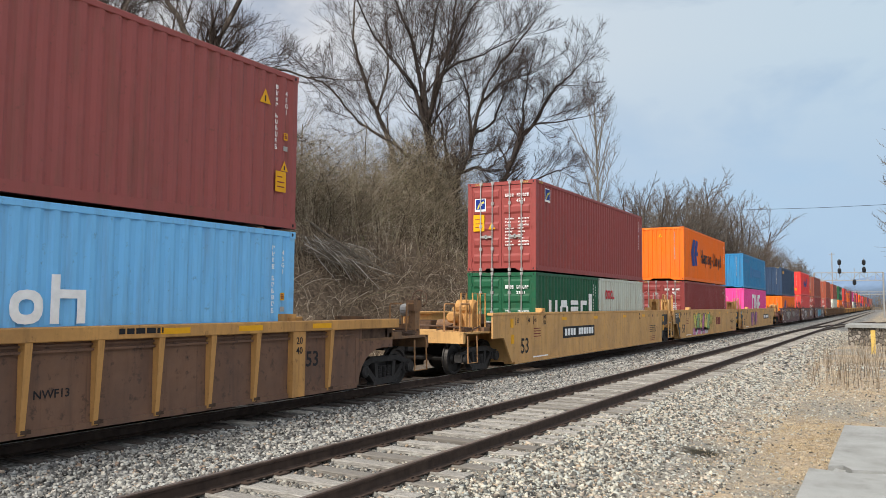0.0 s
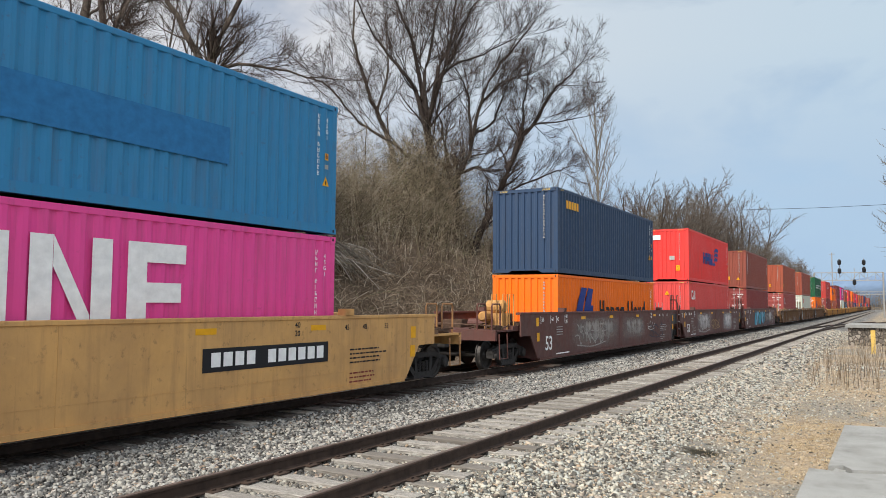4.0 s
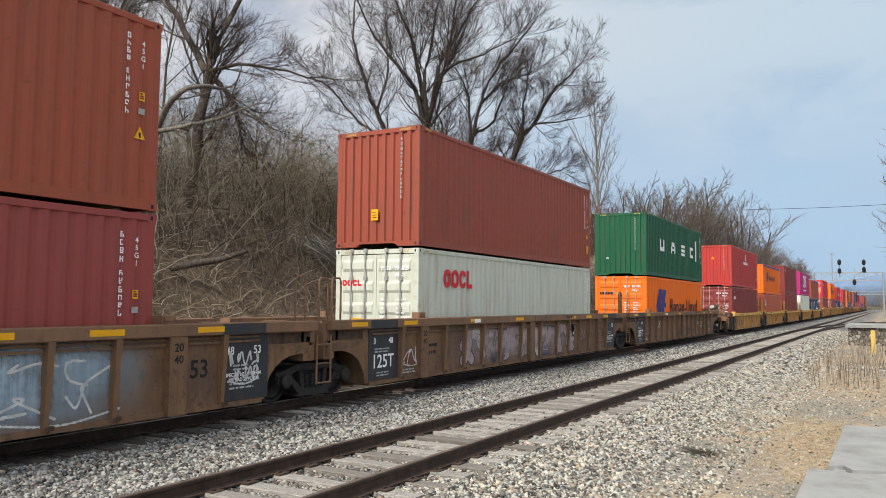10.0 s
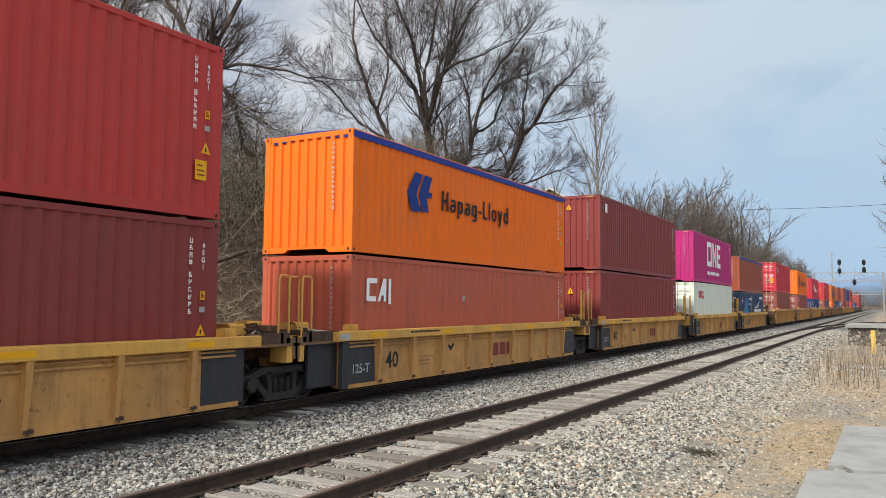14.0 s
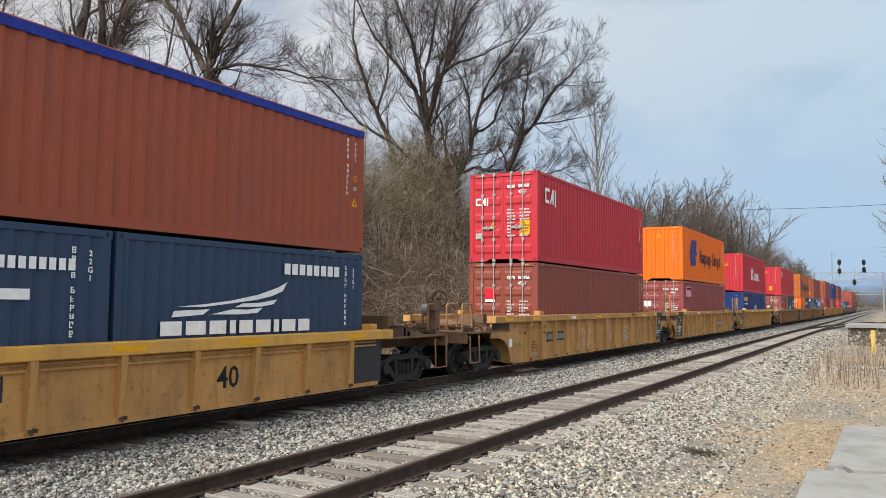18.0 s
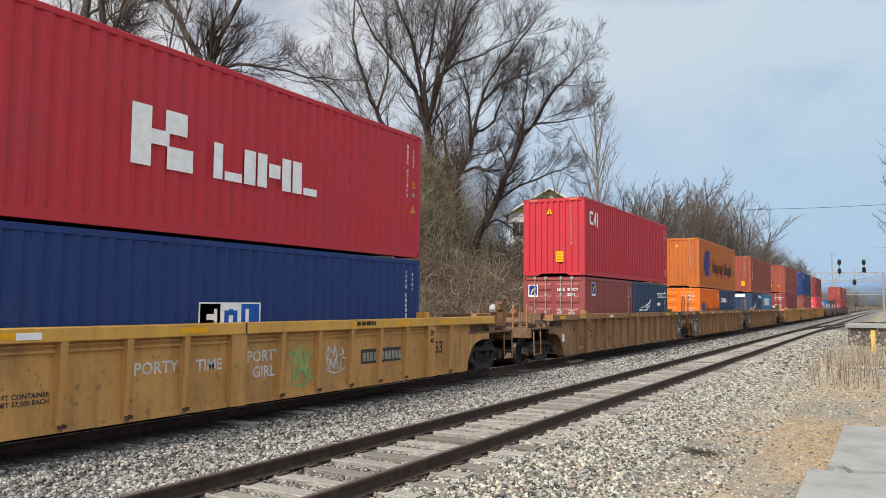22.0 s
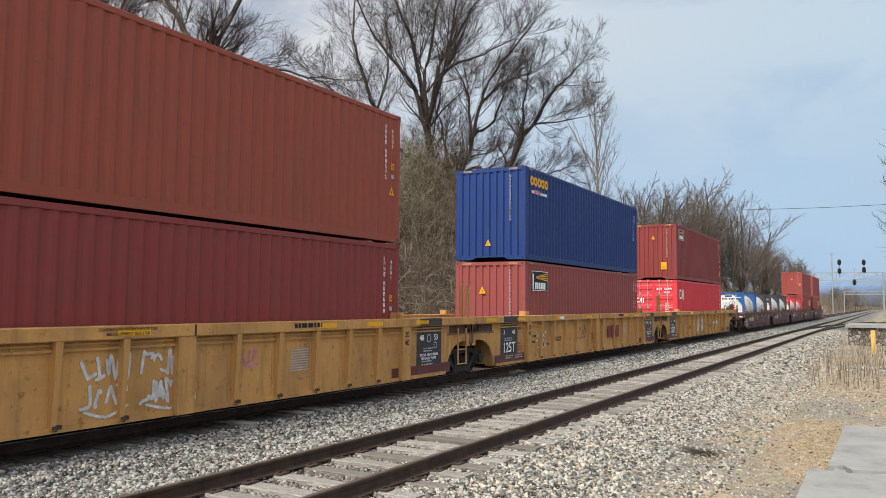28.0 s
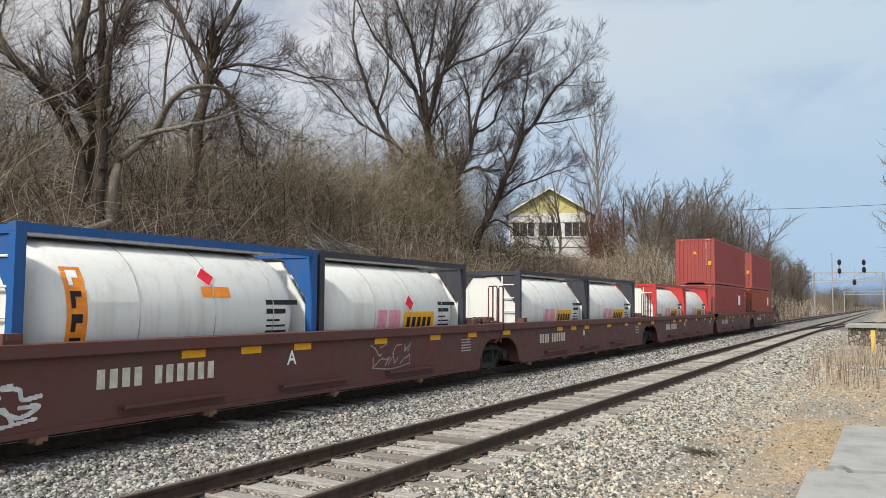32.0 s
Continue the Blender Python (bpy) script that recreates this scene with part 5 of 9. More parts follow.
def scrawl(parent, seed, y0, z0, w, h, fills, outline, x=0.0, n=5):
    """Abstract spray-painted shapes: fat rounded strokes with dark edges and pale glints, in one coat."""
    rng = random.Random(seed)
    step, cell = w / n, 0.016
    box_ = (-0.12, w + 0.12, -0.04, h + 0.04)
    body, edge, shine = [[] for _ in fills], [], []
    for i in range(n):
        cx = (i + 0.5) * step
        fat = min(0.26, step * 0.38) * rng.uniform(0.85, 1.2)
        for j in range(2):
            k = rng.choice((3, 4, 4))
            ys = [h * rng.uniform(0.12, 0.88) for _ in range(k)]
            ys[0], ys[-1] = (h * 0.14, h * 0.86) if rng.random() < 0.6 else (h * 0.84, h * rng.uniform(0.15, 0.5))
            pts = smooth_line([(cx + step * (0.62 * (q / (k - 1) - 0.5) * rng.choice((1, 1, -1)) + rng.uniform(-0.2, 0.2)), yy) for q, yy in enumerate(ys)], 6)
            body[i % len(fills)].append((pts, fat))
            edge.append((pts, fat + 0.09))
            shine.append(([(a - fat * 0.2, b + fat * 0.12) for a, b in pts[1:len(pts) // 2]], fat * 0.14))
    m = on_side(x, y0, z0)
    glint = covered(shine, box_, cell)
    taken = glint.copy()
    for q, mat in enumerate(fills):
        hit = covered(body[q], box_, cell)
        rest = hit & ~taken
        sprayed(parent, rest, box_, cell, mat, m, "sprayed letters with dark outlines" if q == 0 else "")
        taken |= hit
    sprayed(parent, covered(edge, box_, cell) & ~taken, box_, cell, outline, m)
    sprayed(parent, glint, box_, cell, fills[-1] if len(fills) > 1 else SPRAY_WHITE, m)


def cloud(parent, y0, z0, w, h, mat, x=0.0):
    """A patch of thin overspray."""
    g = Geo().add([(0, 0, 0), (w, 0, 0), (w, h, 0), (0, h, 0)], [(0, 1, 2, 3)])
    part("graffiti", g, mat, parent, "faded overspray that runs down in drips", on_side(x, y0, z0))


def tag(parent, seed, y0, z0, w, h, mat, x=0.0, n=9, thick=0.03):
    """A thin abstract sprayed line with loops."""
    rng = random.Random(seed)
    strokes, cell = [], max(0.010, min(0.018, thick / 2.4))
    rows_ = 1 if h < 0.45 else 2
    for r in range(rows_):
        hh, z_ = h / rows_, h / rows_ * (rows_ - 1 - r)
        cells = max(2, n // 3)
        cw = w / cells
        for c in range(cells):
            k = rng.choice((4, 5, 6))
            pts = []
            for q in range(k):
                f = q / (k - 1)
                up = rng.random() < 0.5
                pts.append((cw * (c + 0.1 + 0.75 * f + rng.uniform(-0.45, 0.30)), z_ + hh * (rng.uniform(0.62, 0.95) if up else rng.uniform(0.03, 0.35))))
            strokes.append((smooth_line(pts, 6), thick))
    strokes.append((smooth_line([(w * 0.05, h * 0.02), (w * 0.5, -h * 0.10), (w * 0.97, h * 0.06)], 5), thick * 0.8))
    box_ = (-0.3 * w / max(2, n // 3) - 0.05, w + 0.08, -0.16 * h - 0.03, h + 0.03)
    sprayed(parent, covered(strokes, box_, cell), box_, cell, mat, on_side(x, y0, z0))


def letter(parent, body, size, mat, m, label=""):
    return put("lettering", text_mesh(body, size), mat, parent, m, label)


# ---- trucks and well cars ----
def frame_geo():
    """Cast side frame with two openings, the pedestals and the spring nest."""
    g = Geo()
    for s in (-1, 1):
        g.sweep_x([(s * 0.0, 0.70), (s * 0.55, 0.70), (s * 0.86, 0.60), (s * 1.08, 0.58), (s * 1.08, 0.46), (s * 0.80, 0.48), (s * 0.50, 0.58), (s * 0.0, 0.58)], -0.08, 0.08)
        g.sweep_x([(s * 0.66, 0.52), (s * 0.80, 0.50), (s * 0.46, 0.17), (s * 0.28, 0.17)], -0.08, 0.08)
        g.sweep_x([(s * 0.30, 0.60), (s * 0.42, 0.60), (s * 0.36, 0.20), (s * 0.26, 0.20)], -0.08, 0.08)
        g.box(-0.11, 0.11, s * 0.89 - 0.17, s * 0.89 + 0.17, 0.33, 0.52)
    g.sweep_x([(-0.46, 0.10), (0.46, 0.10), (0.40, 0.24), (-0.40, 0.24)], -0.09, 0.09)
    # added plate closes the openings from behind, so that they stay dark
    g.sweep_x([(-0.62, 0.62), (0.62, 0.62), (0.34, 0.16), (-0.34, 0.16)], -0.16, -0.09)
    return g


def spring_geo():
    """A coil spring as one ribbed column."""
    pts, rr = [], []
    for i in range(7):
        z = 0.24 + i * 0.038
        pts += [(0, 0, z), (0, 0, z + 0.004), (0, 0, z + 0.022), (0, 0, z + 0.026)]
        rr += [0.045, 0.062, 0.062, 0.045]
    return Geo().tube(pts, rr, 10)


WHEELS = []


def truck(parent, u):
    """A two-axle truck as a part of its car, at u along the car."""
    tr = part("truck", Geo().box(-0.95, 0.95, -0.16, 0.16, 0.46, 0.66).box(-0.25, 0.25, -0.30, 0.30, 0.60, 0.80), STEEL_DARK, parent, "dark cast-steel two-axle truck", pose(0, u, 0))
    for sx in (-1, 1):
        put("side_frame", shared(("side_frame",), frame_geo), STEEL_DARK, tr, pose(sx * 1.02, 0, 0))
        if sx > 0:
            for y in (-0.17, 0.0, 0.17):
                put("spring", shared(("spring",), spring_geo), STEEL_DARK, tr, pose(sx * 1.06, y, 0))
            for s in (-1, 1):
                put("bearing_cap", shared(("bearing_cap",), lambda: Geo().lathe_x([(0, 0.13), (0.08, 0.13), (0.10, 0.08)], 0, 0, 0, 14)), STEEL_DARK, tr, pose(1.13, s * 0.89, 0.42))
    for s in (-1, 1):
        def wheelset():
            g = Geo().tube([(-1.1, 0, 0), (1.1, 0, 0)], 0.08, 10)
            prof = [(-0.07, 0.40), (-0.07, 0.455), (-0.035, 0.455), (-0.025, 0.425), (0.065, 0.418), (0.07, 0.405), (0.07, 0.36), (0.03, 0.33), (0.02, 0.16), (0.08, 0.13), (0.08, 0.02)]
            g.lathe_x(prof, 0.76, 0, 0)
            g.lathe_x([(-x, r) for x, r in prof], -0.76, 0, 0)
            for k in range(3):
                w = 2 * math.pi * k / 3
                g.tube([(0.78, 0.24 * math.cos(w), 0.24 * math.sin(w)), (0.80, 0.24 * math.cos(w), 0.24 * math.sin(w))], 0.035, 6)
            return g
        WHEELS.append((put("wheelset", shared(("wheelset",), wheelset), WHEEL_STEEL, tr, pose(0, s * 0.89, 0.42), "two steel wheels on their axle"), parent, s * 0.89, u))
    return tr


def brace_rib(z0, z1, mat_depth=0.135):
    """Upright stiffener on a well's side, broader at the foot."""
    return Geo().add([(0, -0.042, z0), (0, 0.042, z0), (0, 0.062, z1), (0, -0.062, z1), (mat_depth * 0.45, -0.036, z0 + 0.02), (mat_depth * 0.45, 0.036, z0 + 0.02), (mat_depth, 0.052, z1), (mat_depth, -0.052, z1)],
                     [(0, 3, 2, 1), (4, 5, 6, 7), (0, 1, 5, 4), (1, 2, 6, 5), (2, 3, 7, 6), (3, 0, 4, 7)])


def side_sheet(u0, u1, z0, z1, front_arch, rear_arch, t=0.05, straight=False):
    """The side plate of a well: a long plate whose ends are cut up over the trucks."""
    zt = z0 + 0.72
    reach, steps = (0.55, (0, 90)) if straight else (0.85, range(0, 91, 15))
    pr = []
    if front_arch:
        pr += [(u0 - 1.24, z1), (u0 - 1.24, zt)]
        for a in steps:
            w = radians(a)
            pr.append((u0 - reach + reach * math.sin(w), zt - (zt - z0) * (1 - math.cos(w))))
    else:
        pr += [(u0, z1), (u0, z0)]
    if rear_arch:
        for a in reversed(steps):
            w = radians(a)
            pr.append((u1 + reach - reach * math.sin(w), zt - (zt - z0) * (1 - math.cos(w))))
        pr += [(u1 + 1.24, zt), (u1 + 1.24, z1)]
    else:
        pr += [(u1, z0), (u1, z1)]
    return Geo().sweep_x(pr, 0, t)


def well_unit(kind, label, paint_, chord_paint, lead, tail, mark=None, sill_stripe=False):
    """One unit of a well car. kind: 'smooth53', 'ribbed53', 'ribbed40', 'tank40'. lead/tail: True where the car ends there."""
    base = thing("well_car", ID, label, "rail car", "well cars of the train")
    f53 = kind.endswith("53")
    u0, u1 = (-2.3, 14.5) if f53 else (-0.45, 12.65)
    tf, trr = (-3.65, 15.85) if f53 else (-1.90, 14.05)
    zt = {"smooth53": 1.60, "ribbed53": 1.50, "ribbed40": 1.27, "tank40": 1.30}[kind]
    zb = 0.20
    xs = {"smooth53": 1.46, "tank40": 1.40}.get(kind, 1.355)
    arch = f53 or kind == "tank40"
    for sx in (-1, 1):
        key = ("side_plate", kind)
        put("side_plate", shared(key, lambda: side_sheet(u0, u1, zb, zt, arch, arch, straight=kind == "smooth53")), paint_, base, pose(sx * xs - (0.05 if sx > 0 else 0), 0, 0))
        ch = shared(("top_chord", kind), lambda: Geo().chamfer(-0.13, 0.145 if kind.startswith("ribbed") else 0.10, u0 - (1.28 if arch else 0.3), u1 + (1.28 if arch else 0.3), zt - 0.16, zt + (0.03 if kind != "smooth53" else 0.0), 0.012) if kind != "smooth53" else Geo().chamfer(-0.16, 0.02, u0 - 1.28, u1 + 1.28, zt - 0.05, zt + 0.02, 0.01))
        put("top_chord", ch, chord_paint, base, pose(sx * xs, 0, 0) if sx > 0 else pose(-xs, u0 + u1, 0, 0, 0, 180))
        sill = shared(("side_sill", kind), lambda: Geo().box(-0.30, 0.035, u0 + 0.1, u1 - 0.1, zb - 0.05, zb + 0.03))
        put("side_sill", sill, paint_, base, pose(sx * xs, 0, 0) if sx > 0 else pose(-xs, u0 + u1, 0, 0, 0, 180))
    if kind.startswith("ribbed"):
        near_mid = (0.72, 2.12, 3.20, 4.22, 5.25, 7.20) if not (lead or tail) else (1.10, 2.14, 3.17, 4.20, 5.22, 7.25)
        spots = [6.2 + s * d for d in near_mid for s in (-1, 1) if d < 7 or not sill_stripe] if f53 else [0.77 + 1.342 * i for i in range(9)]
        rib = shared(("rib", kind), lambda: brace_rib(zb - 0.03, zt - 0.15))
        for i, y in enumerate(spots):
            put("rib", rib, chord_paint if paint_ is GRIMY_BROWN else paint_, base, pose(xs - 0.001, y, 0))
            put("bolt", shared(("bolt",), lambda: Geo().box(0, 0.07, -0.07, 0.07, -0.03, 0.02).box(0.02, 0.05, -0.02, 0.02, -0.06, -0.03)), RUST_STEEL, base, pose(xs - 0.001, y + 0.05, zb + 0.03))
        wide = shared(("post_plate", kind), lambda: Geo().box(0, 0.125, -0.17, 0.17, zb - 0.04, zt - 0.15))
        for y in ((-0.08, 6.2, 12.48) if f53 else ()):
            put("post_plate", wide, chord_paint if paint_ is GRIMY_BROWN else paint_, base, pose(xs - 0.002, y, 0))
        if f53:
            put("chord_joint", shared(("chord_joint",), lambda: Geo().box(-0.005, 0.006, -0.014, 0.014, zt - 0.155, zt + 0.024)), BLACK_MARK, base, pose(xs + 0.144, 6.33, 0), "dark joint in the top chord")
        put("guide_rail", shared(("guide_rail", kind), lambda: Geo().box(0, 0.05, u0 + 0.2, u1 - 0.2, zt - 0.30, zt - 0.265).box(0, 0.035, u0 + 0.2, u1 - 0.2, zt - 0.225, zt - 0.195)), paint_, base, pose(xs - 0.001, 0, 0))
        if f53:
            inset = 0.35 if sill_stripe else 0.0
            for y in ([] if lead else [-1.64 + inset]) + ([] if tail else [14.0 - inset]):
                put("panel", shared(("panel",), lambda: Geo().box(0, 0.012, -0.56, 0.56, 0.24, 1.33)), BLACK_PANEL, base, pose(xs, y, 0), "black stencil panel")
                put("panel", shared(("panel_edge",), lambda: Geo().box(0, 0.006, -0.5, 0.5, zt - 0.15, zt + 0.02)), BLACK_PANEL, base, pose(xs + 0.144, y - 0.15, 0))
            for y in (-0.95, 13.35) if sill_stripe else ():
                put("sill_stripe", shared(("sill_stripe",), lambda: Geo().box(0, 0.007, -1.30, 1.30, zb, zb + 0.24)), MAROON_SILL, base, pose(xs + 0.008, y, 0), "maroon painted lower edge")
        for y in ((-2.7, -0.75, 2.4, 5.2, 9.6, 11.2, 13.1) if f53 else (0.6, 3.6, 6.2, 8.6, 11.6)):
            bars("reflector", [(-0.28, 0.28, -0.045, 0.045)], YELLOW_MARK, base, on_side(xs + 0.148, y, zt - 0.065), "yellow reflective strip")
    elif kind == "smooth53":
        for y in (1.8, 5.0, 8.6, 11.4):
            bars("reflector", [(-0.22, 0.22, -0.05, 0.05)], YELLOW_MARK, base, on_side(xs + 0.003, y, zt - 0.2), "yellow reflective strip")
        if not lead:
            put("panel", shared(("panel_front",), lambda: Geo().sweep_x([(-3.15, 1.48), (-2.08, 1.48), (-2.20, 0.22), (-2.30, 0.22), (-2.72, 0.90), (-3.15, 0.96)], 0, 0.006)), BLACK_PANEL if paint_ is YELLOW_CAR else paint_, base, pose(xs, 0, 0), "dark painted end panel")
        if not tail:
            put("panel", shared(("panel_rear",), lambda: Geo().sweep_x([(15.60, 1.42), (14.62, 1.42), (14.50, 0.30), (14.62, 0.30), (14.95, 0.90), (15.60, 0.96)], 0, 0.006)), BLACK_PANEL, base, pose(xs, 0, 0), "dark painted end panel")
            la = part("ladder", Geo().tube([(xs + 0.06, 15.55, 0.28), (xs + 0.06, 15.55, 1.95), (xs - 0.02, 15.55, 2.12), (xs - 0.3, 15.55, 2.12)], 0.035, 6).tube([(xs + 0.06, 16.05, 0.28), (xs + 0.06, 16.05, 1.85)], 0.035, 6), chord_paint, base, "pipe ladder at the car's end")
            for z in (0.30, 0.66, 1.02, 1.38):
                part("rung", Geo().tube([(xs + 0.06, 15.55, z), (xs + 0.06, 16.05, z)], 0.014, 6), GALV, la)
        for y, z in ((-2.33, 1.32), (-2.28, 0.86), (14.78, 1.22), (14.76, 0.80)):
            bars("reflector", [(-0.10, 0.10, -0.13, 0.13)], YELLOW_MARK, base, on_side(xs + 0.009, y, z), "yellow reflective patch")
        put("seam", shared(("long_seam", kind), lambda: Geo().box(0, 0.004, u0 + 0.1, u1 - 0.1, 0.50, 0.515)), paint_, base, pose(xs, 0, 0))
        put("seam", shared(("seam", kind), lambda: Geo().box(0, 0.006, -0.03, 0.03, zb, zt - 0.06)), paint_, base, pose(xs, 6.1, 0))
    else:
        for y in (-1.3, 2.83, 4.1, 5.44, 8.0, 10.3, 12.2):
            bars("reflector", [(-0.24, 0.24, -0.06, 0.06)], YELLOW_MARK, base, on_side(xs + 0.003, y, zt - 0.24), "yellow reflective strip")
        for y in (2.5, 5.8, 9.2):
            put("step_ledge", shared(("step_ledge",), lambda: Geo().box(0, 0.12, -1.0, 1.0, 0.0, 0.05).box(0, 0.03, -1.0, 1.0, -0.06, 0.0)), paint_, base, pose(xs - 0.002, y, 0.36))
        for y in (0.3, 3.2, 6.4, 9.6):
            put("bracket", shared(("bracket",), lambda: Geo().box(-0.25, 0.02, -0.13, 0.13, -0.07, 0.0).box(-0.04, 0.035, -0.05, 0.05, -0.10, -0.02)), RUSTY_CAR, base, pose(xs, y, zb - 0.05))
    put("well_floor", shared(("well_floor", kind), lambda: Geo().box(-1.34, 1.34, u0 + 0.05, u0 + 0.5, 0.22, 0.27).box(-1.34, 1.34, 5.7, 6.5, 0.22, 0.27).box(-1.34, 1.34, u1 - 0.5, u1 - 0.05, 0.22, 0.27)), paint_, base)
    for y in (u0 + 0.02, u1 - 0.12):
        put("bulkhead", shared(("bulkhead", kind), lambda: Geo().box(-1.36, 1.36, 0, 0.10, zb, zt - 0.35)), paint_, base, pose(0, y, 0))
    # platforms over the trucks
    for is_end, at, s in ((lead, u0, -1), (tail, u1, 1)):
        reach = (2.7 if f53 else 2.9) if is_end else (1.25 if f53 else 1.35)
        g = Geo()
        y_a, y_b = sorted((at, at + s * reach))
        zc = 1.08
        g.box(-0.42, 0.42, y_a, y_b, 0.80, zc)                       # centre sill
        g.box(-1.36, 1.36, y_a, y_b, zc, zc + 0.05)                  # deck
        g.box(-1.36, 1.36, at + s * reach - 0.06, at + s * reach + 0.06, zc - 0.24, zc + 0.05)
        for k, (xa, xb, ya, yb, za) in enumerate(((0.5, 1.3, 0.35, 0.55, 0.16), (-0.4, 1.36, 0.95, 1.02, 0.22), (1.0, 1.36, 1.1, 1.6, 0.10), (-1.3, -0.6, 0.4, 1.1, 0.25), (0.1, 0.8, 1.2, 1.3, 0.30), (1.28, 1.36, 0.1, 1.2, 0.19))):
            ya, yb = sorted((at + s * ya, at + s * min(yb, reach)))
            part("deck_fitting", Geo().box(xa, xb, ya, yb, zc + 0.05, zc + 0.05 + za), RUST_STEEL if k % 2 else RUSTY_CAR if paint_ is not BROWN_CAR else paint_, base)
        part("platform", g, RUSTY_CAR if kind != "smooth53" and paint_ is not BROWN_CAR else paint_, base, "walkway deck over the truck")
        if is_end:
            g = Geo()
            e = at + s * reach
            g.box(-0.14, 0.14, min(e, e + s * 0.75), max(e, e + s * 0.75), 0.72, 0.98)
            g.box(-0.20, 0.20, min(e + s * 0.55, e + s * 0.85), max(e + s * 0.55, e + s * 0.85), 0.66, 1.06)
            part("coupler", g, STEEL_DARK, base)
            g = Geo()
            for xx in (1.18, 0.72):
                part("handrail", Geo().tube([(xx, e - s * 0.08, zc), (xx, e - s * 0.08, zc + 0.72), (xx, e - s * 0.12, zc + 0.78), (xx, e - s * 0.58, zc + 0.78), (xx, e - s * 0.62, zc + 0.72), (xx, e - s * 0.62, zc)], 0.024, 6), DIRTY_CAR if paint_ is not BROWN_CAR else paint_, base, "bent pipe handrail")
            g = Geo()
            g.tube([(1.40, e - s * 0.1, zc - 0.05), (1.42, e - s * 0.1, 0.34), (1.42, e - s * 0.62, 0.34), (1.40, e - s * 0.62, zc - 0.05)], 0.020, 6)
            part("stirrup_step", g, DIRTY_CAR if paint_ is not BROWN_CAR else paint_, base)
            g = Geo()
            for line, rr in (([(1.25, e - s * 0.2, 1.25), (0.2, e - s * 0.25, 1.27), (-1.25, e - s * 0.2, 1.25)], 0.02), ([(1.1, e - s * 1.3, 1.20), (-1.1, e - s * 0.9, 1.28)], 0.025), ([(0.9, e - s * 2.2, 1.22), (0.95, e - s * 0.2, 1.22)], 0.03), ([(1.2, e - s * 2.0, 1.18), (1.1, e - s * 1.5, 1.34), (1.2, e - s * 1.1, 1.24), (1.28, e - s * 0.5, 1.16)], 0.018), ([(0.3, e - s * 0.4, 1.16), (0.5, e - s * 1.0, 1.30), (1.2, e - s * 1.7, 1.16)], 0.022)):
                part("brake_pipe", Geo().tube(line, rr, 6), RUST_STEEL, base)
            for k in range(3):
                part("deck_bracket", Geo().box(1.10 - k * 0.9, 1.22 - k * 0.9, e - s * (0.5 + 0.6 * k) - 0.2, e - s * (0.5 + 0.6 * k) + 0.2, zc + 0.05, zc + 0.16), RUST_STEEL, base)
            g = Geo()
            g.tube([(-0.3, e - s * 1.5, zc + 0.20), (-0.27, e - s * 1.5, zc + 0.20), (0.42, e - s * 1.5, zc + 0.20), (0.45, e - s * 1.5, zc + 0.20)], [0.08, 0.14, 0.14, 0.08], 12)
            if kind == "smooth53" and s < 0:
                part("brake_cylinder", Geo().tube([(0.45, e + 1.25, 1.78), (0.50, e + 1.25, 1.78), (1.00, e + 1.25, 1.78), (1.05, e + 1.25, 1.78)], [0.13, 0.20, 0.20, 0.13], 14).tube([(0.6, e + 0.6, 1.5), (0.6, e + 0.65, 1.5), (0.6, e + 1.7, 1.5), (0.6, e + 1.75, 1.5)], [0.10, 0.15, 0.15, 0.10], 12).box(0.45, 1.05, e + 1.05, e + 1.45, zc, 1.60), AGED_CAR, base, "ochre brake cylinders on a stand")
                for xx, yy in ((1.20, 0.75), (1.20, 1.20), (0.85, 0.75)):
                    part("grab_iron", Geo().tube([(xx, e + yy, zc), (xx, e + yy, 2.15), (xx, e + yy + 0.30, 2.15), (xx, e + yy + 0.30, zc)], 0.02, 6), AGED_CAR, base, "bent pipe grab iron")
            part("air_reservoir", g, RUSTY_CAR if paint_ is not BROWN_CAR else paint_, base, "cylindrical air tank")
            g = Geo()
            g.box(0.15, 0.95, e - s * 1.85 - 0.12, e - s * 1.85 + 0.12, zc + 0.05, zc + 0.5)
            part("brake_cylinder", g, RUSTY_CAR, base)
            if s > 0 and kind != "smooth53":
                g = Geo()
                g.box(1.02, 1.20, e - 0.28, e - 0.08, zc, zc + 0.62).box(1.0, 1.22, e - 0.36, e - 0.02, zc + 0.62, zc + 0.86).box(0.6, 1.02, e - 0.22, e - 0.14, zc + 0.1, zc + 0.3)
                part("brake_stand", g, RUSTY_CAR, base)
                part("brake_housing", Geo().tube([(0.75, e - 0.10, zc + 0.62), (1.12, e - 0.10, zc + 0.66)], 0.15, 12), GALV, base)
                g = Geo()
                cy, cz = e + 0.05, zc + 0.90
                ringp = [(1.12 + 0.20 * math.cos(w), cy, cz + 0.20 * math.sin(w)) for w in [2 * math.pi * i / 20 for i in range(21)]]
                g.tube(ringp, 0.02, 6, False)
                for i in range(5):
                    w = 2 * math.pi * i / 5
                    g.tube([(1.12, cy, cz), (1.12 + 0.20 * math.cos(w), cy, cz + 0.20 * math.sin(w))], 0.012, 5)
                g.tube([(1.12, cy, cz), (1.12, e - 0.1, cz)], 0.03, 6)
                part("brake_wheel", g, RUST_RED if paint_ is RUSTY_CAR else RUST_STEEL, base, "hand brake wheel with spokes")
        else:
            posts = [(1.32, at + s * (reach - 0.15), 0.28), (1.0, at + s * (reach - 0.15), 0.28)][:2 if s < 0 else 1]
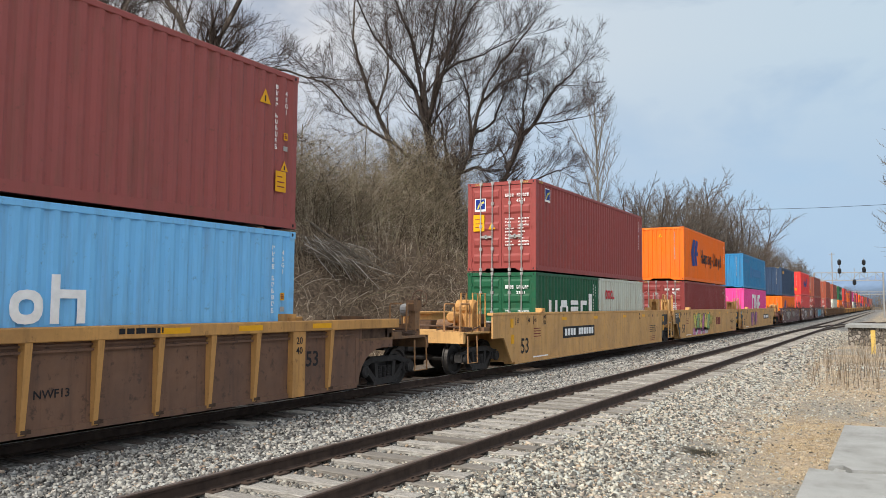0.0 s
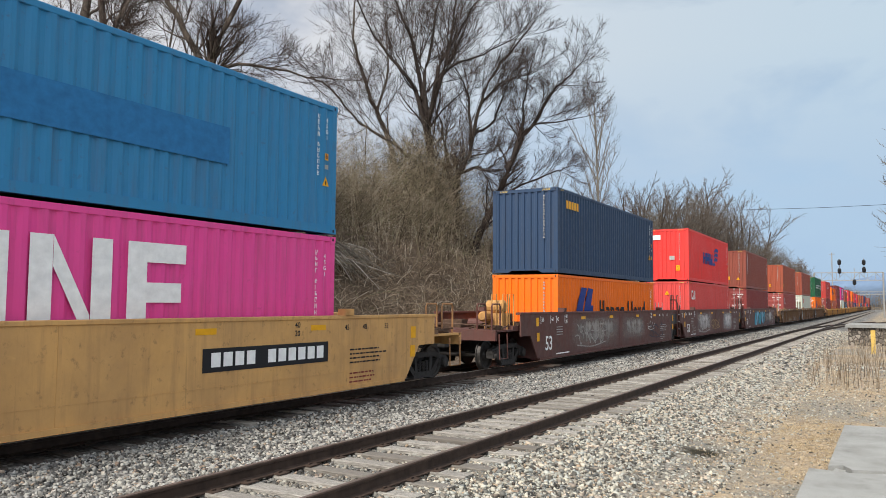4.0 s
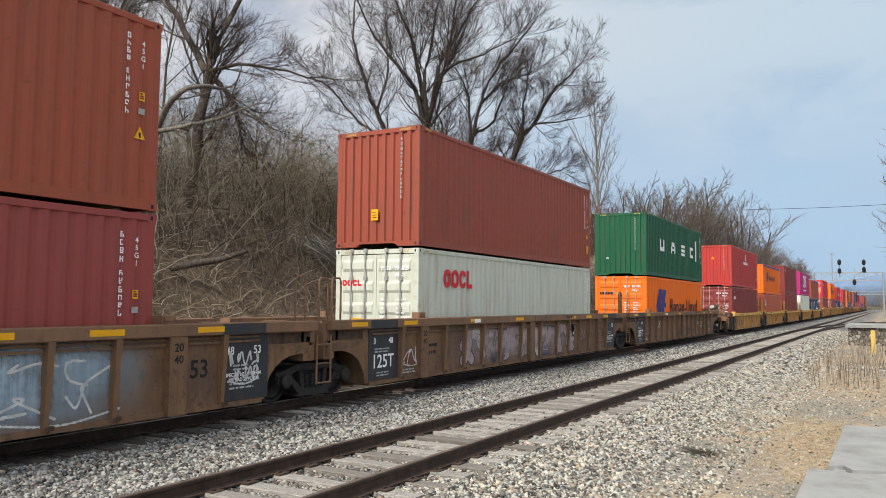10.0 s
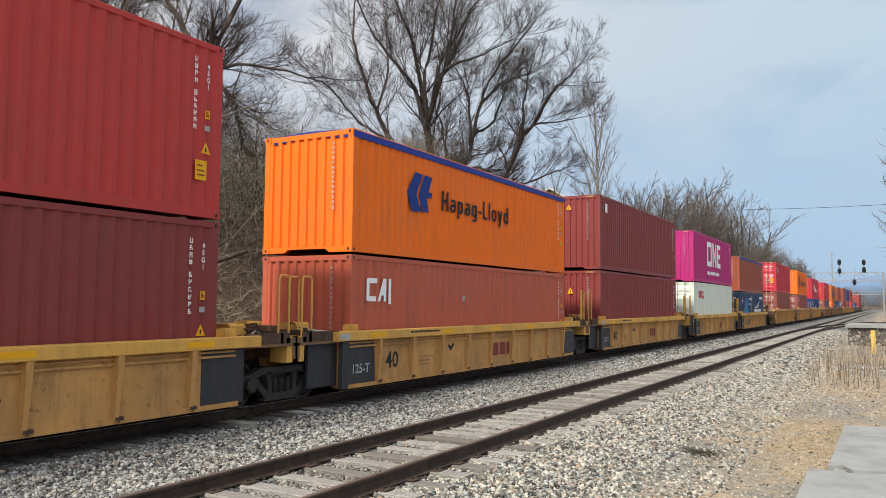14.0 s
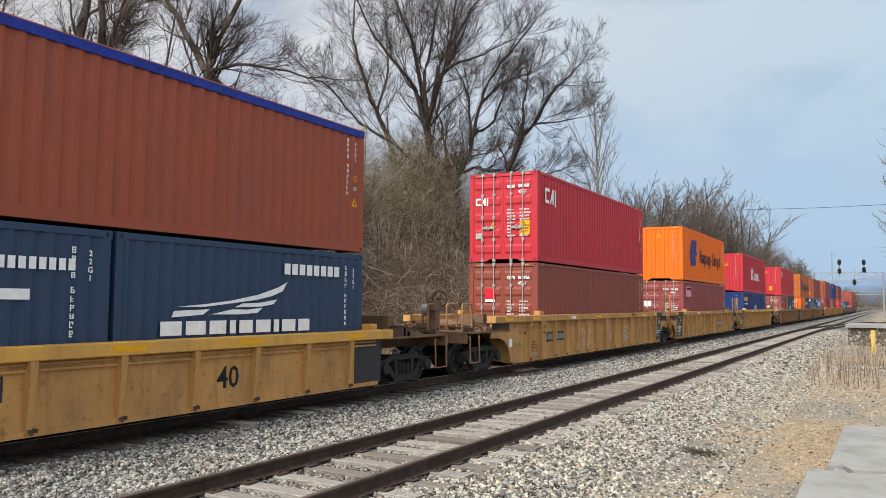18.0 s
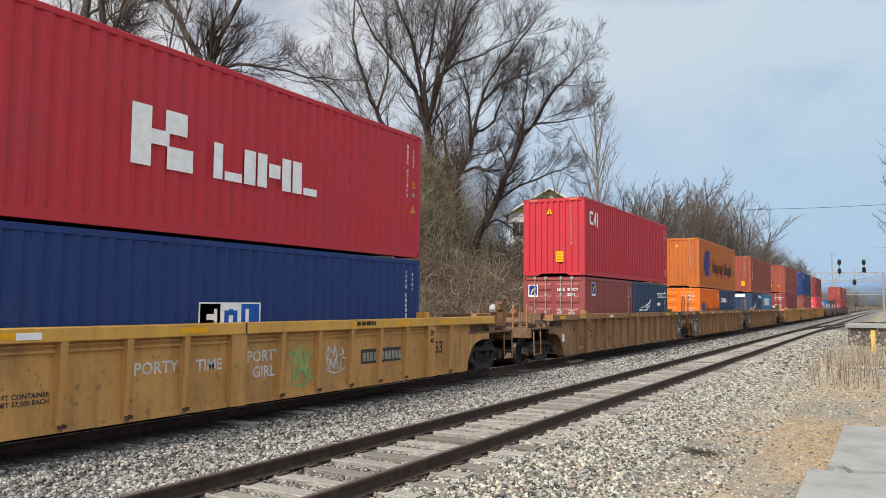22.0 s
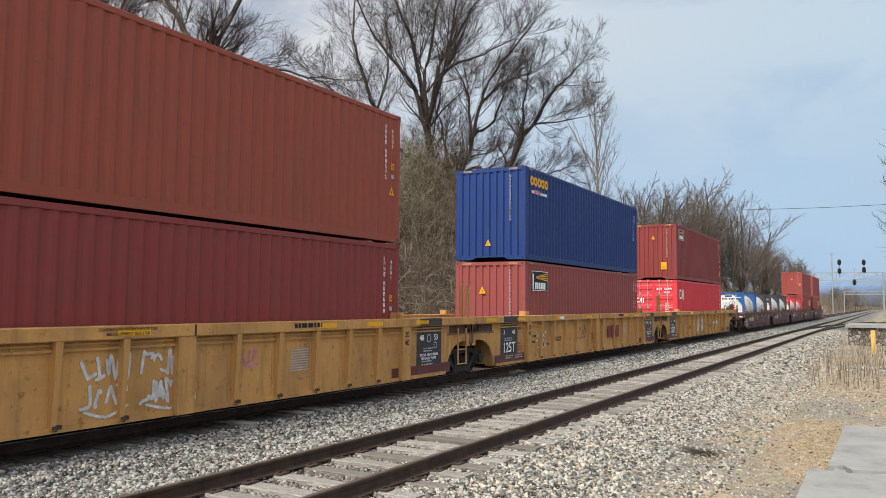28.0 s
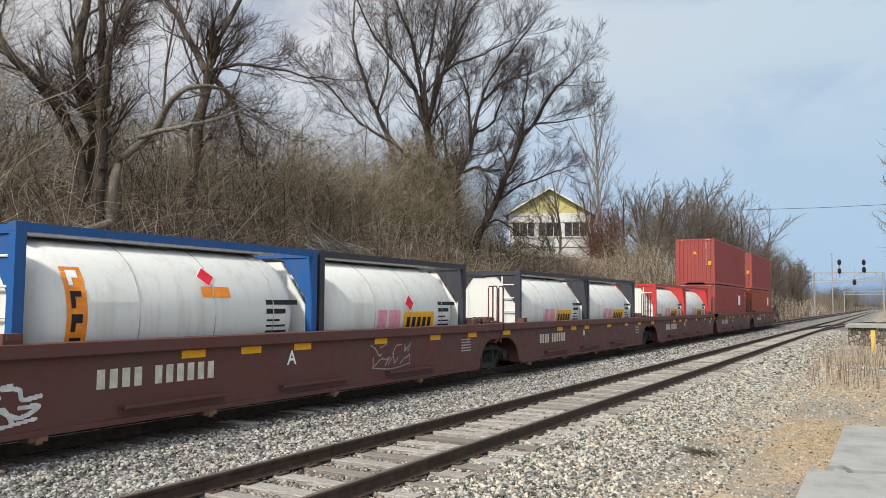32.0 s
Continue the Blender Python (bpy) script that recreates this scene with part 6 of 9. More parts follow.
            if sill_stripe:
                posts = [(1.32, at + reach - 0.35, 0.14), (1.32, at + reach - 0.02, 0.14), (-1.2, at + reach - 0.35, 0.14)] if s > 0 else []
            for xx, e, deep in posts:
                part("grab_iron", Geo().tube([(xx, e, zc), (xx, e, zc + 1.22), (xx, e - s * 0.04, zc + 1.28), (xx, e - s * (deep - 0.04), zc + 1.28), (xx, e - s * deep, zc + 1.22), (xx, e - s * deep, zc)], 0.020, 6), chord_paint, base, "upright pipe grab irons")
            if s < 0 and f53:
                g = Geo()
                e = at + s * (reach + (0.95 if sill_stripe else 0.45))
                g.tube([(1.45, e, 0.34), (1.45, e, 1.25)], 0.02, 6).tube([(1.45, e + 0.42, 0.34), (1.45, e + 0.42, 1.25)], 0.02, 6)
                for z in (0.36, 0.72, 1.08):
                    g.tube([(1.45, e, z), (1.45, e + 0.42, z)], 0.016, 6)
                part("ladder", g, chord_paint, base, "short pipe ladder")
            part("end_post", Geo().box(0.95, 1.34, at + s * (reach - 0.05) - 0.16, at + s * (reach - 0.05) + 0.16, 0.78, zt - 0.02), chord_paint, base)
            if kind == "smooth53" and paint_ is BROWN_CAR:
                for xx in (-0.5, 0.3):
                    part("grab_iron", Geo().tube([(xx, at + s * 0.8, zc), (xx, at + s * 0.8, 1.98), (xx + 0.2, at + s * 0.8, 1.98), (xx + 0.2, at + s * 0.8, zc)], 0.016, 6), GALV, base, "bent pipe grab iron")
            elif kind == "smooth53":
                for xx in (-0.95, 0.95):
                    yy = at + s * 0.75
                    part("container_guide", Geo().box(xx - 0.21, xx - 0.10, yy - 0.16, yy + 0.16, zc, 2.02).box(xx + 0.10, xx + 0.21, yy - 0.16, yy + 0.16, zc, 2.02).box(xx - 0.21, xx + 0.21, yy - 0.16, yy + 0.16, 2.02, 2.14).box(xx - 0.10, xx + 0.10, yy + 0.05, yy + 0.10, zc, 2.02), chord_paint, base, "upright box-shaped container guide")
                    part("grab_iron", Geo().tube([(xx * 0.4, yy + s * 0.2, zc), (xx * 0.4, yy + s * 0.2, 2.45), (xx * 0.4 + 0.12, yy + s * 0.2, 2.50), (xx * 0.4 + 0.24, yy + s * 0.2, 2.45), (xx * 0.4 + 0.24, yy + s * 0.2, zc)], 0.018, 6), GALV, base, "bent pipe grab iron")
            else:
                for xx in (-0.9, 0.35):
                    part("connector_box", Geo().chamfer(xx, xx + 0.4, at + s * 0.5 - 0.2, at + s * 0.5 + 0.2, zc, zc + 0.40, 0.04), chord_paint, base)
            for k, (ya, yb, xa, xb, zz) in enumerate(((0.1, 1.1, 1.25, 0.9, 1.30), (0.2, 1.2, 0.6, 0.8, 1.42), (0.0, 1.2, 0.2, -0.3, 1.25), (0.9, 0.3, 1.1, 0.2, 1.36))):
                part("air_hose", Geo().tube([(xa, at + s * ya, zc + 0.05), (xa, at + s * (ya * 0.8 + yb * 0.2), zz), (xb, at + s * (ya * 0.3 + yb * 0.7), zz + 0.06), (xb, at + s * yb, zc + 0.05)], 0.022, 6), RUST_STEEL if k % 2 else GALV, base)
    truck(base, tf)
    if tail:
        truck(base, trr)
    # container guides at the well's corners
    for y in (-0.12, 12.32):
        for sx in (-1, 1):
            put("guide_block", shared(("guide_block", kind), lambda: Geo().box(-0.16, 0.05, -0.13, 0.13, 0.0, 0.13).box(-0.02, 0.07, -0.09, 0.09, 0.05, 0.11)), chord_paint, base, pose(sx * (xs + 0.01), y, zt + (0.02 if kind == "smooth53" else 0.03)))
    if mark:
        mark(base, xs, zt, lead, tail)
    return base


def fine_print(base, mat, x, y, z, w, n, size=0.045, step=0.085):
    """A few unreadable stencilled lines of uneven length."""
    rng = random.Random(int(y * 100) + n)
    rects = []
    for k in range(n):
        u, end = 0.0, w * rng.uniform(0.7, 1.0)
        while u < end:
            l = rng.uniform(0.05, 0.16)
            rects.append((u, min(u + l, end), -k * step, -k * step + size))
            u += l + 0.03
    bars("stencil_block", rects, mat, base, on_side(x, y, z))["kind"] = "stuff"


def mk_ribbed(seed, tags=(), number=False, lettering="125T", inset=0.0):
    def go(base, xs, zt, lead=False, tail=False):
        if not lead:
            letter(base, lettering, 0.40, WHITE_MARK, on_side(xs + 0.015, -1.66 + inset, 0.62), "white stencilled figures")
            letter(base, "3", 0.18, WHITE_MARK, on_side(xs + 0.015, -1.98 + inset, 1.06))
            letter(base, "48", 0.18, WHITE_MARK, on_side(xs + 0.015, -1.36 + inset, 1.06))
            fine_print(base, GREY_MARK, xs + 0.015, -1.98 + inset, 0.88, 0.62, 2, 0.03, 0.06)
            fine_print(base, GREY_MARK, xs + 0.017, -1.9 + inset, 0.38, 0.5, 2, 0.03, 0.06)
        else:
            letter(base, "3      48", 0.15, BLACK_MARK, on_side(xs + 0.004, -1.45, 1.0))
            bars("reflector", [(-0.1, 0.1, -0.12, 0.12)], WHITE_MARK, base, on_side(xs + 0.004, -2.3, 0.75), "small pale sticker")
        if not tail:
            mid = 13.97 - inset
            letter(base, "48", 0.19, WHITE_MARK, on_side(xs + 0.015, mid - 0.32, 1.06))
            letter(base, "53", 0.19, WHITE_MARK, on_side(xs + 0.015, mid + 0.32, 1.06))
            letter(base, "SPECIAL HEAVY BEAM\nSEE BADGE PLATE", 0.085, WHITE_MARK, on_side(xs + 0.015, mid, 0.62))
            fine_print(base, GREY_MARK, xs + 0.015, mid - 0.32, 0.50, 0.64, 2, 0.03, 0.07)
            fine_print(base, GREY_MARK, xs + 0.015, mid - 0.25, 0.80, 0.50, 2, 0.03, 0.06)
            for dy, z, r in ((0.0, 1.05, 0.10), (0.30, 0.88, 0.08)) if inset else ():
                outer, inner = round_ring(mid + dy - r, mid + dy + r, z - r, z + r, r * 0.3)
                k = len(outer)
                part("stencil_badge", Geo().add([(p, q, 0.0) for p, q in outer + inner], [(i, (i + 1) % k, k + (i + 1) % k, k + i) for i in range(k)]), GREY_MARK, base, "round white stencil badge", on_side(xs + 0.015, 0, 0))
        letter(base, "53", 0.40, BLACK_MARK, on_side(xs + 0.004, 13.0 - inset, 0.80), "large black figures")
        letter(base, "45", 0.18, BLACK_MARK, on_side(xs + 0.004, -0.78 + 0.6 * inset, 1.16))
        letter(base, "20\n40", 0.18, BLACK_MARK, on_side(xs + 0.128, -0.08, 1.08))
        letter(base, "20\n40", 0.18, BLACK_MARK, on_side(xs + 0.128, 12.48, 1.08))
        fine_print(base, MAROON_MARK, xs + 0.004, -0.95, 0.70, 0.55, 3, 0.035)
        fine_print(base, BLACK_MARK, xs + 0.004, 0.22, 0.85, 0.5, 2, 0.07, 0.17)
        fine_print(base, GREY_MARK, xs + 0.017, -0.9, 0.37, 0.6, 2, 0.03, 0.06)
        bars("paper_label", [(0, 0.34, 0, 0.09)], WHITE_MARK, base, on_side(xs + 0.150, 2.35, zt - 0.12), "small printed label")
        fine_print(base, BLACK_MARK, xs + 0.150, 8.6 + 0.05 * seed % 1, zt - 0.09, 0.8, 1, 0.08)
        if number:
            bars("number_field", [(-0.06, 2.1, -0.10, 0.32)], BLACK_PANEL, base, on_side(xs + 0.004, 8.7, 0.62), "black field of a worn block stencil")
            bars("number_plate", letters([0.42, 0.42, -0.08, 0.46], 0.24, 0.10), GREY_MARK, base, on_side(xs + 0.008, 8.8, 0.62))
        for t in tags:
            t(base, xs, zt)
    return go


def t_tag(seed, y, z, w, h, mat, n=9, thick=0.03):
    return lambda base, xs, zt: tag(base, seed, y, z, w, h, mat, xs + 0.010, n, thick)


def t_piece(seed, y, z, w, h, mat, off, n, thick):
    return lambda base, xs, zt: tag(base, seed, y, z, w, h, mat, xs + off, n, thick)


def t_scrawl(seed, y, z, w, h, fills, outline, n=5):
    return lambda base, xs, zt: scrawl(base, seed, y, z, w, h, fills, outline, xs + 0.004, n)


def mk_smooth(tags=(), light=False, field=8.6):
    def go(base, xs, zt, lead=False, tail=False):
        mt = WHITE_MARK if light else BLACK_MARK
        letter(base, "53", 0.62, mt, on_side(xs + 0.004, -1.40, 0.62), "large stencilled figures")
        if not lead:
            letter(base, "125 T" if not light else "T", 0.27, WHITE_MARK, on_side(xs + 0.009, -2.82, 1.32), "white stencilled figures")
        fine_print(base, GREY_MARK if light else BLACK_MARK, xs + 0.004, 12.4, 0.92, 1.3, 4, 0.03, 0.085)
        fine_print(base, GREY_MARK if light else MAROON_MARK, xs + 0.004, 12.4, 0.45, 0.9, 3, 0.03, 0.085)
        for body, y in (("53", -1.9), ("48", -1.1), ("45", -0.62), ("40\n20", 0.15)):
            letter(base, body, 0.17, mt, on_side(xs + 0.004, y, zt - 0.22))
            bars("stencil_block", [(-0.17, -0.14, -0.12, 0.12)], mt, base, on_side(xs + 0.004, y, zt - 0.22))
        bars("stencil_block", [(0, 0.55, 0.08 * k, 0.08 * k + 0.025) for k in range(4)], GREY_MARK if light else MAROON_MARK, base, on_side(xs + 0.004, -0.75, zt - 0.72))
        bars("stencil_block", [(-1.4, -0.2, 0.0, 0.04)], WHITE_MARK, base, on_side(xs + 0.004, 0.6, 0.26))
        if field and not light:
            bars("number_field", [(-0.06, 3.1, -0.05, 0.33)], BLACK_MARK, base, on_side(xs + 0.004, field, 0.80))
            bars("number_plate", letters([0.2] * 4 + [-0.25] + [0.2] * 6, 0.23, 0.065), WHITE_MARK, base, on_side(xs + 0.007, field + 0.12, 0.83))
        for body, y in (("40\n20", 10.8), ("45", 12.3), ("48", 12.9), ("53", 13.7)):
            letter(base, body, 0.15, mt, on_side(xs + 0.004, y, zt - 0.22))
        for t in tags:
            t(base, xs, zt)
    return go


def mk_40(tags=(), figures=1.36):
    def go(base, xs, zt, lead=False, tail=False):
        letter(base, "40", 0.5, BLACK_MARK, on_side(xs + 0.004, figures, 0.62), "large black figures")
        if figures < 2:
            bars("stencil_word", letters([0.36, 0.36, 0.40], 0.34, 0.08), MAROON_MARK, base, on_side(xs + 0.004, 6.35, 0.46), "faded dark block stencil")
        panel = lambda: Geo().sweep_x([(-0.48, 0.20), (0.70, 0.20), (0.66, 1.10), (-0.48, 1.10)], 0, 0.008)
        put("panel", shared(("panel40",), panel), BLACK_PANEL, base, pose(xs + 0.001, 0, 0), "black stencil panel")
        put("panel", shared(("panel40_rear",), lambda: Geo().box(0, 0.008, 11.75, 12.68, 0.20, 1.10)), BLACK_PANEL, base, pose(xs + 0.001, 0, 0), "black stencil panel")
        put("panel", shared(("panel40_inner",), lambda: Geo().box(-0.06, 0.0, -1.35, -0.46, 0.24, 1.08)), BLACK_PANEL, base, pose(xs - 0.12, 0, 0), "set-back black end plate")
        put("pillar", shared(("pillar40",), lambda: Geo().box(0, 0.10, -0.10, 0.10, 0.16, 1.10)), BLACK_PANEL, base, pose(xs - 0.03, -0.42, 0))
        letter(base, "125-T", 0.26, GREY_MARK, on_side(xs + 0.012, 0.18, 0.52), "worn grey figures")
        bars("paper_label", [(0, 0.34, 0, 0.12)], GREY_MARK, base, on_side(xs + 0.149, -0.72, zt - 0.13), "small printed label")
        fine_print(base, BLACK_MARK, xs + 0.150, 1.9, zt - 0.06, 1.4, 1, 0.04)
        shape("stencil_block", [(-0.16, 0.12), (0.0, 0.0), (0.16, 0.14), (0.10, 0.20), (0.0, 0.10), (-0.10, 0.18)], BLACK_MARK, base, on_side(xs + 0.004, 4.0, 0.70))
        fine_print(base, DIRTY_CAR, xs + 0.004, 2.5, 0.62, 0.7, 3, 0.035, 0.09)
        for t in tags:
            t(base, xs, zt)
    return go


def mk_tank(tags=()):
    def go(base, xs, zt, lead=False, tail=False):
        bars("stencil_word", letters([0.13] * 4 + [-0.16] + [0.13] * 6, 0.27, 0.075), DULL_WHITE, base, on_side(xs + 0.004, 1.12, 0.66), "white block stencil")
        letter(base, "A", 0.36, WHITE_MARK, on_side(xs + 0.004, 5.14, 0.86))
        bars("stencil_block", [(0, 0.5, 0.07 * k, 0.07 * k + 0.03) for k in range(5)], GREY_MARK, base, on_side(xs + 0.004, 11.6, 0.66))
        for t in tags:
            t(base, xs, zt)
    return go


def t_text(body, y, z, size, mat, off=0.005):
    """Readable stencilled or sprayed words, centred at y."""
    return lambda base, xs, zt: letter(base, body, size, mat, on_side(xs + off, y, z))


def t_chord(y):
    """The two printed lines on the top chord."""
    return lambda base, xs, zt: letter(base, "CONTROLLED INTERCHANGE CAR\nSEE EQUIPMENT REGISTER", 0.062, BLACK_MARK, on_side(xs + 0.150, y, zt - 0.055))


def t_grid(y, z, w, h):
    """A pale printed panel of fine lines."""
    return lambda base, xs, zt: bars("stencil_block", [(0, w, k * h / 9, k * h / 9 + 0.022) for k in range(9)], GREY_MARK, base, on_side(xs + 0.005, y, z))


def t_frame(y, z, s, mat):
    """A small square outline."""
    return lambda base, xs, zt: bars("stencil_block", [(0, s, 0, 0.03), (0, s, s - 0.03, s), (0, 0.03, 0.03, s - 0.03), (s - 0.03, s, 0.03, s - 0.03)], mat, base, on_side(xs + 0.005, y, z))


def t_number(y, z=0.62, w=1.55):
    """A worn number in its black field, as plain bars."""
    def go(base, xs, zt):
        bars("number_field", [(0, w, -0.05, 0.25)], BLACK_PANEL, base, on_side(xs + 0.004, y, z), "black field of a worn block stencil")
        bars("number_plate", letters([0.10] * 4 + [-0.14] + [0.10] * 6, 0.18, 0.035), FADED_MARK, base, on_side(xs + 0.008, y + 0.06, z))
    return go


def t_word(rects, y, z, mat, off=0.004):
    return lambda base, xs, zt: bars("stencil_word", rects, mat, base, on_side(xs + off, y, z), "large faded stencil")


LETTERS3 = letters([0.40, 0.40, 0.42], 0.46, 0.07)
def t_cloud(y, z, w, h, mat, off=0.0035):
    return lambda base, xs, zt: cloud(base, y, z, w, h, mat, xs + off)


# ---- units in order: place, kind, paint, chord paint, lead, tail, marks ----
code = m_code(WHITE_MARK)
stick = [m_sticker("triangle", False, -0.05, 2.35, 0.22)]


def unit(place, kind, label, p, c, lead, tail, mark, upper, lower, shift=0.0, sill_stripe=False):
    """A car and its load; shift: how far the car stands back from its containers' common place."""
    ride(well_unit(kind, label, p, c, lead, tail, mark, sill_stripe), place + shift)
    z = 0.285
    if lower:
        hmax = 0
        u = 0.0
        for spec in lower:
            ride(container(**spec), place + u, z)
            u += spec.get("length", 12.192) + 0.07
            hmax = max(hmax, spec.get("height", 2.896))
        z += hmax + 0.055
    u = 0.0
    for spec in upper:
        ride(container(**spec), place + u, z)
        u += spec.get("length", 12.192) + 0.07


def box(label, colour, doors=False, marks=(), **k):
    return dict(label=label, colour=colour, doors=doors, marks=[code, *marks], **k)


S20 = dict(length=6.058, height=2.591)
SMOOTH_OCHRE = "ochre-yellow smooth-sided steel well car with graffiti on rails"
SMOOTH_BROWN = "oxide-brown smooth-sided steel well car with grey graffiti"
RB = "grimy ochre ribbed steel well car with black end panels"
R40 = "ochre-yellow ribbed short steel well car"
TK = "oxide-brown steel well car carrying tank containers"

unit(-246.6, "ribbed53", RB, GRIMY_BROWN, AGED_CAR, False, True, mk_ribbed(0, tags=[t_text("NWF13", 7.72, 0.66, 0.16, BLACK_MARK)]),
     [box("maroon weathered steel forty-foot container on top", WASHED_MAROON, marks=[m_sticker("triangle", True, -0.9, 2.2), m_sticker("yellow", True, -0.45, 0.65)])],
     [box("pale blue steel container with white block letters", PALE_BLUE, marks=[m_rings(5.55, 1.28, 1, 0.44, 0.44, 0.12, 0.0, WHITE_MARK, True, "white rounded block letters"), m_word([(0.33, 0.45, 0, 0.44), (0.75, 0.88, 0.0, 0.56), (0.63, 1.02, 0.33, 0.44)], WHITE_MARK, True, 5.55, 1.284), m_rings(6.76, 1.28, 1, 0.46, 0.45, 0.125, 0.0, WHITE_MARK), m_word([(0, 0.13, 0, 0.66), (0.13, 0.52, 0.34, 0.46), (0.39, 0.52, 0, 0.34)], WHITE_MARK, True, 7.32, 1.28)])], -0.42)
unit(-222.95, "smooth53", SMOOTH_OCHRE, YELLOW_CAR, YELLOW_CAR, True, False, mk_smooth(field=1.75),
     [box("maroon container with doors leading and a blue emblem plate", MAROON, True, [m_panel_logo(0.72, 2.26, 0.46, 0.44), m_panel_logo(-0.95, 1.95, 0.4, 0.42, False), m_sticker("yellow", False, -0.8, 1.3, 0.4), m_sticker("triangle", False, -0.33, 1.35, 0.25)])],
     [box("green twenty-foot container with white block letters", GREEN, True, [m_word(ring(0, 0, 0.75, 0.6, 0.2)[:1] + [(0, 0.22, 0, 0.6), (0.55, 0.75, 0, 0.6), (1.0, 1.2, 0, 0.4), (1.1, 1.65, 0.36, 0.6), (1.55, 1.75, 0, 0.4), (2.0, 2.75, 0, 0.15), (2.0, 2.75, 0.22, 0.38), (2.0, 2.75, 0.45, 0.6), (3.0, 3.2, 0, 0.6), (3.2, 3.65, 0, 0.16), (3.2, 3.65, 0.44, 0.6), (3.85, 4.2, -0.1, 0.85)], WHITE_MARK, True, 1.05, 1.12)], **S20), box("white twenty-foot container with red emblem", WHITE_BOX, False, [m_reefer_ring(0.76, 1.80, 1.35)], **S20)])
unit(-202.52, "smooth53", SMOOTH_OCHRE, YELLOW_CAR, YELLOW_CAR, False, False, mk_smooth(field=None, tags=[t_cloud(0.7, 0.3, 6.6, 1.15, CLOUD_YELLOW, 0.002), t_scrawl(21, 1.0, 0.42, 4.4, 0.98, [SPRAY_YELLOW, SPRAY_GREEN, SPRAY_YELLOW, SPRAY_PINK], SPRAY_DARK, 6), t_scrawl(23, 0.8, 0.24, 3.9, 0.32, [SPRAY_PINK, SPRAY_WHITE], SPRAY_PURPLE, 6), t_word(LETTERS3, 7.4, 0.68, MAROON_MARK)]),
     [box("bright orange container with blue emblem and black lettering", ORANGE, marks=[*arrow_and_word(), *stick])],
     [box("dark maroon container with its doors leading", DARK_MAROON, True, [m_sticker("triangle", False, -0.4, 1.3, 0.25), m_sticker("white", True, -1.0, 2.3, 0.2)])])
unit(-182.8, "smooth53", SMOOTH_OCHRE, YELLOW_CAR, YELLOW_CAR, False, True, mk_smooth([t_scrawl(31, 1.5, 0.27, 3.4, 1.1, [SPRAY_PURPLE, SPRAY_PINK, SPRAY_PURPLE], SPRAY_DARK, 5)]),
     [box("sky blue container with overpainted darker patches", SKY_BLUE, marks=[m_word([(0, 1.1, 0, 0.9), (1.28, 5.95, 0.15, 0.78), (-2.9, -0.25, 1.15, 1.42)], DEEPBLUE_PATCH, True, 3.28, 0.80)], height=2.591)],
     [box("pink container with large white block emblem", PINK, marks=[m_broad_blocks(4.11, 0.97, 1.5)])])
unit(-158.5, "smooth53", SMOOTH_BROWN, BROWN_CAR, BROWN_CAR, True, False, mk_smooth([t_cloud(0.4, 0.25, 5.8, 1.2, CLOUD_GREY), t_cloud(6.2, 0.35, 3.8, 1.05, CLOUD_GREY), t_tag(43, 1.0, 0.45, 3.4, 0.75, GREY_BROWN, 14, 0.05), t_tag(45, 10.6, 0.45, 2.4, 0.6, SPRAY_DARK, 10, 0.04), t_tag(44, 10.2, 0.8, 1.2, 0.4, SPRAY_WHITE)], True),
     [box("navy blue weathered container with yellow emblem", NAVY, marks=[m_word(letters([0.2] * 5, 0.28, 0.05), YELLOW_MARK, True, 0.8, 2.25), m_sticker("triangle", True, -0.7, 1.0)])],
     [box("orange container with blue emblem and black lettering", ORANGE, marks=[*arrow_and_word(v=0.95)], height=2.591)])
unit(-138.78, "smooth53", SMOOTH_BROWN, BROWN_CAR, BROWN_CAR, False, False, mk_smooth([t_cloud(0.6, 0.25, 4.4, 1.2, CLOUD_WHITE), t_tag(54, 1.0, 0.40, 3.4, 0.8, GREY_BROWN, 14, 0.06), t_tag(55, 4.9, 0.5, 2.6, 0.5, OLD_TAN, 14, 0.05), t_cloud(8.4, 0.22, 3.6, 1.25, CLOUD_WHITE), t_cloud(8.7, 0.22, 3.0, 1.2, CLOUD_WHITE, 0.006), t_tag(53, -0.6, 0.3, 1.0, 0.5, GREY_BROWN)], True),
     [box("bright red container with blue block emblem", RED, marks=[m_word(letters([0.22, (0.3, 0.25, 0.43), 0.22, -0.12, 0.22, (0.22, 0.2, 0.7), (0.22, 0.0, 0.45), (0.22, 0.2, 0.7), 0.22, -0.12, 0.22, (0.3, 0.0, 0.4), 0.22, -0.1, (0.75, 0.0, 0.16), (0.0, 0, 0)], 0.68, 0.0), BLUE_MARK, True, 3.82, 1.12), m_stripes(7.15, 1.32), m_word([(0, 0.62, 0, 0.26)], WHITE_MARK, False, -0.95, 2.3), m_sticker("yellow", False, 0.62, 0.55, 0.22), m_sticker("white", False, 0.3, 1.15, 0.28)])],
     [box("chalky red container with white block emblem", ROSE_RED, marks=[m_angular(0.55, 1.90, 0.50), m_sticker("triangle", False, 0.0, 2.15, 0.25)])])
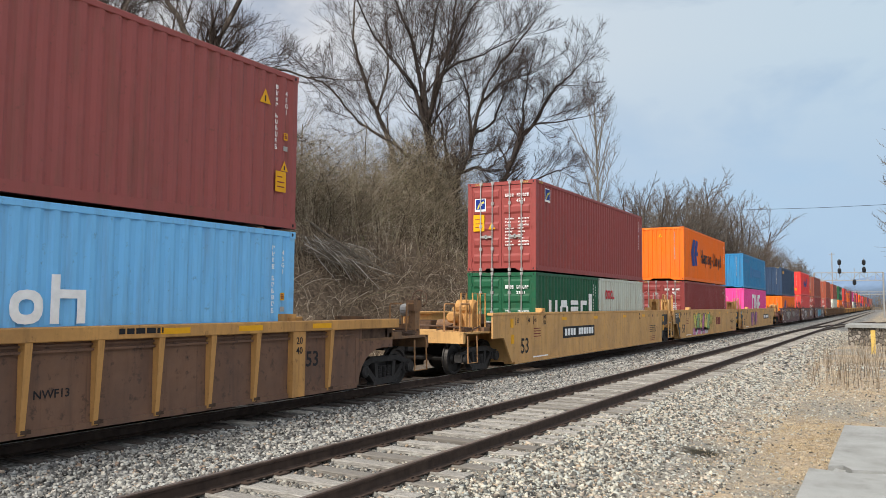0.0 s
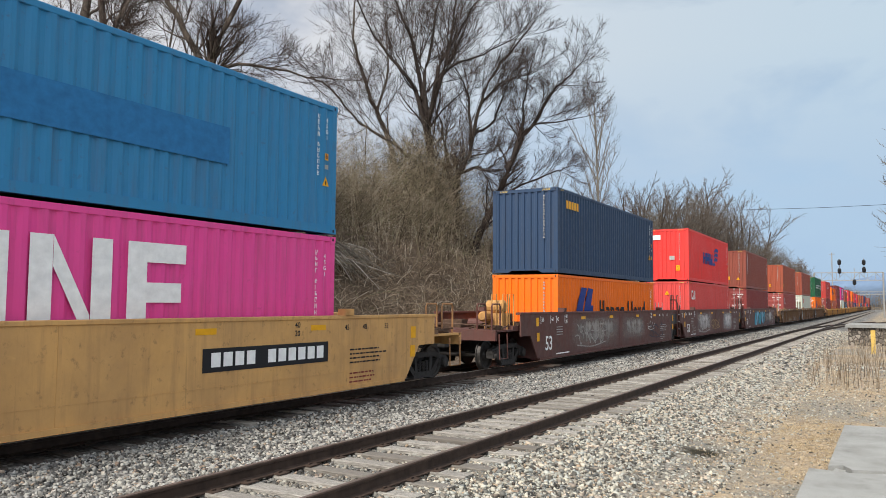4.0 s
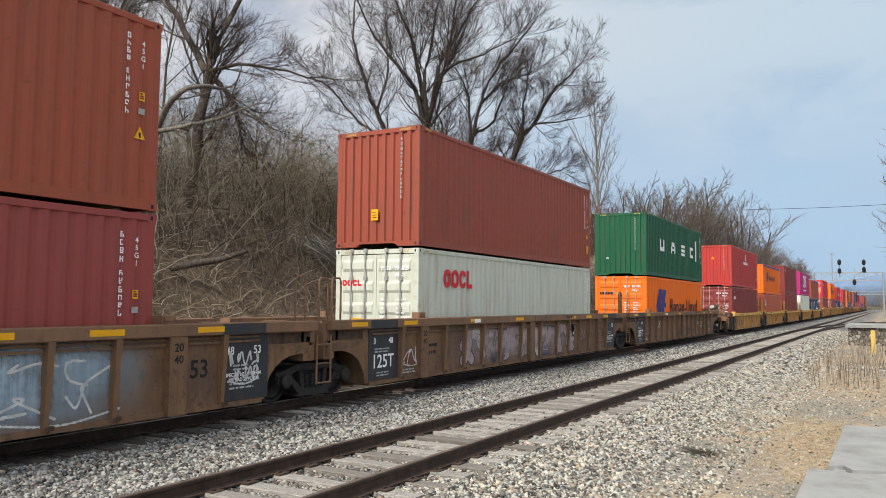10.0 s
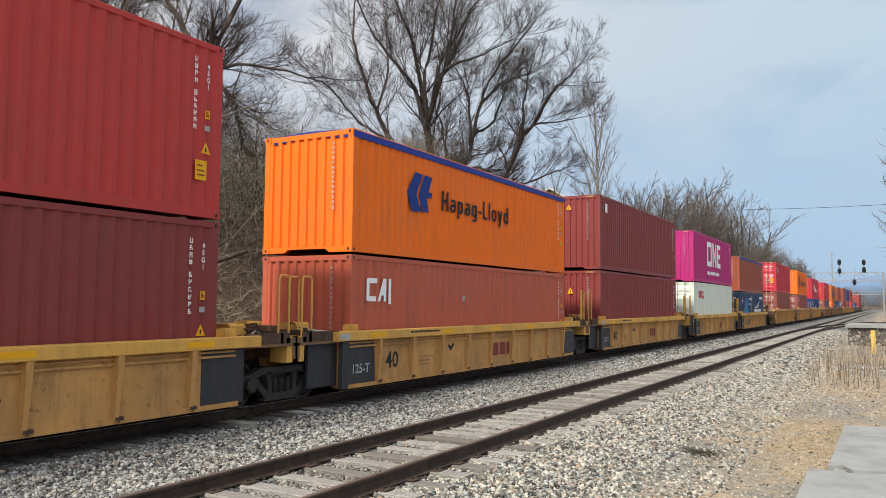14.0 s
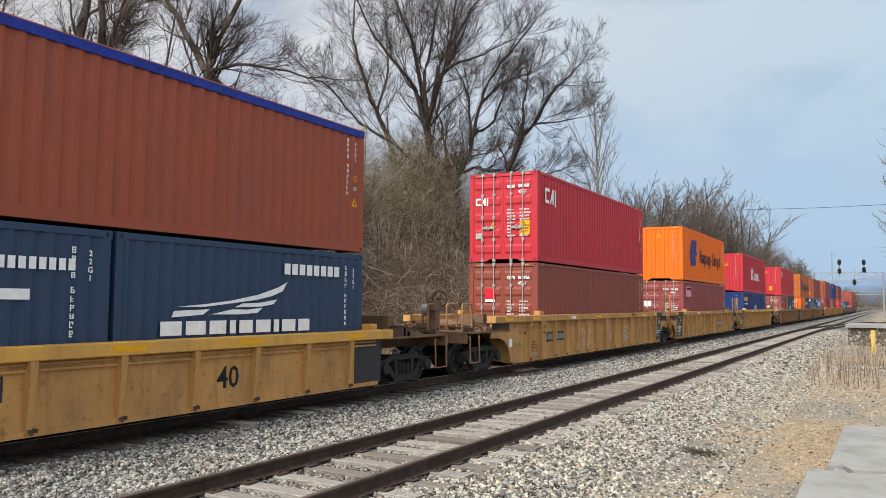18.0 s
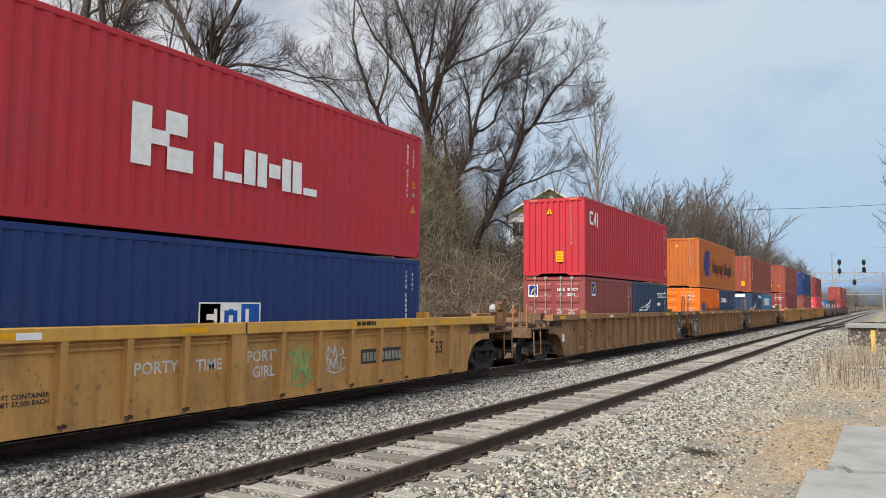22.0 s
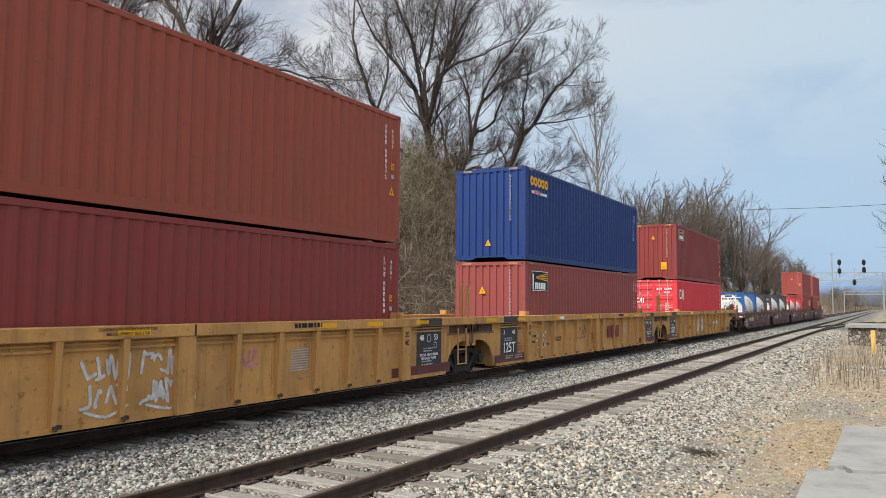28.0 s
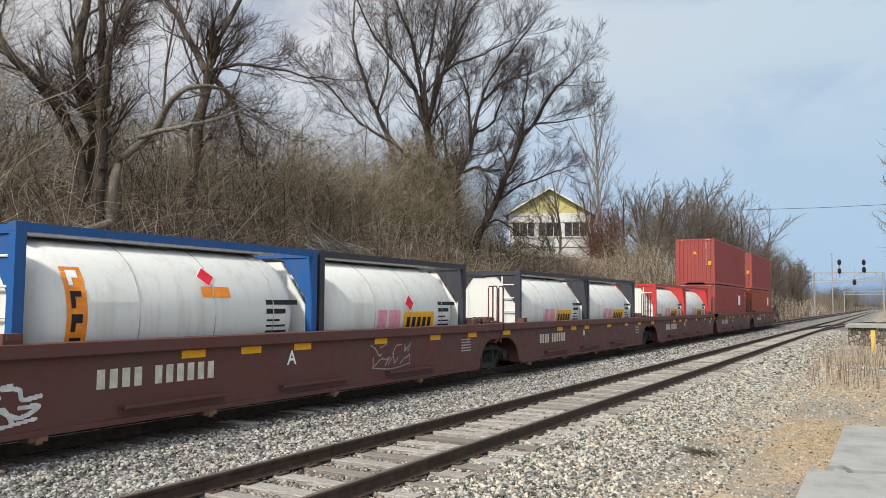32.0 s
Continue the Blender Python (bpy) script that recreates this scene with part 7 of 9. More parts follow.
unit(-118.9, "smooth53", SMOOTH_BROWN, BROWN_CAR, BROWN_CAR, False, True, mk_smooth([t_cloud(1.9, 0.25, 6.2, 1.2, CLOUD_CYAN, 0.002), t_scrawl(61, 2.2, 0.28, 5.8, 1.12, [SPRAY_CYAN, SPRAY_BLUE, SPRAY_CYAN], SPRAY_DARK, 6), t_cloud(7.6, 0.25, 3.6, 1.15, CLOUD_GREY, 0.002), t_tag(62, 8.2, 0.35, 2.6, 0.9, SPRAY_DARK, 10, 0.06), t_cloud(10.2, 0.25, 2.6, 1.2, CLOUD_WHITE)], True),
     [box("rust-brown container with upright white lettering", RUST_BROWN, marks=[m_stack(0.68, 2.62, 6, 0.23), m_sticker("yellow", False, -0.1, 0.6, 0.2), m_sticker("triangle", False, 0.62, 0.62, 0.24)])],
     [box("dark maroon container with its doors leading", DARK_MAROON, True, [m_sticker("triangle", False, -0.55, 1.35, 0.24), m_sticker("white", False, -0.85, 1.5, 0.14)])])
unit(-94.8, "ribbed53", RB, RUSTY_CAR, RUST_CHORD, True, False, mk_ribbed(7, [t_cloud(3.6, 0.25, 7.4, 1.05, CLOUD_BLUE), t_cloud(6.6, 0.16, 5.5, 1.2, CLOUD_PALE_BLUE, 0.0045), t_cloud(6.8, 0.16, 5.2, 1.2, CLOUD_PALE_BLUE, 0.0055), t_tag(72, 2.4, 0.5, 1.2, 0.4, GREY_BROWN), t_number(0.16, 0.82, 1.65), t_cloud(2.95, 0.25, 3.6, 1.05, CLOUD_GREEN), t_scrawl(76, 3.1, 0.30, 3.4, 0.92, [GREY_GREEN, OLIVE_TAN, GREY_GREEN], GREY_BROWN, 5), t_piece(77, 7.1, 0.30, 2.2, 0.85, SPRAY_WHITE, 0.0075, 7, 0.04), t_piece(78, 9.7, 0.32, 1.9, 0.80, SPRAY_WHITE, 0.0075, 6, 0.035), t_piece(79, 13.62, 0.55, 0.72, 0.52, SPRAY_WHITE, 0.019, 14, 0.035)]),
     [box("plain rust-orange weathered container", BRICK_BROWN, marks=[m_sticker("yellow", True, 0.32, 0.62, 0.22), m_sticker("yellow", False, -0.05, 0.6, 0.2)])],
     [box("maroon container with doors leading and blue emblem plate", MAROON, True, [m_panel_logo(0.85, 1.8, 0.52, 0.6), m_panel_logo(-0.98, 1.45, 0.45, 0.52, False), m_sticker("yellow", False, -0.78, 0.55, 0.42), m_sticker("triangle", False, -0.25, 0.6, 0.25)])])
unit(-75.0, "ribbed53", RB, RUSTY_CAR, RUST_CHORD, False, False, mk_ribbed(8, [t_cloud(1.2, 0.25, 9.2, 1.05, CLOUD_PINK), t_cloud(1.5, 0.25, 8.6, 1.05, CLOUD_PINK, 0.006), t_scrawl(81, 1.6, 0.3, 8.4, 0.92, [GREY_PINK, SPRAY_WHITE, SPRAY_DARK, GREY_PINK], SPRAY_DARK, 9), t_tag(82, -0.9, 0.5, 0.9, 0.4, SPRAY_WHITE), t_scrawl(83, 9.42, 0.80, 0.62, 0.36, [SPRAY_WHITE], SPRAY_DARK, 2), t_tag(84, 9.40, 0.36, 0.6, 0.36, GREY_PINK, 9, 0.03), t_tag(85, 10.5, 0.70, 0.7, 0.35, GREY_PINK, 9, 0.02)]),
     [box("plain rust-red weathered container", RUST_RED, marks=[m_sticker("yellow", False, -0.05, 0.65, 0.2), m_sticker("yellow", True, -0.35, 0.5, 0.2)])],
     [box("dirty off-white container with red ring emblem", WHITE_BOX, True, [m_reefer_ring(1.21, 1.98, 1.8), m_end_rings(-1.0, 2.0, 0.62, RED_MARK), m_sticker("yellow", False, -0.55, 0.75, 0.34)], rails=WHITE_BOX)])
unit(-55.1, "ribbed53", RB, RUSTY_CAR, RUST_CHORD, False, True, mk_ribbed(9, [t_tag(91, -0.8, 0.6, 0.8, 0.3, GREY_BROWN), t_tag(92, 1.2, 0.85, 0.7, 0.25, SPRAY_WHITE), t_tag(94, 12.6, 0.35, 1.0, 0.5, SPRAY_WHITE, 14), t_tag(95, 5.5, 0.4, 1.3, 0.5, SPRAY_DARK), t_number(9.72, 0.78, 1.5), t_tag(96, 7.35, 0.5, 0.8, 0.3, SPRAY_DARK, 6, 0.06), t_tag(97, 8.4, 0.52, 0.4, 0.3, SPRAY_DARK, 6, 0.06), t_tag(98, 6.5, 0.4, 0.6, 0.6, GREY_GREEN, 12, 0.04), t_cloud(10.55, 0.35, 0.75, 0.7, CLOUD_WHITE), t_cloud(12.7, 0.30, 0.9, 0.9, CLOUD_WHITE)]),
     [box("dark green container with spaced white block letters", GREEN, marks=[m_word(ring(0, 0, 0.85, 0.58, 0.2)[:1] + [(0, 0.24, 0, 0.58), (0.61, 0.85, 0, 0.58), (2.2, 2.42, 0, 0.36), (2.35, 2.95, 0.36, 0.58), (2.35, 2.95, 0.14, 0.26), (2.88, 3.1, 0, 0.36), (4.47, 5.25, 0, 0.15), (4.47, 5.25, 0.21, 0.36), (4.47, 5.25, 0.43, 0.58), (6.5, 6.72, 0, 0.58), (6.72, 7.28, 0, 0.16), (6.72, 7.28, 0.42, 0.58), (7.8, 8.15, -0.15, 1.0)], WHITE_MARK, True, 2.46, 1.26), m_sticker("white", False, -0.6, 0.75, 0.12)])],
     [box("orange container with blue emblem and black lettering", ORANGE, True, [*arrow_and_word(), m_sticker("triangle", False, -0.45, 1.0, 0.25), m_word(letters([0.06] * 9, 0.12, 0.015), BLACK_MARK, False, -0.98, 2.05)])])
unit(-32.86, "ribbed40", R40, AGED_CAR, CHORD_YELLOW, True, False, mk_40([t_number(1.75, 0.52, 1.6)], 8.3),
     [box("red container with white emblem on its side", WARM_RED, marks=[m_word(letters([0.2] * 8, 0.2, 0.04), WHITE_MARK, True, 5.19, 1.74), m_word(ring(0, 0, 0.5, 0.46, 0.07) + [(0.2, 0.3, 0.1, 0.36)], WHITE_MARK, True, 5.9, 2.06), m_sticker("triangle", False, -0.05, 1.9, 0.22), m_sticker("yellow", True, -0.45, 0.6, 0.24)])],
     [box("dark maroon container with small white emblem", DARK_MAROON, True, [m_word(letters([0.1] * 6, 0.2, 0.025), WHITE_MARK, True, 0.66, 2.02), m_swoosh(0.55, 1.92, 0.78, 0.62, GREEN_MARK), m_sticker("triangle", False, -0.3, 0.75, 0.25)])])
unit(-17.0, "ribbed40", R40, AGED_CAR, CHORD_YELLOW, False, False, mk_40(),
     [box("orange open-top container with blue cover and black lettering", ORANGE, marks=[*arrow_and_word(2.12, 1.25, 0.62)], open_top=TARP_BLUE, height=2.591)],
     [box("faded red container with white block emblem", FADED_RED, marks=[m_angular(0.55, 1.62, 0.50), m_sticker("white", True, 4.9, 1.65, 0.16)], height=2.591)])
unit(-1.0, "ribbed40", R40, AGED_CAR, CHORD_YELLOW, False, False, mk_40(),
     [box("dark maroon container with a small white sign", DARK_MAROON, marks=[m_word([(0, 0.3, 0, 0.35)], WHITE_MARK, True, 0.6, 2.25), *stick])],
     [box("dark maroon container with warning triangle", DARK_MAROON, marks=[m_sticker("triangle", False, 0.0, 2.0, 0.25)])])
unit(15.48, "ribbed40", R40, AGED_CAR, CHORD_YELLOW, False, False, mk_40(),
     [box("magenta container with large white block emblem", MAGENTA, marks=[m_broad_blocks(3.82, 1.02, 1.5), m_word(letters([0.15] * 5 + [-0.12] + [0.15] * 7 + [-0.12] + [0.15] * 7, 0.2, 0.035), WHITE_MARK, True, 3.84, 0.5), m_sticker("yellow", False, -0.85, 2.2, 0.24), m_sticker("triangle", False, -0.1, 2.05, 0.22)])],
     [box("stained off-white container with red ring emblem", PALE_BOX, True, [m_reefer_ring(1.27, 1.98, 1.8), m_sticker("yellow", False, -0.6, 1.0, 0.4)], rails=PALE_BOX)])
unit(31.1, "ribbed40", R40, AGED_CAR, CHORD_YELLOW, False, True, mk_40(tags=[t_number(1.40, 0.52, 2.15), t_frame(4.15, 0.62, 0.32, BLACK_PANEL)], figures=8.25),
     [box("rust-brown open-top container with blue cover", BRICK_BROWN, marks=[], open_top=TARP_BLUE, height=2.591)],
     [box("navy twenty-foot container with dark frame", NAVY, True, [m_word([(0, 0.46, 0.10, 0.50), (0, 0.46, 0, 0.08)], RED_MARK, True, 0.85, 1.68, "red square emblem"), m_word(letters([0.09, 0.09, 0.09], 0.14, 0.03), WHITE_MARK, True, 0.92, 1.86), m_word([(0, 3.3, 0, 0.55), (0.75, 3.0, 0.55, 0.85), (1.25, 2.75, 0.85, 1.35), (1.75, 2.65, 1.35, 1.60)], DEEPBLUE_PATCH, True, 0.85, 0.55, "brighter blue stepped patch of fresh paint"), m_word(letters([0.1] * 8, 0.16, 0.04), WHITE_MARK, True, 4.4, 2.0), m_word([(0, 0.45, 0, 0.14)], WHITE_MARK, True, 4.4, 1.6), m_word([(0, 0.4, 0, 0.34)], RED_MARK, False, -0.9, 1.9), m_word([(0, 0.55, 0, 0.5)], WHITE_MARK, False, 0.35, 0.5)], **S20), box("dark blue twenty-foot container with white wing emblem", NAVY, False, [m_feather(1.35, 1.22, 2.3), m_word(letters([0.16] * 8, 0.2, 0.05), WHITE_MARK, True, 3.6, 2.1)], **S20)])
unit(52.7, "ribbed53", RB, AGED_CAR, AGED_CAR, True, False, mk_ribbed(15, [t_tag(151, 3.7, 0.45, 0.9, 0.6, SPRAY_WHITE, 14), t_tag(152, 6.4, 0.5, 0.6, 0.5, SPRAY_WHITE), t_tag(153, 8.6, 0.45, 0.7, 0.6, SPRAY_WHITE, 12), t_text("EMPTY LOAD\n10 IN. HI BLOCK", -1.75, 0.66, 0.10, DULL_YELLOW), t_number(0.42, 0.74, 1.5), t_frame(2.46, 0.70, 0.45, DULL_YELLOW)]),
     [box("crimson container with doors leading and white block emblem", CRIMSON, True, [m_angular(0.62, 1.92, 0.50), m_angular(-0.98, 1.85, 0.24, False), m_sticker("yellow", False, 0.78, 0.85, 0.34), m_sticker("triangle", False, -0.35, 1.1, 0.2), m_sticker("white", False, -0.85, 0.75, 0.24)])],
     [box("rust-brown container with doors leading and pink label", RUST_BROWN, True, [m_word([(0, 0.36, 0, 0.36)], RED_MARK, False, -0.62, 1.72), m_word([(0, 0.36, -0.08, 0.0)], WHITE_MARK, False, -0.62, 1.72), m_sticker("triangle", False, -0.38, 0.55, 0.25), m_sticker("white", True, 0.5, 1.0, 0.1)])])
unit(72.7, "ribbed53", RB, AGED_CAR, AGED_CAR, False, False, mk_ribbed(16, number=True, tags=[t_tag(161, 10.2, 0.4, 1.2, 0.5, SPRAY_WHITE, 12), t_tag(162, 2.9, 0.4, 0.8, 0.4, SPRAY_DARK), t_text("LD LMT 118000", 1.46, 0.58, 0.10, DULL_YELLOW), t_text("45", -0.95, 1.0, 0.16, BLACK_MARK), t_grid(2.32, 0.62, 0.42, 0.12), t_frame(2.36, 0.82, 0.32, DULL_YELLOW), t_frame(4.60, 0.78, 0.26, WHITE_MARK), t_tag(163, 4.2, 0.80, 0.8, 0.25, SPRAY_DARK, 6, 0.04), t_cloud(5.62, 0.45, 0.70, 0.7, CLOUD_CYAN)]),
     [box("bright orange container with blue emblem and black lettering", ORANGE, marks=[*arrow_and_word(), *stick])],
     [box("faded maroon container with lilac sign and doors leading", BRICK_RED, True, [m_word([(0, 1.2, 0, 0.58)], PINK_MARK, True, 0.70, 2.02, "white and yellow rectangular sign"), m_word([(0.1, 1.1, 0.4, 0.5)], YELLOW_MARK, True, 0.70, 2.025), m_word([(0, 0.4, 0, 0.3)], WHITE_MARK, False, -0.9, 1.5), m_word([(0, 0.3, 0, 0.3)], WHITE_MARK, False, -0.9, 0.75)])])
unit(92.5, "ribbed53", RB, AGED_CAR, CHORD_YELLOW, False, True, mk_ribbed(17, [t_text("PORTY", 4.62, 0.88, 0.26, SPRAY_WHITE), t_text("TIME", 5.66, 0.86, 0.26, SPRAY_WHITE), t_text("PORTY\nGIRL", 6.92, 0.80, 0.27, SPRAY_WHITE), t_cloud(7.50, 0.28, 0.85, 0.95, CLOUD_YELLOW), t_tag(174, 7.62, 0.4, 0.6, 0.6, SPRAY_GREEN, 9, 0.04), t_tag(175, 8.66, 0.55, 0.6, 0.5, SPRAY_WHITE, 9, 0.03), t_number(9.80, 0.66, 1.5), t_text("20 FT CONTAINER\nLIMIT 57,500 EACH", 2.55, 0.62, 0.09, BLACK_PANEL)]),
     [box("crimson red container with white block lettering", CRIMSON, marks=[m_word([(0, 0.36, 0, 0.92), (0.36, 0.7, 0.35, 0.58), (0.62, 1.05, 0.56, 0.92), (0.66, 1.18, 0, 0.36)] + letters([0.2, (0.4, 0, 0.15), 0.28, 0.24, (0.3, 0.2, 0.45), 0.24, 0.26, (0.4, 0.0, 0.14)], 0.60, 0.05, 1.62), WHITE_MARK, True, 4.01, 0.98), m_sticker("triangle", False, 0.05, 1.95, 0.25), m_sticker("white", False, -0.4, 0.35, 0.2)])],
     [box("blue container with yellow block emblem", BLUE, marks=[m_word(letters([0.27] * 5, 0.28, 0.05), YELLOW_MARK, True, 0.43, 1.93), m_word(letters([0.1] * 12, 0.12, 0.03), WHITE_MARK, True, 0.54, 1.66), m_word([(0, 1.42, 0, 0.6)], WHITE_MARK, True, 5.40, 0.98, "white-edged plate of three fields"), m_word([(0.03, 0.47, 0.03, 0.57), (0.95, 1.39, 0.03, 0.57), (0.56, 0.66, 0.16, 0.46), (0.76, 0.86, 0.16, 0.46), (0.66, 0.76, 0.38, 0.48), (0.66, 0.76, 0.14, 0.24)], LOGO_BLUE, True, 5.40, 0.985), m_word([(0.10, 0.17, 0.12, 0.48), (0.33, 0.40, 0.12, 0.48), (0.17, 0.33, 0.30, 0.40), (1.05, 1.13, 0.12, 0.48), (1.13, 1.30, 0.12, 0.20)], WHITE_MARK, True, 5.40, 0.99)], height=2.591)], -0.13)
unit(116.20, "ribbed53", RB, DIRTY_CAR, DIRTY_CAR, True, False, mk_ribbed(18, tags=[t_text("20 FT CONTAINER\nLIMIT 57,500 EACH", 2.48, 0.55, 0.085, BLACK_PANEL), t_frame(2.33, 0.78, 0.30, BLACK_PANEL), t_chord(5.15)]),
     [box("crimson container with white block emblem", CRIMSON, marks=[m_angular(0.55, 1.92, 0.50), m_sticker("yellow", False, 0.25, 0.5, 0.3), m_sticker("triangle", False, -0.15, 2.3, 0.24), m_sticker("yellow", True, -0.42, 0.32, 0.27), m_sticker("triangle", True, -0.40, 0.92, 0.19), m_sticker("yellow", True, -0.40, 1.50, 0.12)])],
     [box("red-brown twenty-foot container with emblem plates", BRICK_RED, True, [m_panel_logo(0.75, 1.9, 0.42, 0.5), m_panel_logo(-1.0, 1.85, 0.38, 0.45, False)], **S20), box("navy twenty-foot container with white wing emblem", NAVY, False, [m_feather(1.2, 1.16, 1.75), m_word([(0, 1.74, 0, 0.22)], WHITE_MARK, True, 4.02, 1.93, "white field of a code"), m_word(letters([0.09] * 4 + [-0.1] + [0.09] * 7, 0.14, 0.052, 0.05, 0.04), BLACK_MARK, True, 4.02, 1.93, "", 0.004), m_word([(0, 0.6, 0, 0.14)], WHITE_MARK, True, 4.02, 1.55)], **S20)], -0.23)
unit(136.0, "ribbed53", RB, DIRTY_CAR, DIRTY_CAR, False, False, mk_ribbed(19, number=False),
     [box("faded orange container with blue emblem and black lettering", OLD_ORANGE, marks=[*arrow_and_word(1.32, 0.97, 1.03), *stick])],
     [box("orange twenty-foot container with doors leading", ORANGE, True, [m_blue_arrow(0.50, 0.78, 1.0, BLUE_MARK, 1.35), m_long_name(1.85, 0.98, 1.13, 0.95)], **S20), box("dark teal-blue twenty-foot container with white emblem", NAVY, False, [m_word(letters([0.34, 0.34, 0.34], 0.26, 0.06), WHITE_MARK, True, 1.12, 1.78), m_word(letters([0.1, 0.1, 0.1], 0.08, 0.03), WHITE_MARK, True, 2.34, 1.80), m_word([(0, 0.45, 0, 0.08), (0, 0.5, 0.16, 0.24), (0, 0.45, 0.32, 0.40)], RED_MARK, True, 0.52, 1.72), m_word([(0, 0.48, 0.08, 0.16), (0, 0.48, 0.24, 0.32)], WHITE_MARK, True, 0.52, 1.72)], **S20)], -0.25)
unit(155.6, "ribbed53", RB, DIRTY_CAR, DIRTY_CAR, False, True, mk_ribbed(20, [t_tag(201, 4.2, 0.4, 1.6, 0.75, SPRAY_WHITE, 20), t_tag(203, 7.5, 0.4, 1.8, 0.75, SPRAY_WHITE, 20)]),
     [box("rust-brown container with upright white lettering", RUST_RED, marks=[m_stack(0.58, 2.50, 6, 0.22), m_sticker("yellow", False, 0.6, 0.5, 0.28), m_sticker("triangle", False, -0.75, 2.2, 0.22)])],
     [box("dark blue twenty-foot container with white wing emblem", NAVY, False, [m_feather(0.8, 1.18, 1.7), m_word(letters([0.17] * 8, 0.22, 0.05), WHITE_MARK, True, 3.7, 2.2), m_word([(0, 1.5, 0, 0.25)], WHITE_MARK, False, -0.75, 2.25)], **S20), box("blue twenty-foot container with white block emblem", SKY_BLUE, False, [m_word(letters([0.4, 0.2, 0.2, 0.35, 0.4, 0.2, 0.3, 0.3, 0.35], 0.62, 0.08), WHITE_MARK, True, 0.9, 1.6)], **S20)], -0.3)
unit(178.8, "ribbed53", RB, AGED_CAR, AGED_CAR, True, False, mk_ribbed(21, [t_tag(211, 4.5, 0.35, 0.75, 0.8, SPRAY_WHITE, 14, 0.05), t_tag(212, 5.5, 0.35, 1.0, 0.8, SPRAY_WHITE, 18, 0.05), t_chord(5.10), t_tag(213, 7.5, 0.80, 0.4, 0.3, SPRAY_PINK, 6, 0.03), t_grid(8.72, 0.62, 0.5, 0.42)], inset=0.35),
     [box("rust-brown container with upright white lettering", RUST_RED, marks=[m_stack(0.66, 2.62, 6, 0.23), m_sticker("yellow", False, -0.15, 0.6, 0.2), m_sticker("triangle", False, 0.62, 0.62, 0.22)])],
     [box("dark maroon container with upright white lettering", DARK_MAROON, True, [m_stack(0.60, 2.55, 3, 0.36), m_word(letters([0.15, 0.15, 0.15], 0.24, 0.04), WHITE_MARK, False, -0.95, 1.4), m_sticker("yellow", False, -0.8, 0.6, 0.35)])], -0.33, True)
unit(198.05, "ribbed53", RB, AGED_CAR, AGED_CAR, False, False, mk_ribbed(22, [t_tag(221, 0.7, 0.55, 0.8, 0.5, SPRAY_WHITE, 14), t_word(LETTERS3, 7.6, 0.6, MAROON_MARK, 0.06), t_tag(223, 5.5, 0.5, 0.6, 0.4, MAROON_MARK), t_text("20 FT CONTAINER\nLIMIT 57,500 EACH", 2.42, 0.74, 0.085, BLACK_MARK), t_text("LMT 117 500", 1.45, 0.60, 0.11, BLACK_MARK), t_tag(224, 4.2, 0.72, 1.0, 0.4, SPRAY_DARK, 9, 0.025), t_frame(5.62, 0.80, 0.28, BLACK_MARK), t_grid(9.70, 0.70, 0.42, 0.42)], inset=0.35),
     [box("deep blue container with yellow block emblem", BLUE, marks=[m_rings(0.38, 2.34, 5, 0.27, 0.30, 0.085, 0.02, YELLOW_MARK, True, "yellow ring emblem"), m_word(letters([0.07, 0.07, -0.52, 0.07, 0.07, 0.07, 0.07, 0.07, 0.07], 0.09, 0.02), WHITE_MARK, True, 0.48, 2.10), m_word(letters([0.09] * 4, 0.13, 0.02), PINK_MARK, True, 0.68, 2.09), m_sticker("triangle", False, -0.05, 0.45, 0.2)])],
     [box("red-brown container with black and yellow emblem plate", BRICK_RED, marks=[m_ray_plate(0.50, 2.0, 1.3, 0.62), m_sticker("triangle", False, -0.25, 1.9, 0.24)])], -0.17, True)
unit(217.62, "ribbed53", RB, AGED_CAR, AGED_CAR, False, True, mk_ribbed(23, [t_word([(0, 1.9, 0, 0.28)], 8.95, 0.68, BLACK_PANEL, 0.006), t_word(letters([0.12] * 4 + [-0.14] + [0.12] * 6, 0.2, 0.035), 9.05, 0.72, WHITE_MARK, 0.012), t_tag(231, 7.3, 0.55, 0.8, 0.45, MAROON_MARK, 12, 0.025), t_tag(232, 6.4, 0.6, 0.6, 0.3, MAROON_MARK, 9, 0.025), t_text("20 FT CONTAINER\nLIMIT 57,500 EACH", 2.48, 0.66, 0.085, BLACK_MARK), t_grid(3.32, 0.70, 0.5, 0.42), t_scrawl(233, 4.3, 0.34, 1.95, 0.85, [SPRAY_WHITE], SPRAY_DARK, 3), t_text("NWG33E", 7.9, 0.66, 0.14, BLACK_MARK), t_chord(5.15), t_tag(234, 6.6, 0.68, 0.6, 0.3, SPRAY_DARK, 9, 0.02)], inset=0.35),
     [box("dark maroon container with black and yellow emblem plate", DARK_MAROON, marks=[m_ray_plate(0.49, 2.1, 1.25, 0.56), m_sticker("yellow", False, 0.55, 0.5, 0.28), m_sticker("triangle", False, 0.0, 2.1, 0.2), m_sticker("yellow", True, -0.4, 0.5, 0.25)])],
     [box("bright crimson container with doors leading and white emblem", BRIGHT_CRIMSON, True, [m_angular(0.52, 1.90, 0.50), m_angular(-1.0, 1.7, 0.25, False)])], -0.34, True)


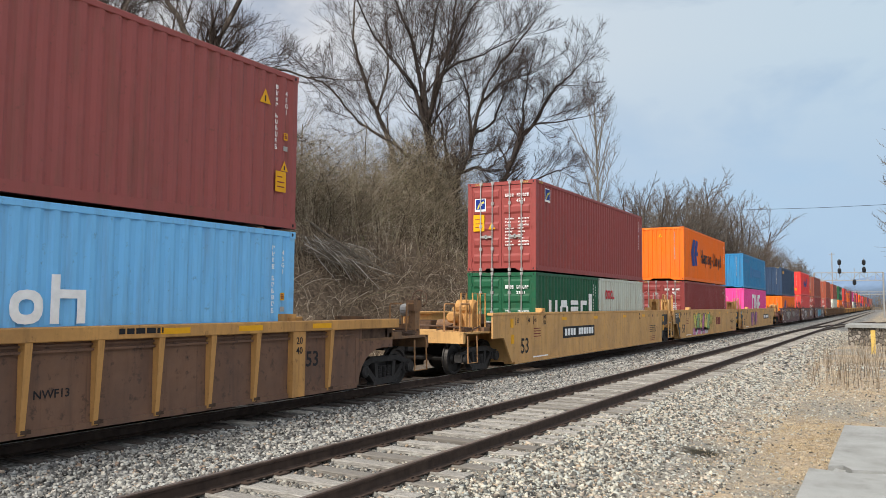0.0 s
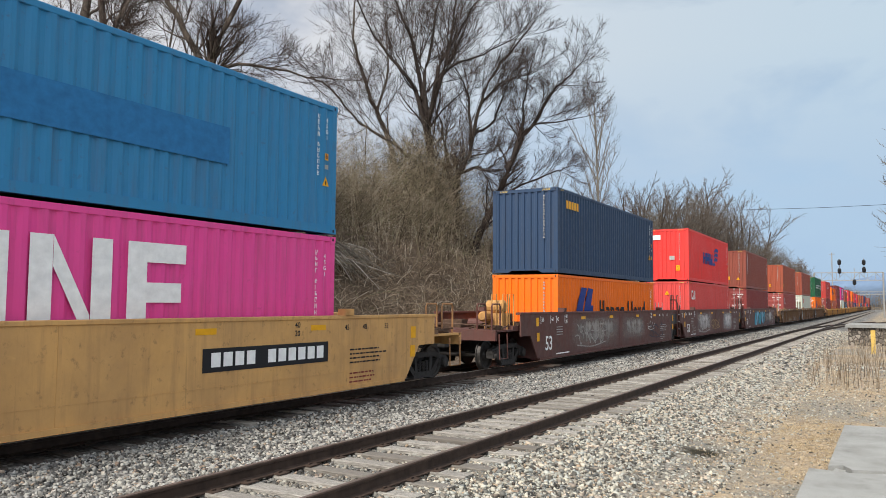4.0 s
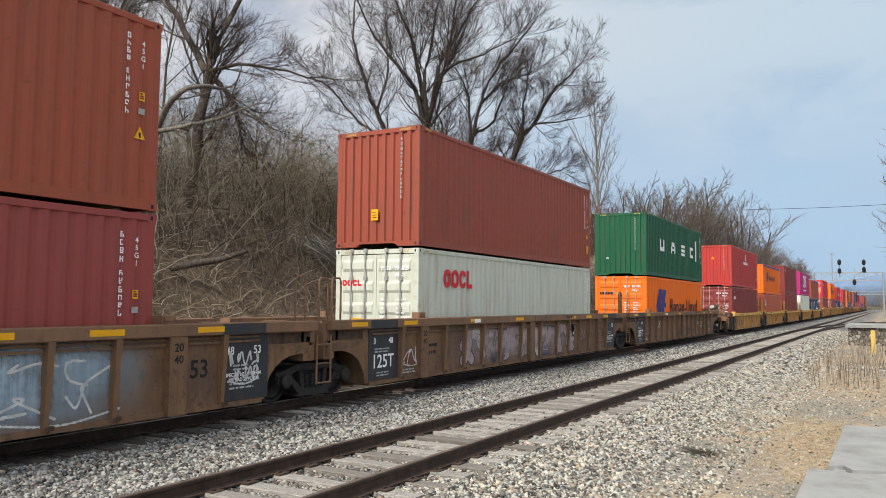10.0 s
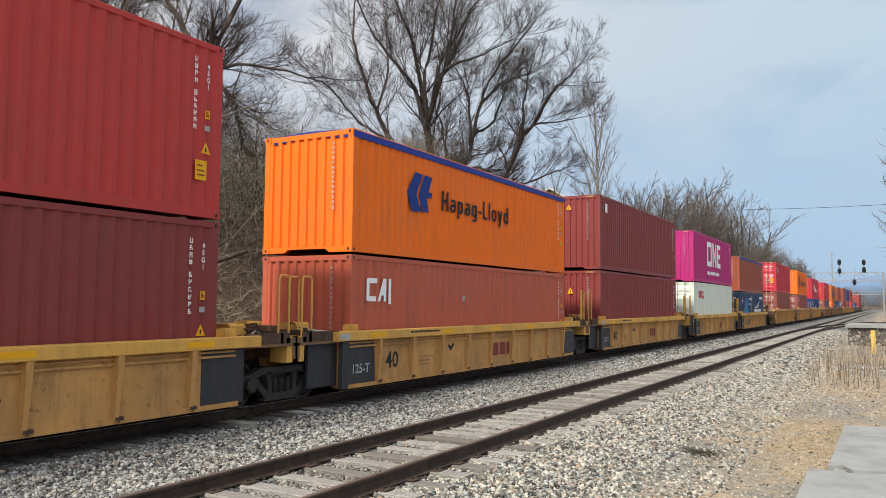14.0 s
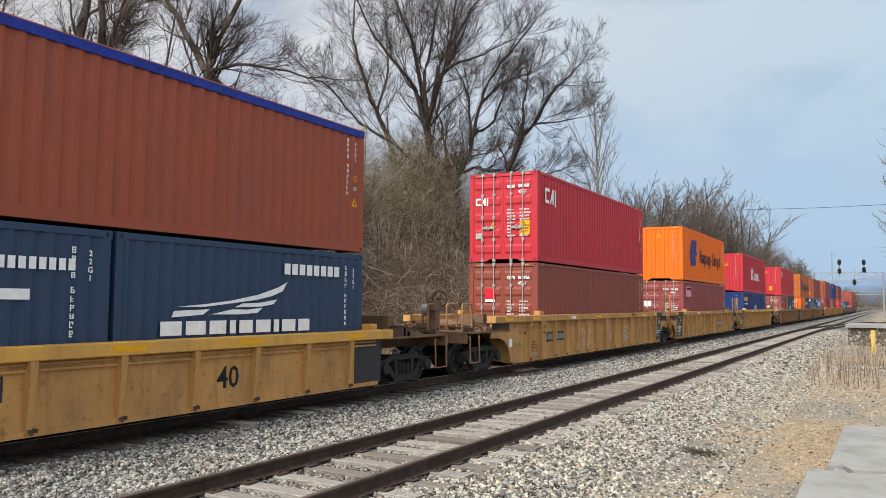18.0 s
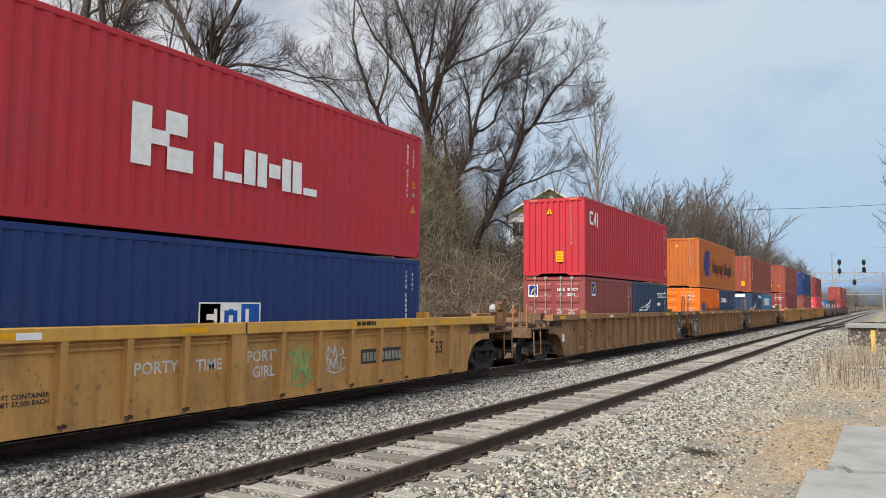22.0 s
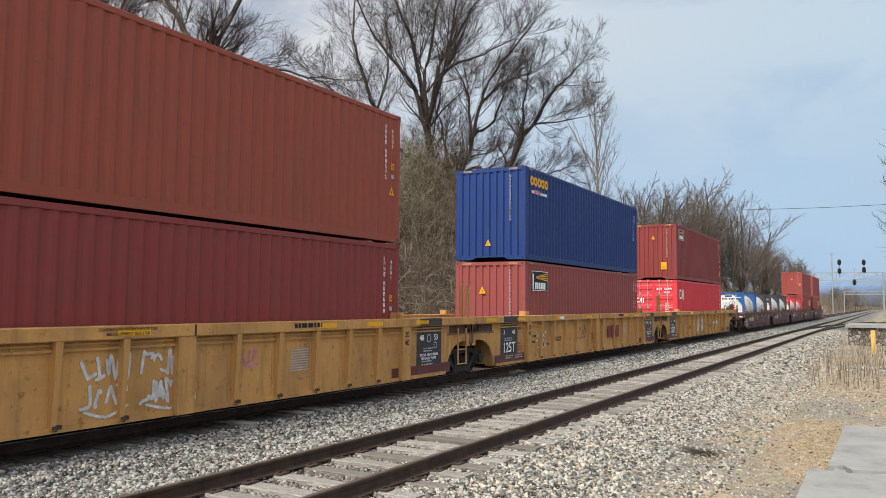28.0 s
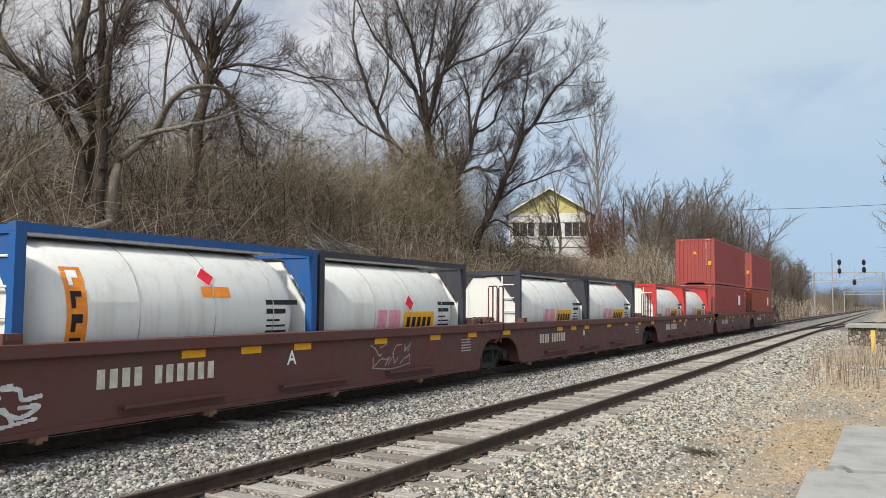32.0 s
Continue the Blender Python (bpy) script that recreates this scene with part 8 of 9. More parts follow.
# ---- tank containers ----
def tank_container(label, frame_paint, marks=()):
    """A twenty-foot tank in its frame, base at z = 0."""
    base = thing("tank_container", ID, label, "tank container", "tank containers on the train")
    L, H, W = 6.058, 2.591, CW
    R, cz = 1.16, 1.33
    def shell():
        g = Geo()
        prof = [(0.24, 0.25), (0.30, 0.62), (0.42, 0.92), (0.62, 1.10), (0.80, R), (L - 0.80, R), (L - 0.62, 1.10), (L - 0.42, 0.92), (L - 0.30, 0.62), (L - 0.24, 0.25)]
        n0, sides = 0, 32
        for y, r in prof:
            for k in range(sides):
                w = 2 * math.pi * k / sides
                g.v.append((r * math.cos(w), y, cz + r * math.sin(w)))
        for i in range(len(prof) - 1):
            for k in range(sides):
                k2 = (k + 1) % sides
                g.f.append((i * sides + k, i * sides + k2, (i + 1) * sides + k2, (i + 1) * sides + k))
        g.f.append(tuple(range(sides)))
        g.f.append(tuple((len(prof) - 1) * sides + k for k in range(sides)))
        return g
    put("tank_shell", shared(("tank_shell",), shell, True), TANK_WHITE, base, ID, "white clad cylindrical tank")
    for y in (2.0, 3.5, 4.9):
        put("band", shared(("band",), lambda: Geo().tube([((R + 0.004) * math.cos(w), 0, cz + (R + 0.004) * math.sin(w)) for w in [2 * math.pi * i / 32 for i in range(33)]], 0.010, 5, False)), GALV, base, pose(0, y, 0))
    put("walkway", shared(("walkway",), lambda: Geo().box(-0.55, 0.55, 0.5, L - 0.5, H - 0.12, H - 0.08).box(-0.25, 0.25, L / 2 - 0.3, L / 2 + 0.3, H - 0.2, H - 0.04)), GALV, base)
    for sx in (-1, 1):
        for yy in (0.08, L - 0.08):
            put("corner_post", shared(("tank_post",), lambda: Geo().box(-0.075, 0.075, -0.075, 0.075, 0.118, H - 0.118)), frame_paint, base, pose(sx * (W / 2 - 0.078), yy, 0))
            for zz in (0.059, H - 0.059):
                put("corner_casting", shared(("corner_casting",), casting), frame_paint, base, pose(sx * (W / 2 - 0.09), yy, zz))
        put("top_rail", shared(("tank_top_rail",), lambda: Geo().box(-0.05, 0.05, 0.15, L - 0.15, H - 0.13, H - 0.01)), frame_paint, base, pose(sx * (W / 2 - 0.055), 0, 0))
        put("bottom_rail", shared(("tank_low_rail",), lambda: Geo().box(-0.05, 0.05, 0.15, L - 0.15, 0.03, 0.16)), frame_paint, base, pose(sx * (W / 2 - 0.055), 0, 0))
    for yy in (0.08, L - 0.08):
        for zz in (0.09, H - 0.09):
            put("cross_rail", shared(("tank_cross",), lambda: Geo().box(-W / 2 + 0.15, W / 2 - 0.15, -0.05, 0.05, -0.06, 0.06)), frame_paint, base, pose(0, yy, zz))
        for sx in (-1, 1):
            put("gusset", shared(("tank_gusset",), lambda: Geo().add([(x, y, z) for y in (-0.02, 0.02) for x, z in ((0, 0), (0.72, 0.0), (0.62, -0.06), (0.06, -0.80), (0, -0.90))], [(0, 1, 2, 3, 4), (9, 8, 7, 6, 5)] + [(k, k + 5, (k + 1) % 5 + 5, (k + 1) % 5) for k in range(5)])), frame_paint, base, Matrix.Translation((-sx * (W / 2 - 0.15), yy + 0.001 * sx, H - 0.15)) @ Matrix.Diagonal((sx, 1, 1, 1)))
    for yy in (0.13, L - 0.17):
        put("end_plate", shared(("tank_end_plate",), lambda: Geo().sweep_y([(-1.06, 0.15), (1.06, 0.15), (1.06, 1.50), (0.42, 2.36), (-0.42, 2.36), (-1.06, 1.50)], 0, 0.04)), TANK_WHITE, base, pose(0, yy, 0), "white octagonal end cladding")
    for z in (0.55, 0.95, 1.35, 1.75, 2.15):
        put("rung", shared(("tank_rung",), lambda: Geo().tube([(-0.19, 0, 0), (0.19, 0, 0)], 0.02, 6)), TANK_WHITE, base, pose(0.82, 0.05, z))
    put("ladder_rail", shared(("tank_ladder",), lambda: Geo().box(-0.02, 0.02, -0.02, 0.02, 0.2, 2.40)), TANK_WHITE, base, pose(0.62, 0.05, 0))
    for mk in marks:
        mk(base, R, cz)
    return base


def curved_patch(base, name, y, w0, w1, a0, a1, R, cz, mat, label="", lift=0.004):
    """A sheet that follows the shell from angle a0 to a1 (degrees above the level)."""
    g = Geo()
    n = 8
    r = R + lift
    vs = []
    for i in range(n + 1):
        a = radians(a0 + (a1 - a0) * i / n)
        vs += [(r * math.cos(a), y + w0, cz + r * math.sin(a)), (r * math.cos(a), y + w1, cz + r * math.sin(a))]
    g.add(vs, [(2 * i, 2 * i + 1, 2 * i + 3, 2 * i + 2) for i in range(n)])
    return part(name, g, mat, base, label)


def tk_strip(base, R, cz):
    curved_patch(base, "emblem", 0.80, 0, 0.32, -40, 38, R, cz, ORANGE_MARK, "orange upright name strip")
    for i, a in enumerate((29, 13, -3, -19, -33)):
        curved_patch(base, "emblem_letter", 0.87, 0, 0.07, a - 6, a + 6, R, cz, BLACK_MARK if i else WHITE_MARK, "", 0.007)
        curved_patch(base, "emblem_letter", 0.94, 0, 0.10, a + 2 * (i % 2), a + 6, R, cz, BLACK_MARK if i else WHITE_MARK, "", 0.0075)


def tk_hazard(y, a=40, s0=0.20):
    def go(base, R, cz):
        g = Geo()
        for i, (mat, s, lift) in enumerate(((WHITE_MARK, s0, 0.006), (RED_MARK, s0 - 0.02, 0.010))):
            m = Matrix.Translation((0, y, cz)) @ Euler((0, -radians(a), 0)).to_matrix().to_4x4() @ on_side(R + lift, 0, 0)
            shape("hazard_sign", [(-s, 0), (0, -s), (s, 0), (0, s)], mat, base, m, "red diamond hazard sign")
    return go


def tk_end(base, R, cz):
    y = 0.126
    bars("number_plate", [(-0.42 + 0.105 * k, -0.35 + 0.105 * k, 0, 0.13) for k in range(11) if k not in (4, 9)], BLACK_MARK, base, on_end(0, y, 2.0), "black code letters")
    bars("emblem", [(-0.2, 0.3, 0, 0.12)], BLUE_MARK, base, on_end(0, y, 2.21), "small navy name plate")
    put("lettering", text_mesh("22K2", 0.19), BLACK_MARK, base, on_end(-0.14, y, 1.70))
    bars("stencil_block", [(-0.38, -0.05 + 0.06 * (k % 2), 1.50 - 0.075 * k, 1.53 - 0.075 * k) for k in range(6)], GREY_MARK, base, on_end(0, y, 0))
    for mat, s, d in ((WHITE_MARK, 0.27, 0.0), (RED_MARK, 0.245, 0.003)):
        shape("hazard_sign", [(-s, 0), (0, -s), (s, 0), (0, s)], mat, base, on_end(0.34, y - d, 1.40), "red diamond hazard sign")


def tk_orange(base, R, cz):
    curved_patch(base, "hazard_plate", 3.25, 0, 0.62, 16, 25, R, cz, ORANGE_MARK, "orange rectangular plate")


def tk_name(base, R, cz):
    curved_patch(base, "emblem", 3.15, 0, 1.35, -30, 2, R, cz, YELLOW_MARK, "yellow name plate")
    for k in range(5):
        curved_patch(base, "emblem_letter", 3.28 + k * 0.23, 0, 0.15, -24, -4, R, cz, BLACK_MARK, "", 0.008)
    curved_patch(base, "emblem", 2.1, 0, 0.35, -32, 4, R, cz, PINK_MARK, "faded pink panel")
    curved_patch(base, "emblem", 2.55, 0, 0.45, -32, 4, R, cz, PINK_MARK, "faded pink panel")


def tk_code(base, R, cz):
    for i, a in enumerate((12, 4, -4, -9, -14, -19)):
        curved_patch(base, "code_marking", 4.72, 0, (0.85, 0.5, 0.35, 0.5, 0.55, 0.3)[i], a - (2.2 if i < 2 else 0.9), a + (2.2 if i < 2 else 0.9), R, cz, BLACK_MARK)


def tank_unit(place, tanks, lead, tail, tags=()):
    ride(well_unit("tank40", TK, BROWN_CAR, BROWN_CAR, lead, tail, mk_tank(tags)), place)
    for i, t in enumerate(tanks):
        ride(tank_container(*t), place + i * 6.13, 0.30)


tank_unit(239.2, [("white tank container in a blue steel frame", FRAME_BLUE, (tk_strip, tk_hazard(3.42, 34, 0.20), tk_orange, tk_code, tk_end)), ("white tank container in a dark steel frame", FRAME_DARK, (tk_name, tk_hazard(3.4, 12), tk_code))], True, False, [t_tag(241, -1.2, 0.35, 1.5, 0.5, SPRAY_WHITE, 10, 0.06), t_tag(242, 7.6, 0.5, 1.6, 0.5, GREY_BROWN, 12)])
tank_unit(254.8, [("white tank container in a dark steel frame", FRAME_DARK, (tk_name, tk_code)), ("white tank container in a dark steel frame", FRAME_DARK, (tk_name, tk_code))], False, False)
tank_unit(270.5, [("white tank container in a red steel frame", FRAME_RED, (tk_name, tk_code)), ("white tank container in a red steel frame", FRAME_RED, (tk_name, tk_code))], False, False)
for place, tail, low in ((285.0, False, MAROON), (300.4, True, BRICK_BROWN)):
    unit(place, "tank40", TK, BROWN_CAR, BROWN_CAR, False, tail, mk_tank(),
         [box("dark red-brown steel container at the train's rear", MAROON, marks=[m_sticker("triangle", False, 0, 1.9, 0.25), m_sticker("yellow", False, 0.92, 1.2, 0.18)])],
         [box("red-brown steel container with small white sign", low, marks=[m_word([(0, 0.9, 0, 0.7)], WHITE_MARK, True, 8.6, 1.6)])])


# ---- concrete, platform, posts ----
slab = thing("concrete_slab", ID, "worn grey concrete slab with a broken corner", "slab", kind="structure")
def flat_block(pts, z0, z1):
    n = len(pts)
    return Geo().add([(x, y, z0) for x, y in pts] + [(x, y, z1) for x, y in pts], [tuple(range(n - 1, -1, -1)), tuple(range(n, 2 * n))] + [(i, (i + 1) % n, n + (i + 1) % n, n + i) for i in range(n)])
part("slab_section", flat_block([(-0.80, 12.10), (-0.62, 12.22), (-0.50, 11.95), (-0.42, 12.0), (0.1, 12.12), (3.5, 12.25), (3.5, 16.9), (-0.79, 16.35)], -0.6, -0.30), CONCRETE, slab)
part("slab_section", flat_block([(-1.02, 11.88), (-0.95, 4.0), (3.5, 4.0), (3.5, 12.22), (0.1, 12.06), (-0.5, 11.80)], -0.6, -0.315), CONCRETE, slab)

plat = thing("low_platform", ID, "low rubble-stone platform with a concrete cap", "platform", kind="structure")
part("wall", Geo().box(-2.2, 16, 52.0, 58.0, -0.5, 0.62), WALL_STONE, plat)
part("cap", Geo().box(-2.35, 16.2, 51.8, 58.2, 0.62, 0.78), CONCRETE, plat)

marker = thing("marker_post", pose(-0.76, 43.2, -0.42), "short yellow plastic marker post in dry weeds", "post")
part("post", Geo().chamfer(-0.10, 0.10, -0.02, 0.02, 0, 1.15, 0.01), POST_YELLOW, marker)


# ---- signal bridges ----
def gantry(name, y, x0, x1, top, depth, label):
    base = thing(name, pose(0.45, y, -0.42), label, "signal bridge")
    for x in (x0, x1):
        part("leg", Geo().tube([(x, -0.3, 0), (x, -0.3, top)], 0.16, 8).tube([(x, 0.3, 0), (x, 0.3, top)], 0.16, 8), GANTRY, base)
    for zz in (top - depth, top):
        for yy in (-0.35, 0.35):
            part("chord", Geo().box(x0, x1, yy - 0.07, yy + 0.07, zz - 0.07, zz + 0.07), GANTRY, base)
    n = 9
    for i in range(n):
        a, b = x0 + (x1 - x0) * i / n, x0 + (x1 - x0) * (i + 1) / n
        part("lattice_bar", Geo().tube([(a, -0.35, top - depth if i % 2 else top), (b, -0.35, top if i % 2 else top - depth)], 0.045, 5).tube([(a, -0.35, top - depth), (a, -0.35, top)], 0.04, 5), GANTRY, base)
    return base


def signal(parent, x, z0, heads):
    part("signal_mast", Geo().tube([(x, -0.45, z0 - 1.2), (x, -0.45, z0 + 2.6)], 0.07, 6), GANTRY, parent)
    for z in heads:
        h = part("signal_head", Geo().tube([(x, -0.75, z - 0.55), (x, -0.75, z - 0.3), (x, -0.75, z + 0.3), (x, -0.75, z + 0.55)], [0.18, 0.36, 0.36, 0.18], 10), BLACK_STEEL, parent, "black rounded signal head")
        for k in (-0.22, 0.22):
            part("lens_hood", Geo().tube([(x, -1.0, z + k), (x, -1.35, z + k)], 0.12, 8), BLACK_STEEL, h)


bridge = gantry("signal_bridge", 179.0, -14.0, -1.5, 9.1, 1.6, "grey lattice signal bridge with black signal heads")
signal(bridge, -9.25, 9.3, (11.2, 9.4))
signal(bridge, -4.85, 9.3, (11.1, 9.6))
signal(bridge, -6.6, 7.4, (7.1,))
gantry("signal_bridge", 306.0, -14.3, -1.2, 7.4, 1.1, "farther grey lattice bridge over the tracks")
mast = thing("signal_mast", pose(-13.2, 232, -0.42), "slim grey steel mast", "mast")
part("pole", Geo().tube([(0, 0, 0), (0, 0, 16.5)], 0.14, 7), GANTRY, mast)
part("crossarm", Geo().box(-0.7, 0.7, -0.06, 0.06, 16.0, 16.15), GANTRY, mast)
wire = thing("utility_line", ID, "thin black wire slung between two wooden poles", "utility line")
for x, y, z in ((-75, 150, 24.0), (68, 150, 24.0)):
    part("pole", Geo().tube([(x, y, float(land(x, y)) - 0.5), (x, y, z)], [0.2, 0.13], 8), BARK, wire)
part("cable", Geo().tube([(-75 + 13 * i, 150, 19.0 + 0.004 * (i * 13 - 70) ** 2 * 0.22 - i * 0.02) for i in range(12)], 0.035, 4), BLACK_STEEL, wire)


# ---- house on the bank ----
def house():
    hx, hy = -33.9, 84.0
    z0 = 6.4
    # the gable front faces the tracks and the camera
    base = thing("house", pose(hx, hy, z0, 0, 0, 20), "yellow-gabled white house with a row of dark porch windows", "house")
    W, D, H = 9.4, 10.0, 5.9
    part("wall", Geo().box(-W / 2, W / 2, 0, D, -1.8, H), HOUSE_WHITE, base, "white painted walls")
    gable = part("gable", Geo().add([(-W / 2, -0.02, H), (W / 2, -0.02, H), (0, -0.02, H + 2.7), (-W / 2, D, H), (W / 2, D, H), (0, D, H + 2.7)], [(0, 1, 2), (4, 3, 5), (0, 2, 5, 3), (1, 4, 5, 2)]), HOUSE_YELLOW, base, "pale yellow boarded gable")
    for i in range(14):
        z = H + 0.1 + i * 0.18
        half = (W / 2 - 0.25) * (1 - (z - H) / 2.7) - 0.05
        if half > 0.2:
            part("board", Geo().box(-half, half, -0.05, -0.02, z, z + 0.16), HOUSE_YELLOW, gable)
    part("louvre", Geo().box(-0.35, 0.35, -0.09, -0.05, H + 1.3, H + 1.95), HOUSE_WHITE, gable)
    for s in (-1, 1):
        part("roof", Geo().add([(s * (W / 2 + 0.5), -0.7, H - 0.35), (0, -0.7, H + 2.75), (0, D + 0.5, H + 2.75), (s * (W / 2 + 0.5), D + 0.5, H - 0.35), (s * (W / 2 + 0.5), -0.7, H - 0.19), (0, -0.7, H + 2.93), (0, D + 0.5, H + 2.93), (s * (W / 2 + 0.5), D + 0.5, H - 0.19)], [(0, 1, 2, 3), (7, 6, 5, 4), (0, 4, 5, 1), (3, 2, 6, 7), (0, 3, 7, 4)]), ROOF_GREY, base, "grey shingled roof slope")
        part("barge_board", Geo().add([(s * (W / 2 + 0.5), -0.78, H - 0.37), (0, -0.78, H + 2.73), (0, -0.78, H + 2.95), (s * (W / 2 + 0.5), -0.78, H - 0.15), (s * (W / 2 + 0.5), -0.71, H - 0.37), (0, -0.71, H + 2.73), (0, -0.71, H + 2.95), (s * (W / 2 + 0.5), -0.71, H - 0.15)], [(0, 1, 2, 3), (7, 6, 5, 4), (0, 4, 5, 1), (3, 2, 6, 7)]), HOUSE_WHITE, base)
    part("trim", Geo().box(-W / 2 - 0.05, W / 2 + 0.05, -0.12, 0, H - 1.05, H), HOUSE_WHITE, base)
    for grp in range(3):
        for i in range(3):
            x = -W / 2 + 0.45 + grp * 3.0 + i * 0.86
            w = part("window", Geo().box(x, x + 0.78, -0.05, 0.02, H - 2.65, H - 1.12), WINDOW_DARK, base, "dark porch window")
            part("window_frame", Geo().box(x - 0.05, x + 0.0, -0.08, 0, H - 2.7, H - 1.1).box(x + 0.78, x + 0.83, -0.08, 0, H - 2.7, H - 1.1), HOUSE_WHITE, w)
    part("sill", Geo().box(-W / 2 - 0.04, W / 2 + 0.04, -0.14, 0, H - 2.82, H - 2.68), HOUSE_WHITE, base)
    part("porch_base", Geo().box(-W / 2 - 0.02, W / 2 + 0.02, -0.06, 0, H - 4.0, H - 3.9), ROOF_GREY, base)


house()


# ---- fallen logs on the bank ----
for x, y, ln, rz, r, bark in ((-18.0, 15.6, 2.2, 35, 0.12, BARK), (-16.0, 22.5, 3.2, 118, 0.05, BARK_PALE), (-16.2, 27.0, 3.5, 102, 0.05, BARK_PALE)):
    log = thing("fallen_log", pose(x, y, float(land(x, y)) + 0.22, 0, 0, rz), "pale fallen log lying in the brush", "log")
    part("stem", Geo().tube([(0, 0, -0.1), (ln * 0.3, 0.08, 0.05), (ln * 0.65, -0.06, 0.16), (ln, 0.1, 0.45)], [r, r * 0.92, r * 0.75, r * 0.5], 9), bark, log, "", None, True)
    part("stub", Geo().tube([(ln * 0.6, 0, 0.1), (ln * 0.7, 0.35, 0.5)], [r * 0.5, r * 0.2], 6), bark, log)


stripped = thing("fallen_log", ID, "fallen log with a pale barkless end leaning in the brush", "log")
part("bare_end", Geo().tube([(-18.0, 11.2, 2.95), (-18.0, 11.6, 3.20), (-18.05, 12.15, 3.42)], [0.04, 0.10, 0.115], 9), BARE_WOOD, stripped, "pale barkless wood")
part("stem", Geo().tube([(-18.05, 12.15, 3.42), (-18.12, 12.9, 3.66), (-18.22, 13.75, 3.98)], [0.117, 0.12, 0.10], 9), BARK_PALE, stripped)
part("prop", Geo().tube([(-18.22, 13.7, 3.95), (-18.2, 13.75, 3.4), (-18.2, 13.8, 2.7)], [0.06, 0.05, 0.06], 7), BARK, stripped)


# ---- heap of cut branches on the bank ----
heap = thing("branch_heap", ID, "heap of pale dead branches fanned out down the bank", "brushwood")
hr = random.Random(8)
for i in range(110):
    k = hr.random()
    top = Vector((-18.6 + hr.uniform(-0.5, 0.4), 22.2 + 2.3 * k + hr.uniform(-0.6, 0.6), 4.15 - 0.25 * k + hr.uniform(-0.45, 0.25)))
    low = top.lerp(Vector((-17.2 + hr.uniform(-0.8, 0.6), 24.2 + 2.4 * k + hr.uniform(-1.3, 0.9), 2.55 + 0.55 * k + hr.uniform(-0.5, 0.5))), hr.uniform(0.45, 1.1))
    mid = (top + low) / 2 + Vector((hr.uniform(-0.1, 0.25), hr.uniform(-0.25, 0.25), hr.uniform(-0.05, 0.35)))
    r = hr.uniform(0.008, 0.026)
    part("branch", Geo().tube([top, mid, low], [r, r * 0.8, r * 0.4], 5), BARK_PALE if i % 4 else BARE_WOOD, heap)
stray = thing("fallen_branch", ID, "long pale forked branch leaning in the brush", "branch")
part("stem", Geo().tube([(-18.3, 22.0, 4.85), (-18.1, 23.0, 4.35), (-17.8, 24.2, 3.75), (-17.6, 24.9, 3.5)], [0.03, 0.05, 0.045, 0.02], 6), BARK_PALE, stray)
part("fork", Geo().tube([(-18.0, 23.3, 4.2), (-17.9, 22.7, 3.95), (-17.8, 22.3, 3.6)], [0.03, 0.025, 0.012], 5), BARK_PALE, stray)


# ---- far hills ----
def hills():
    n = 120
    vs, fs = [], []
    for i in range(n + 1):
        a = radians(-75 + 150 * i / n)
        d = 3800
        h = 115 + 55 * math.sin(a * 5 + 0.6) + 24 * math.sin(a * 17) + 9 * math.sin(a * 41)
        x, y = math.sin(a) * d, math.cos(a) * d
        vs += [(x, y, -30), (x * 0.97, y * 0.97, h * 0.55), (x, y, h)]
    for i in range(n):
        fs += [(3 * i, 3 * i + 3, 3 * i + 4, 3 * i + 1), (3 * i + 1, 3 * i + 4, 3 * i + 5, 3 * i + 2)]
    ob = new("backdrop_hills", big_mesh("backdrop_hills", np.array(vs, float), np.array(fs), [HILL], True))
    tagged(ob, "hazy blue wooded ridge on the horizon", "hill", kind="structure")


hills()


# ---- bare trees ----
def grow(rng, start, heading, length, radius, level, spec, out):
    """One limb as a wandering line; its children leave it along its upper part."""
    k = spec["seg"][min(level, len(spec["seg"]) - 1)]
    pts, rs = [np.array(start)], [radius]
    d = np.array(heading, float)
    d /= np.linalg.norm(d)
    wander = spec["wander"][min(level, len(spec["wander"]) - 1)]
    lift = spec["lift"][min(level, len(spec["lift"]) - 1)]
    for i in range(k):
        d = d + rng.normal(0, wander, 3) + np.array([0, 0, lift])
        d /= np.linalg.norm(d)
        pts.append(pts[-1] + d * length / k)
        rs.append(radius * (1 - (0.62 if level < 2 else 0.8) * (i + 1) / k))
    out.setdefault(level, []).append((np.array(pts), np.array(rs)))
    if level >= spec["levels"]:
        return
    kids = spec["kids"][level]
    for j in range(kids):
        f = spec["from"][level] + (1 - spec["from"][level]) * (j + rng.uniform(0.1, 0.9)) / kids
        q = f * k
        i = min(int(q), k - 1)
        p = pts[i] + (pts[i + 1] - pts[i]) * (q - i)
        dd = pts[i + 1] - pts[i]
        dd = dd / np.linalg.norm(dd)
        side = rng.normal(0, 1, 3)
        side -= dd * side.dot(dd)
        side /= np.linalg.norm(side) + 1e-9
        side[2] *= 0.7
        ang = radians(rng.uniform(*spec["angle"]))
        h2 = dd * math.cos(ang) + side * math.sin(ang)
        ln = length * spec["ratio"][level] * rng.uniform(0.65, 1.2) * (1.15 - 0.55 * f)
        grow(rng, p, h2, ln, max(rs[i] * spec["thin"] * rng.uniform(0.7, 1.0), spec["min_r"]), level + 1, spec, out)


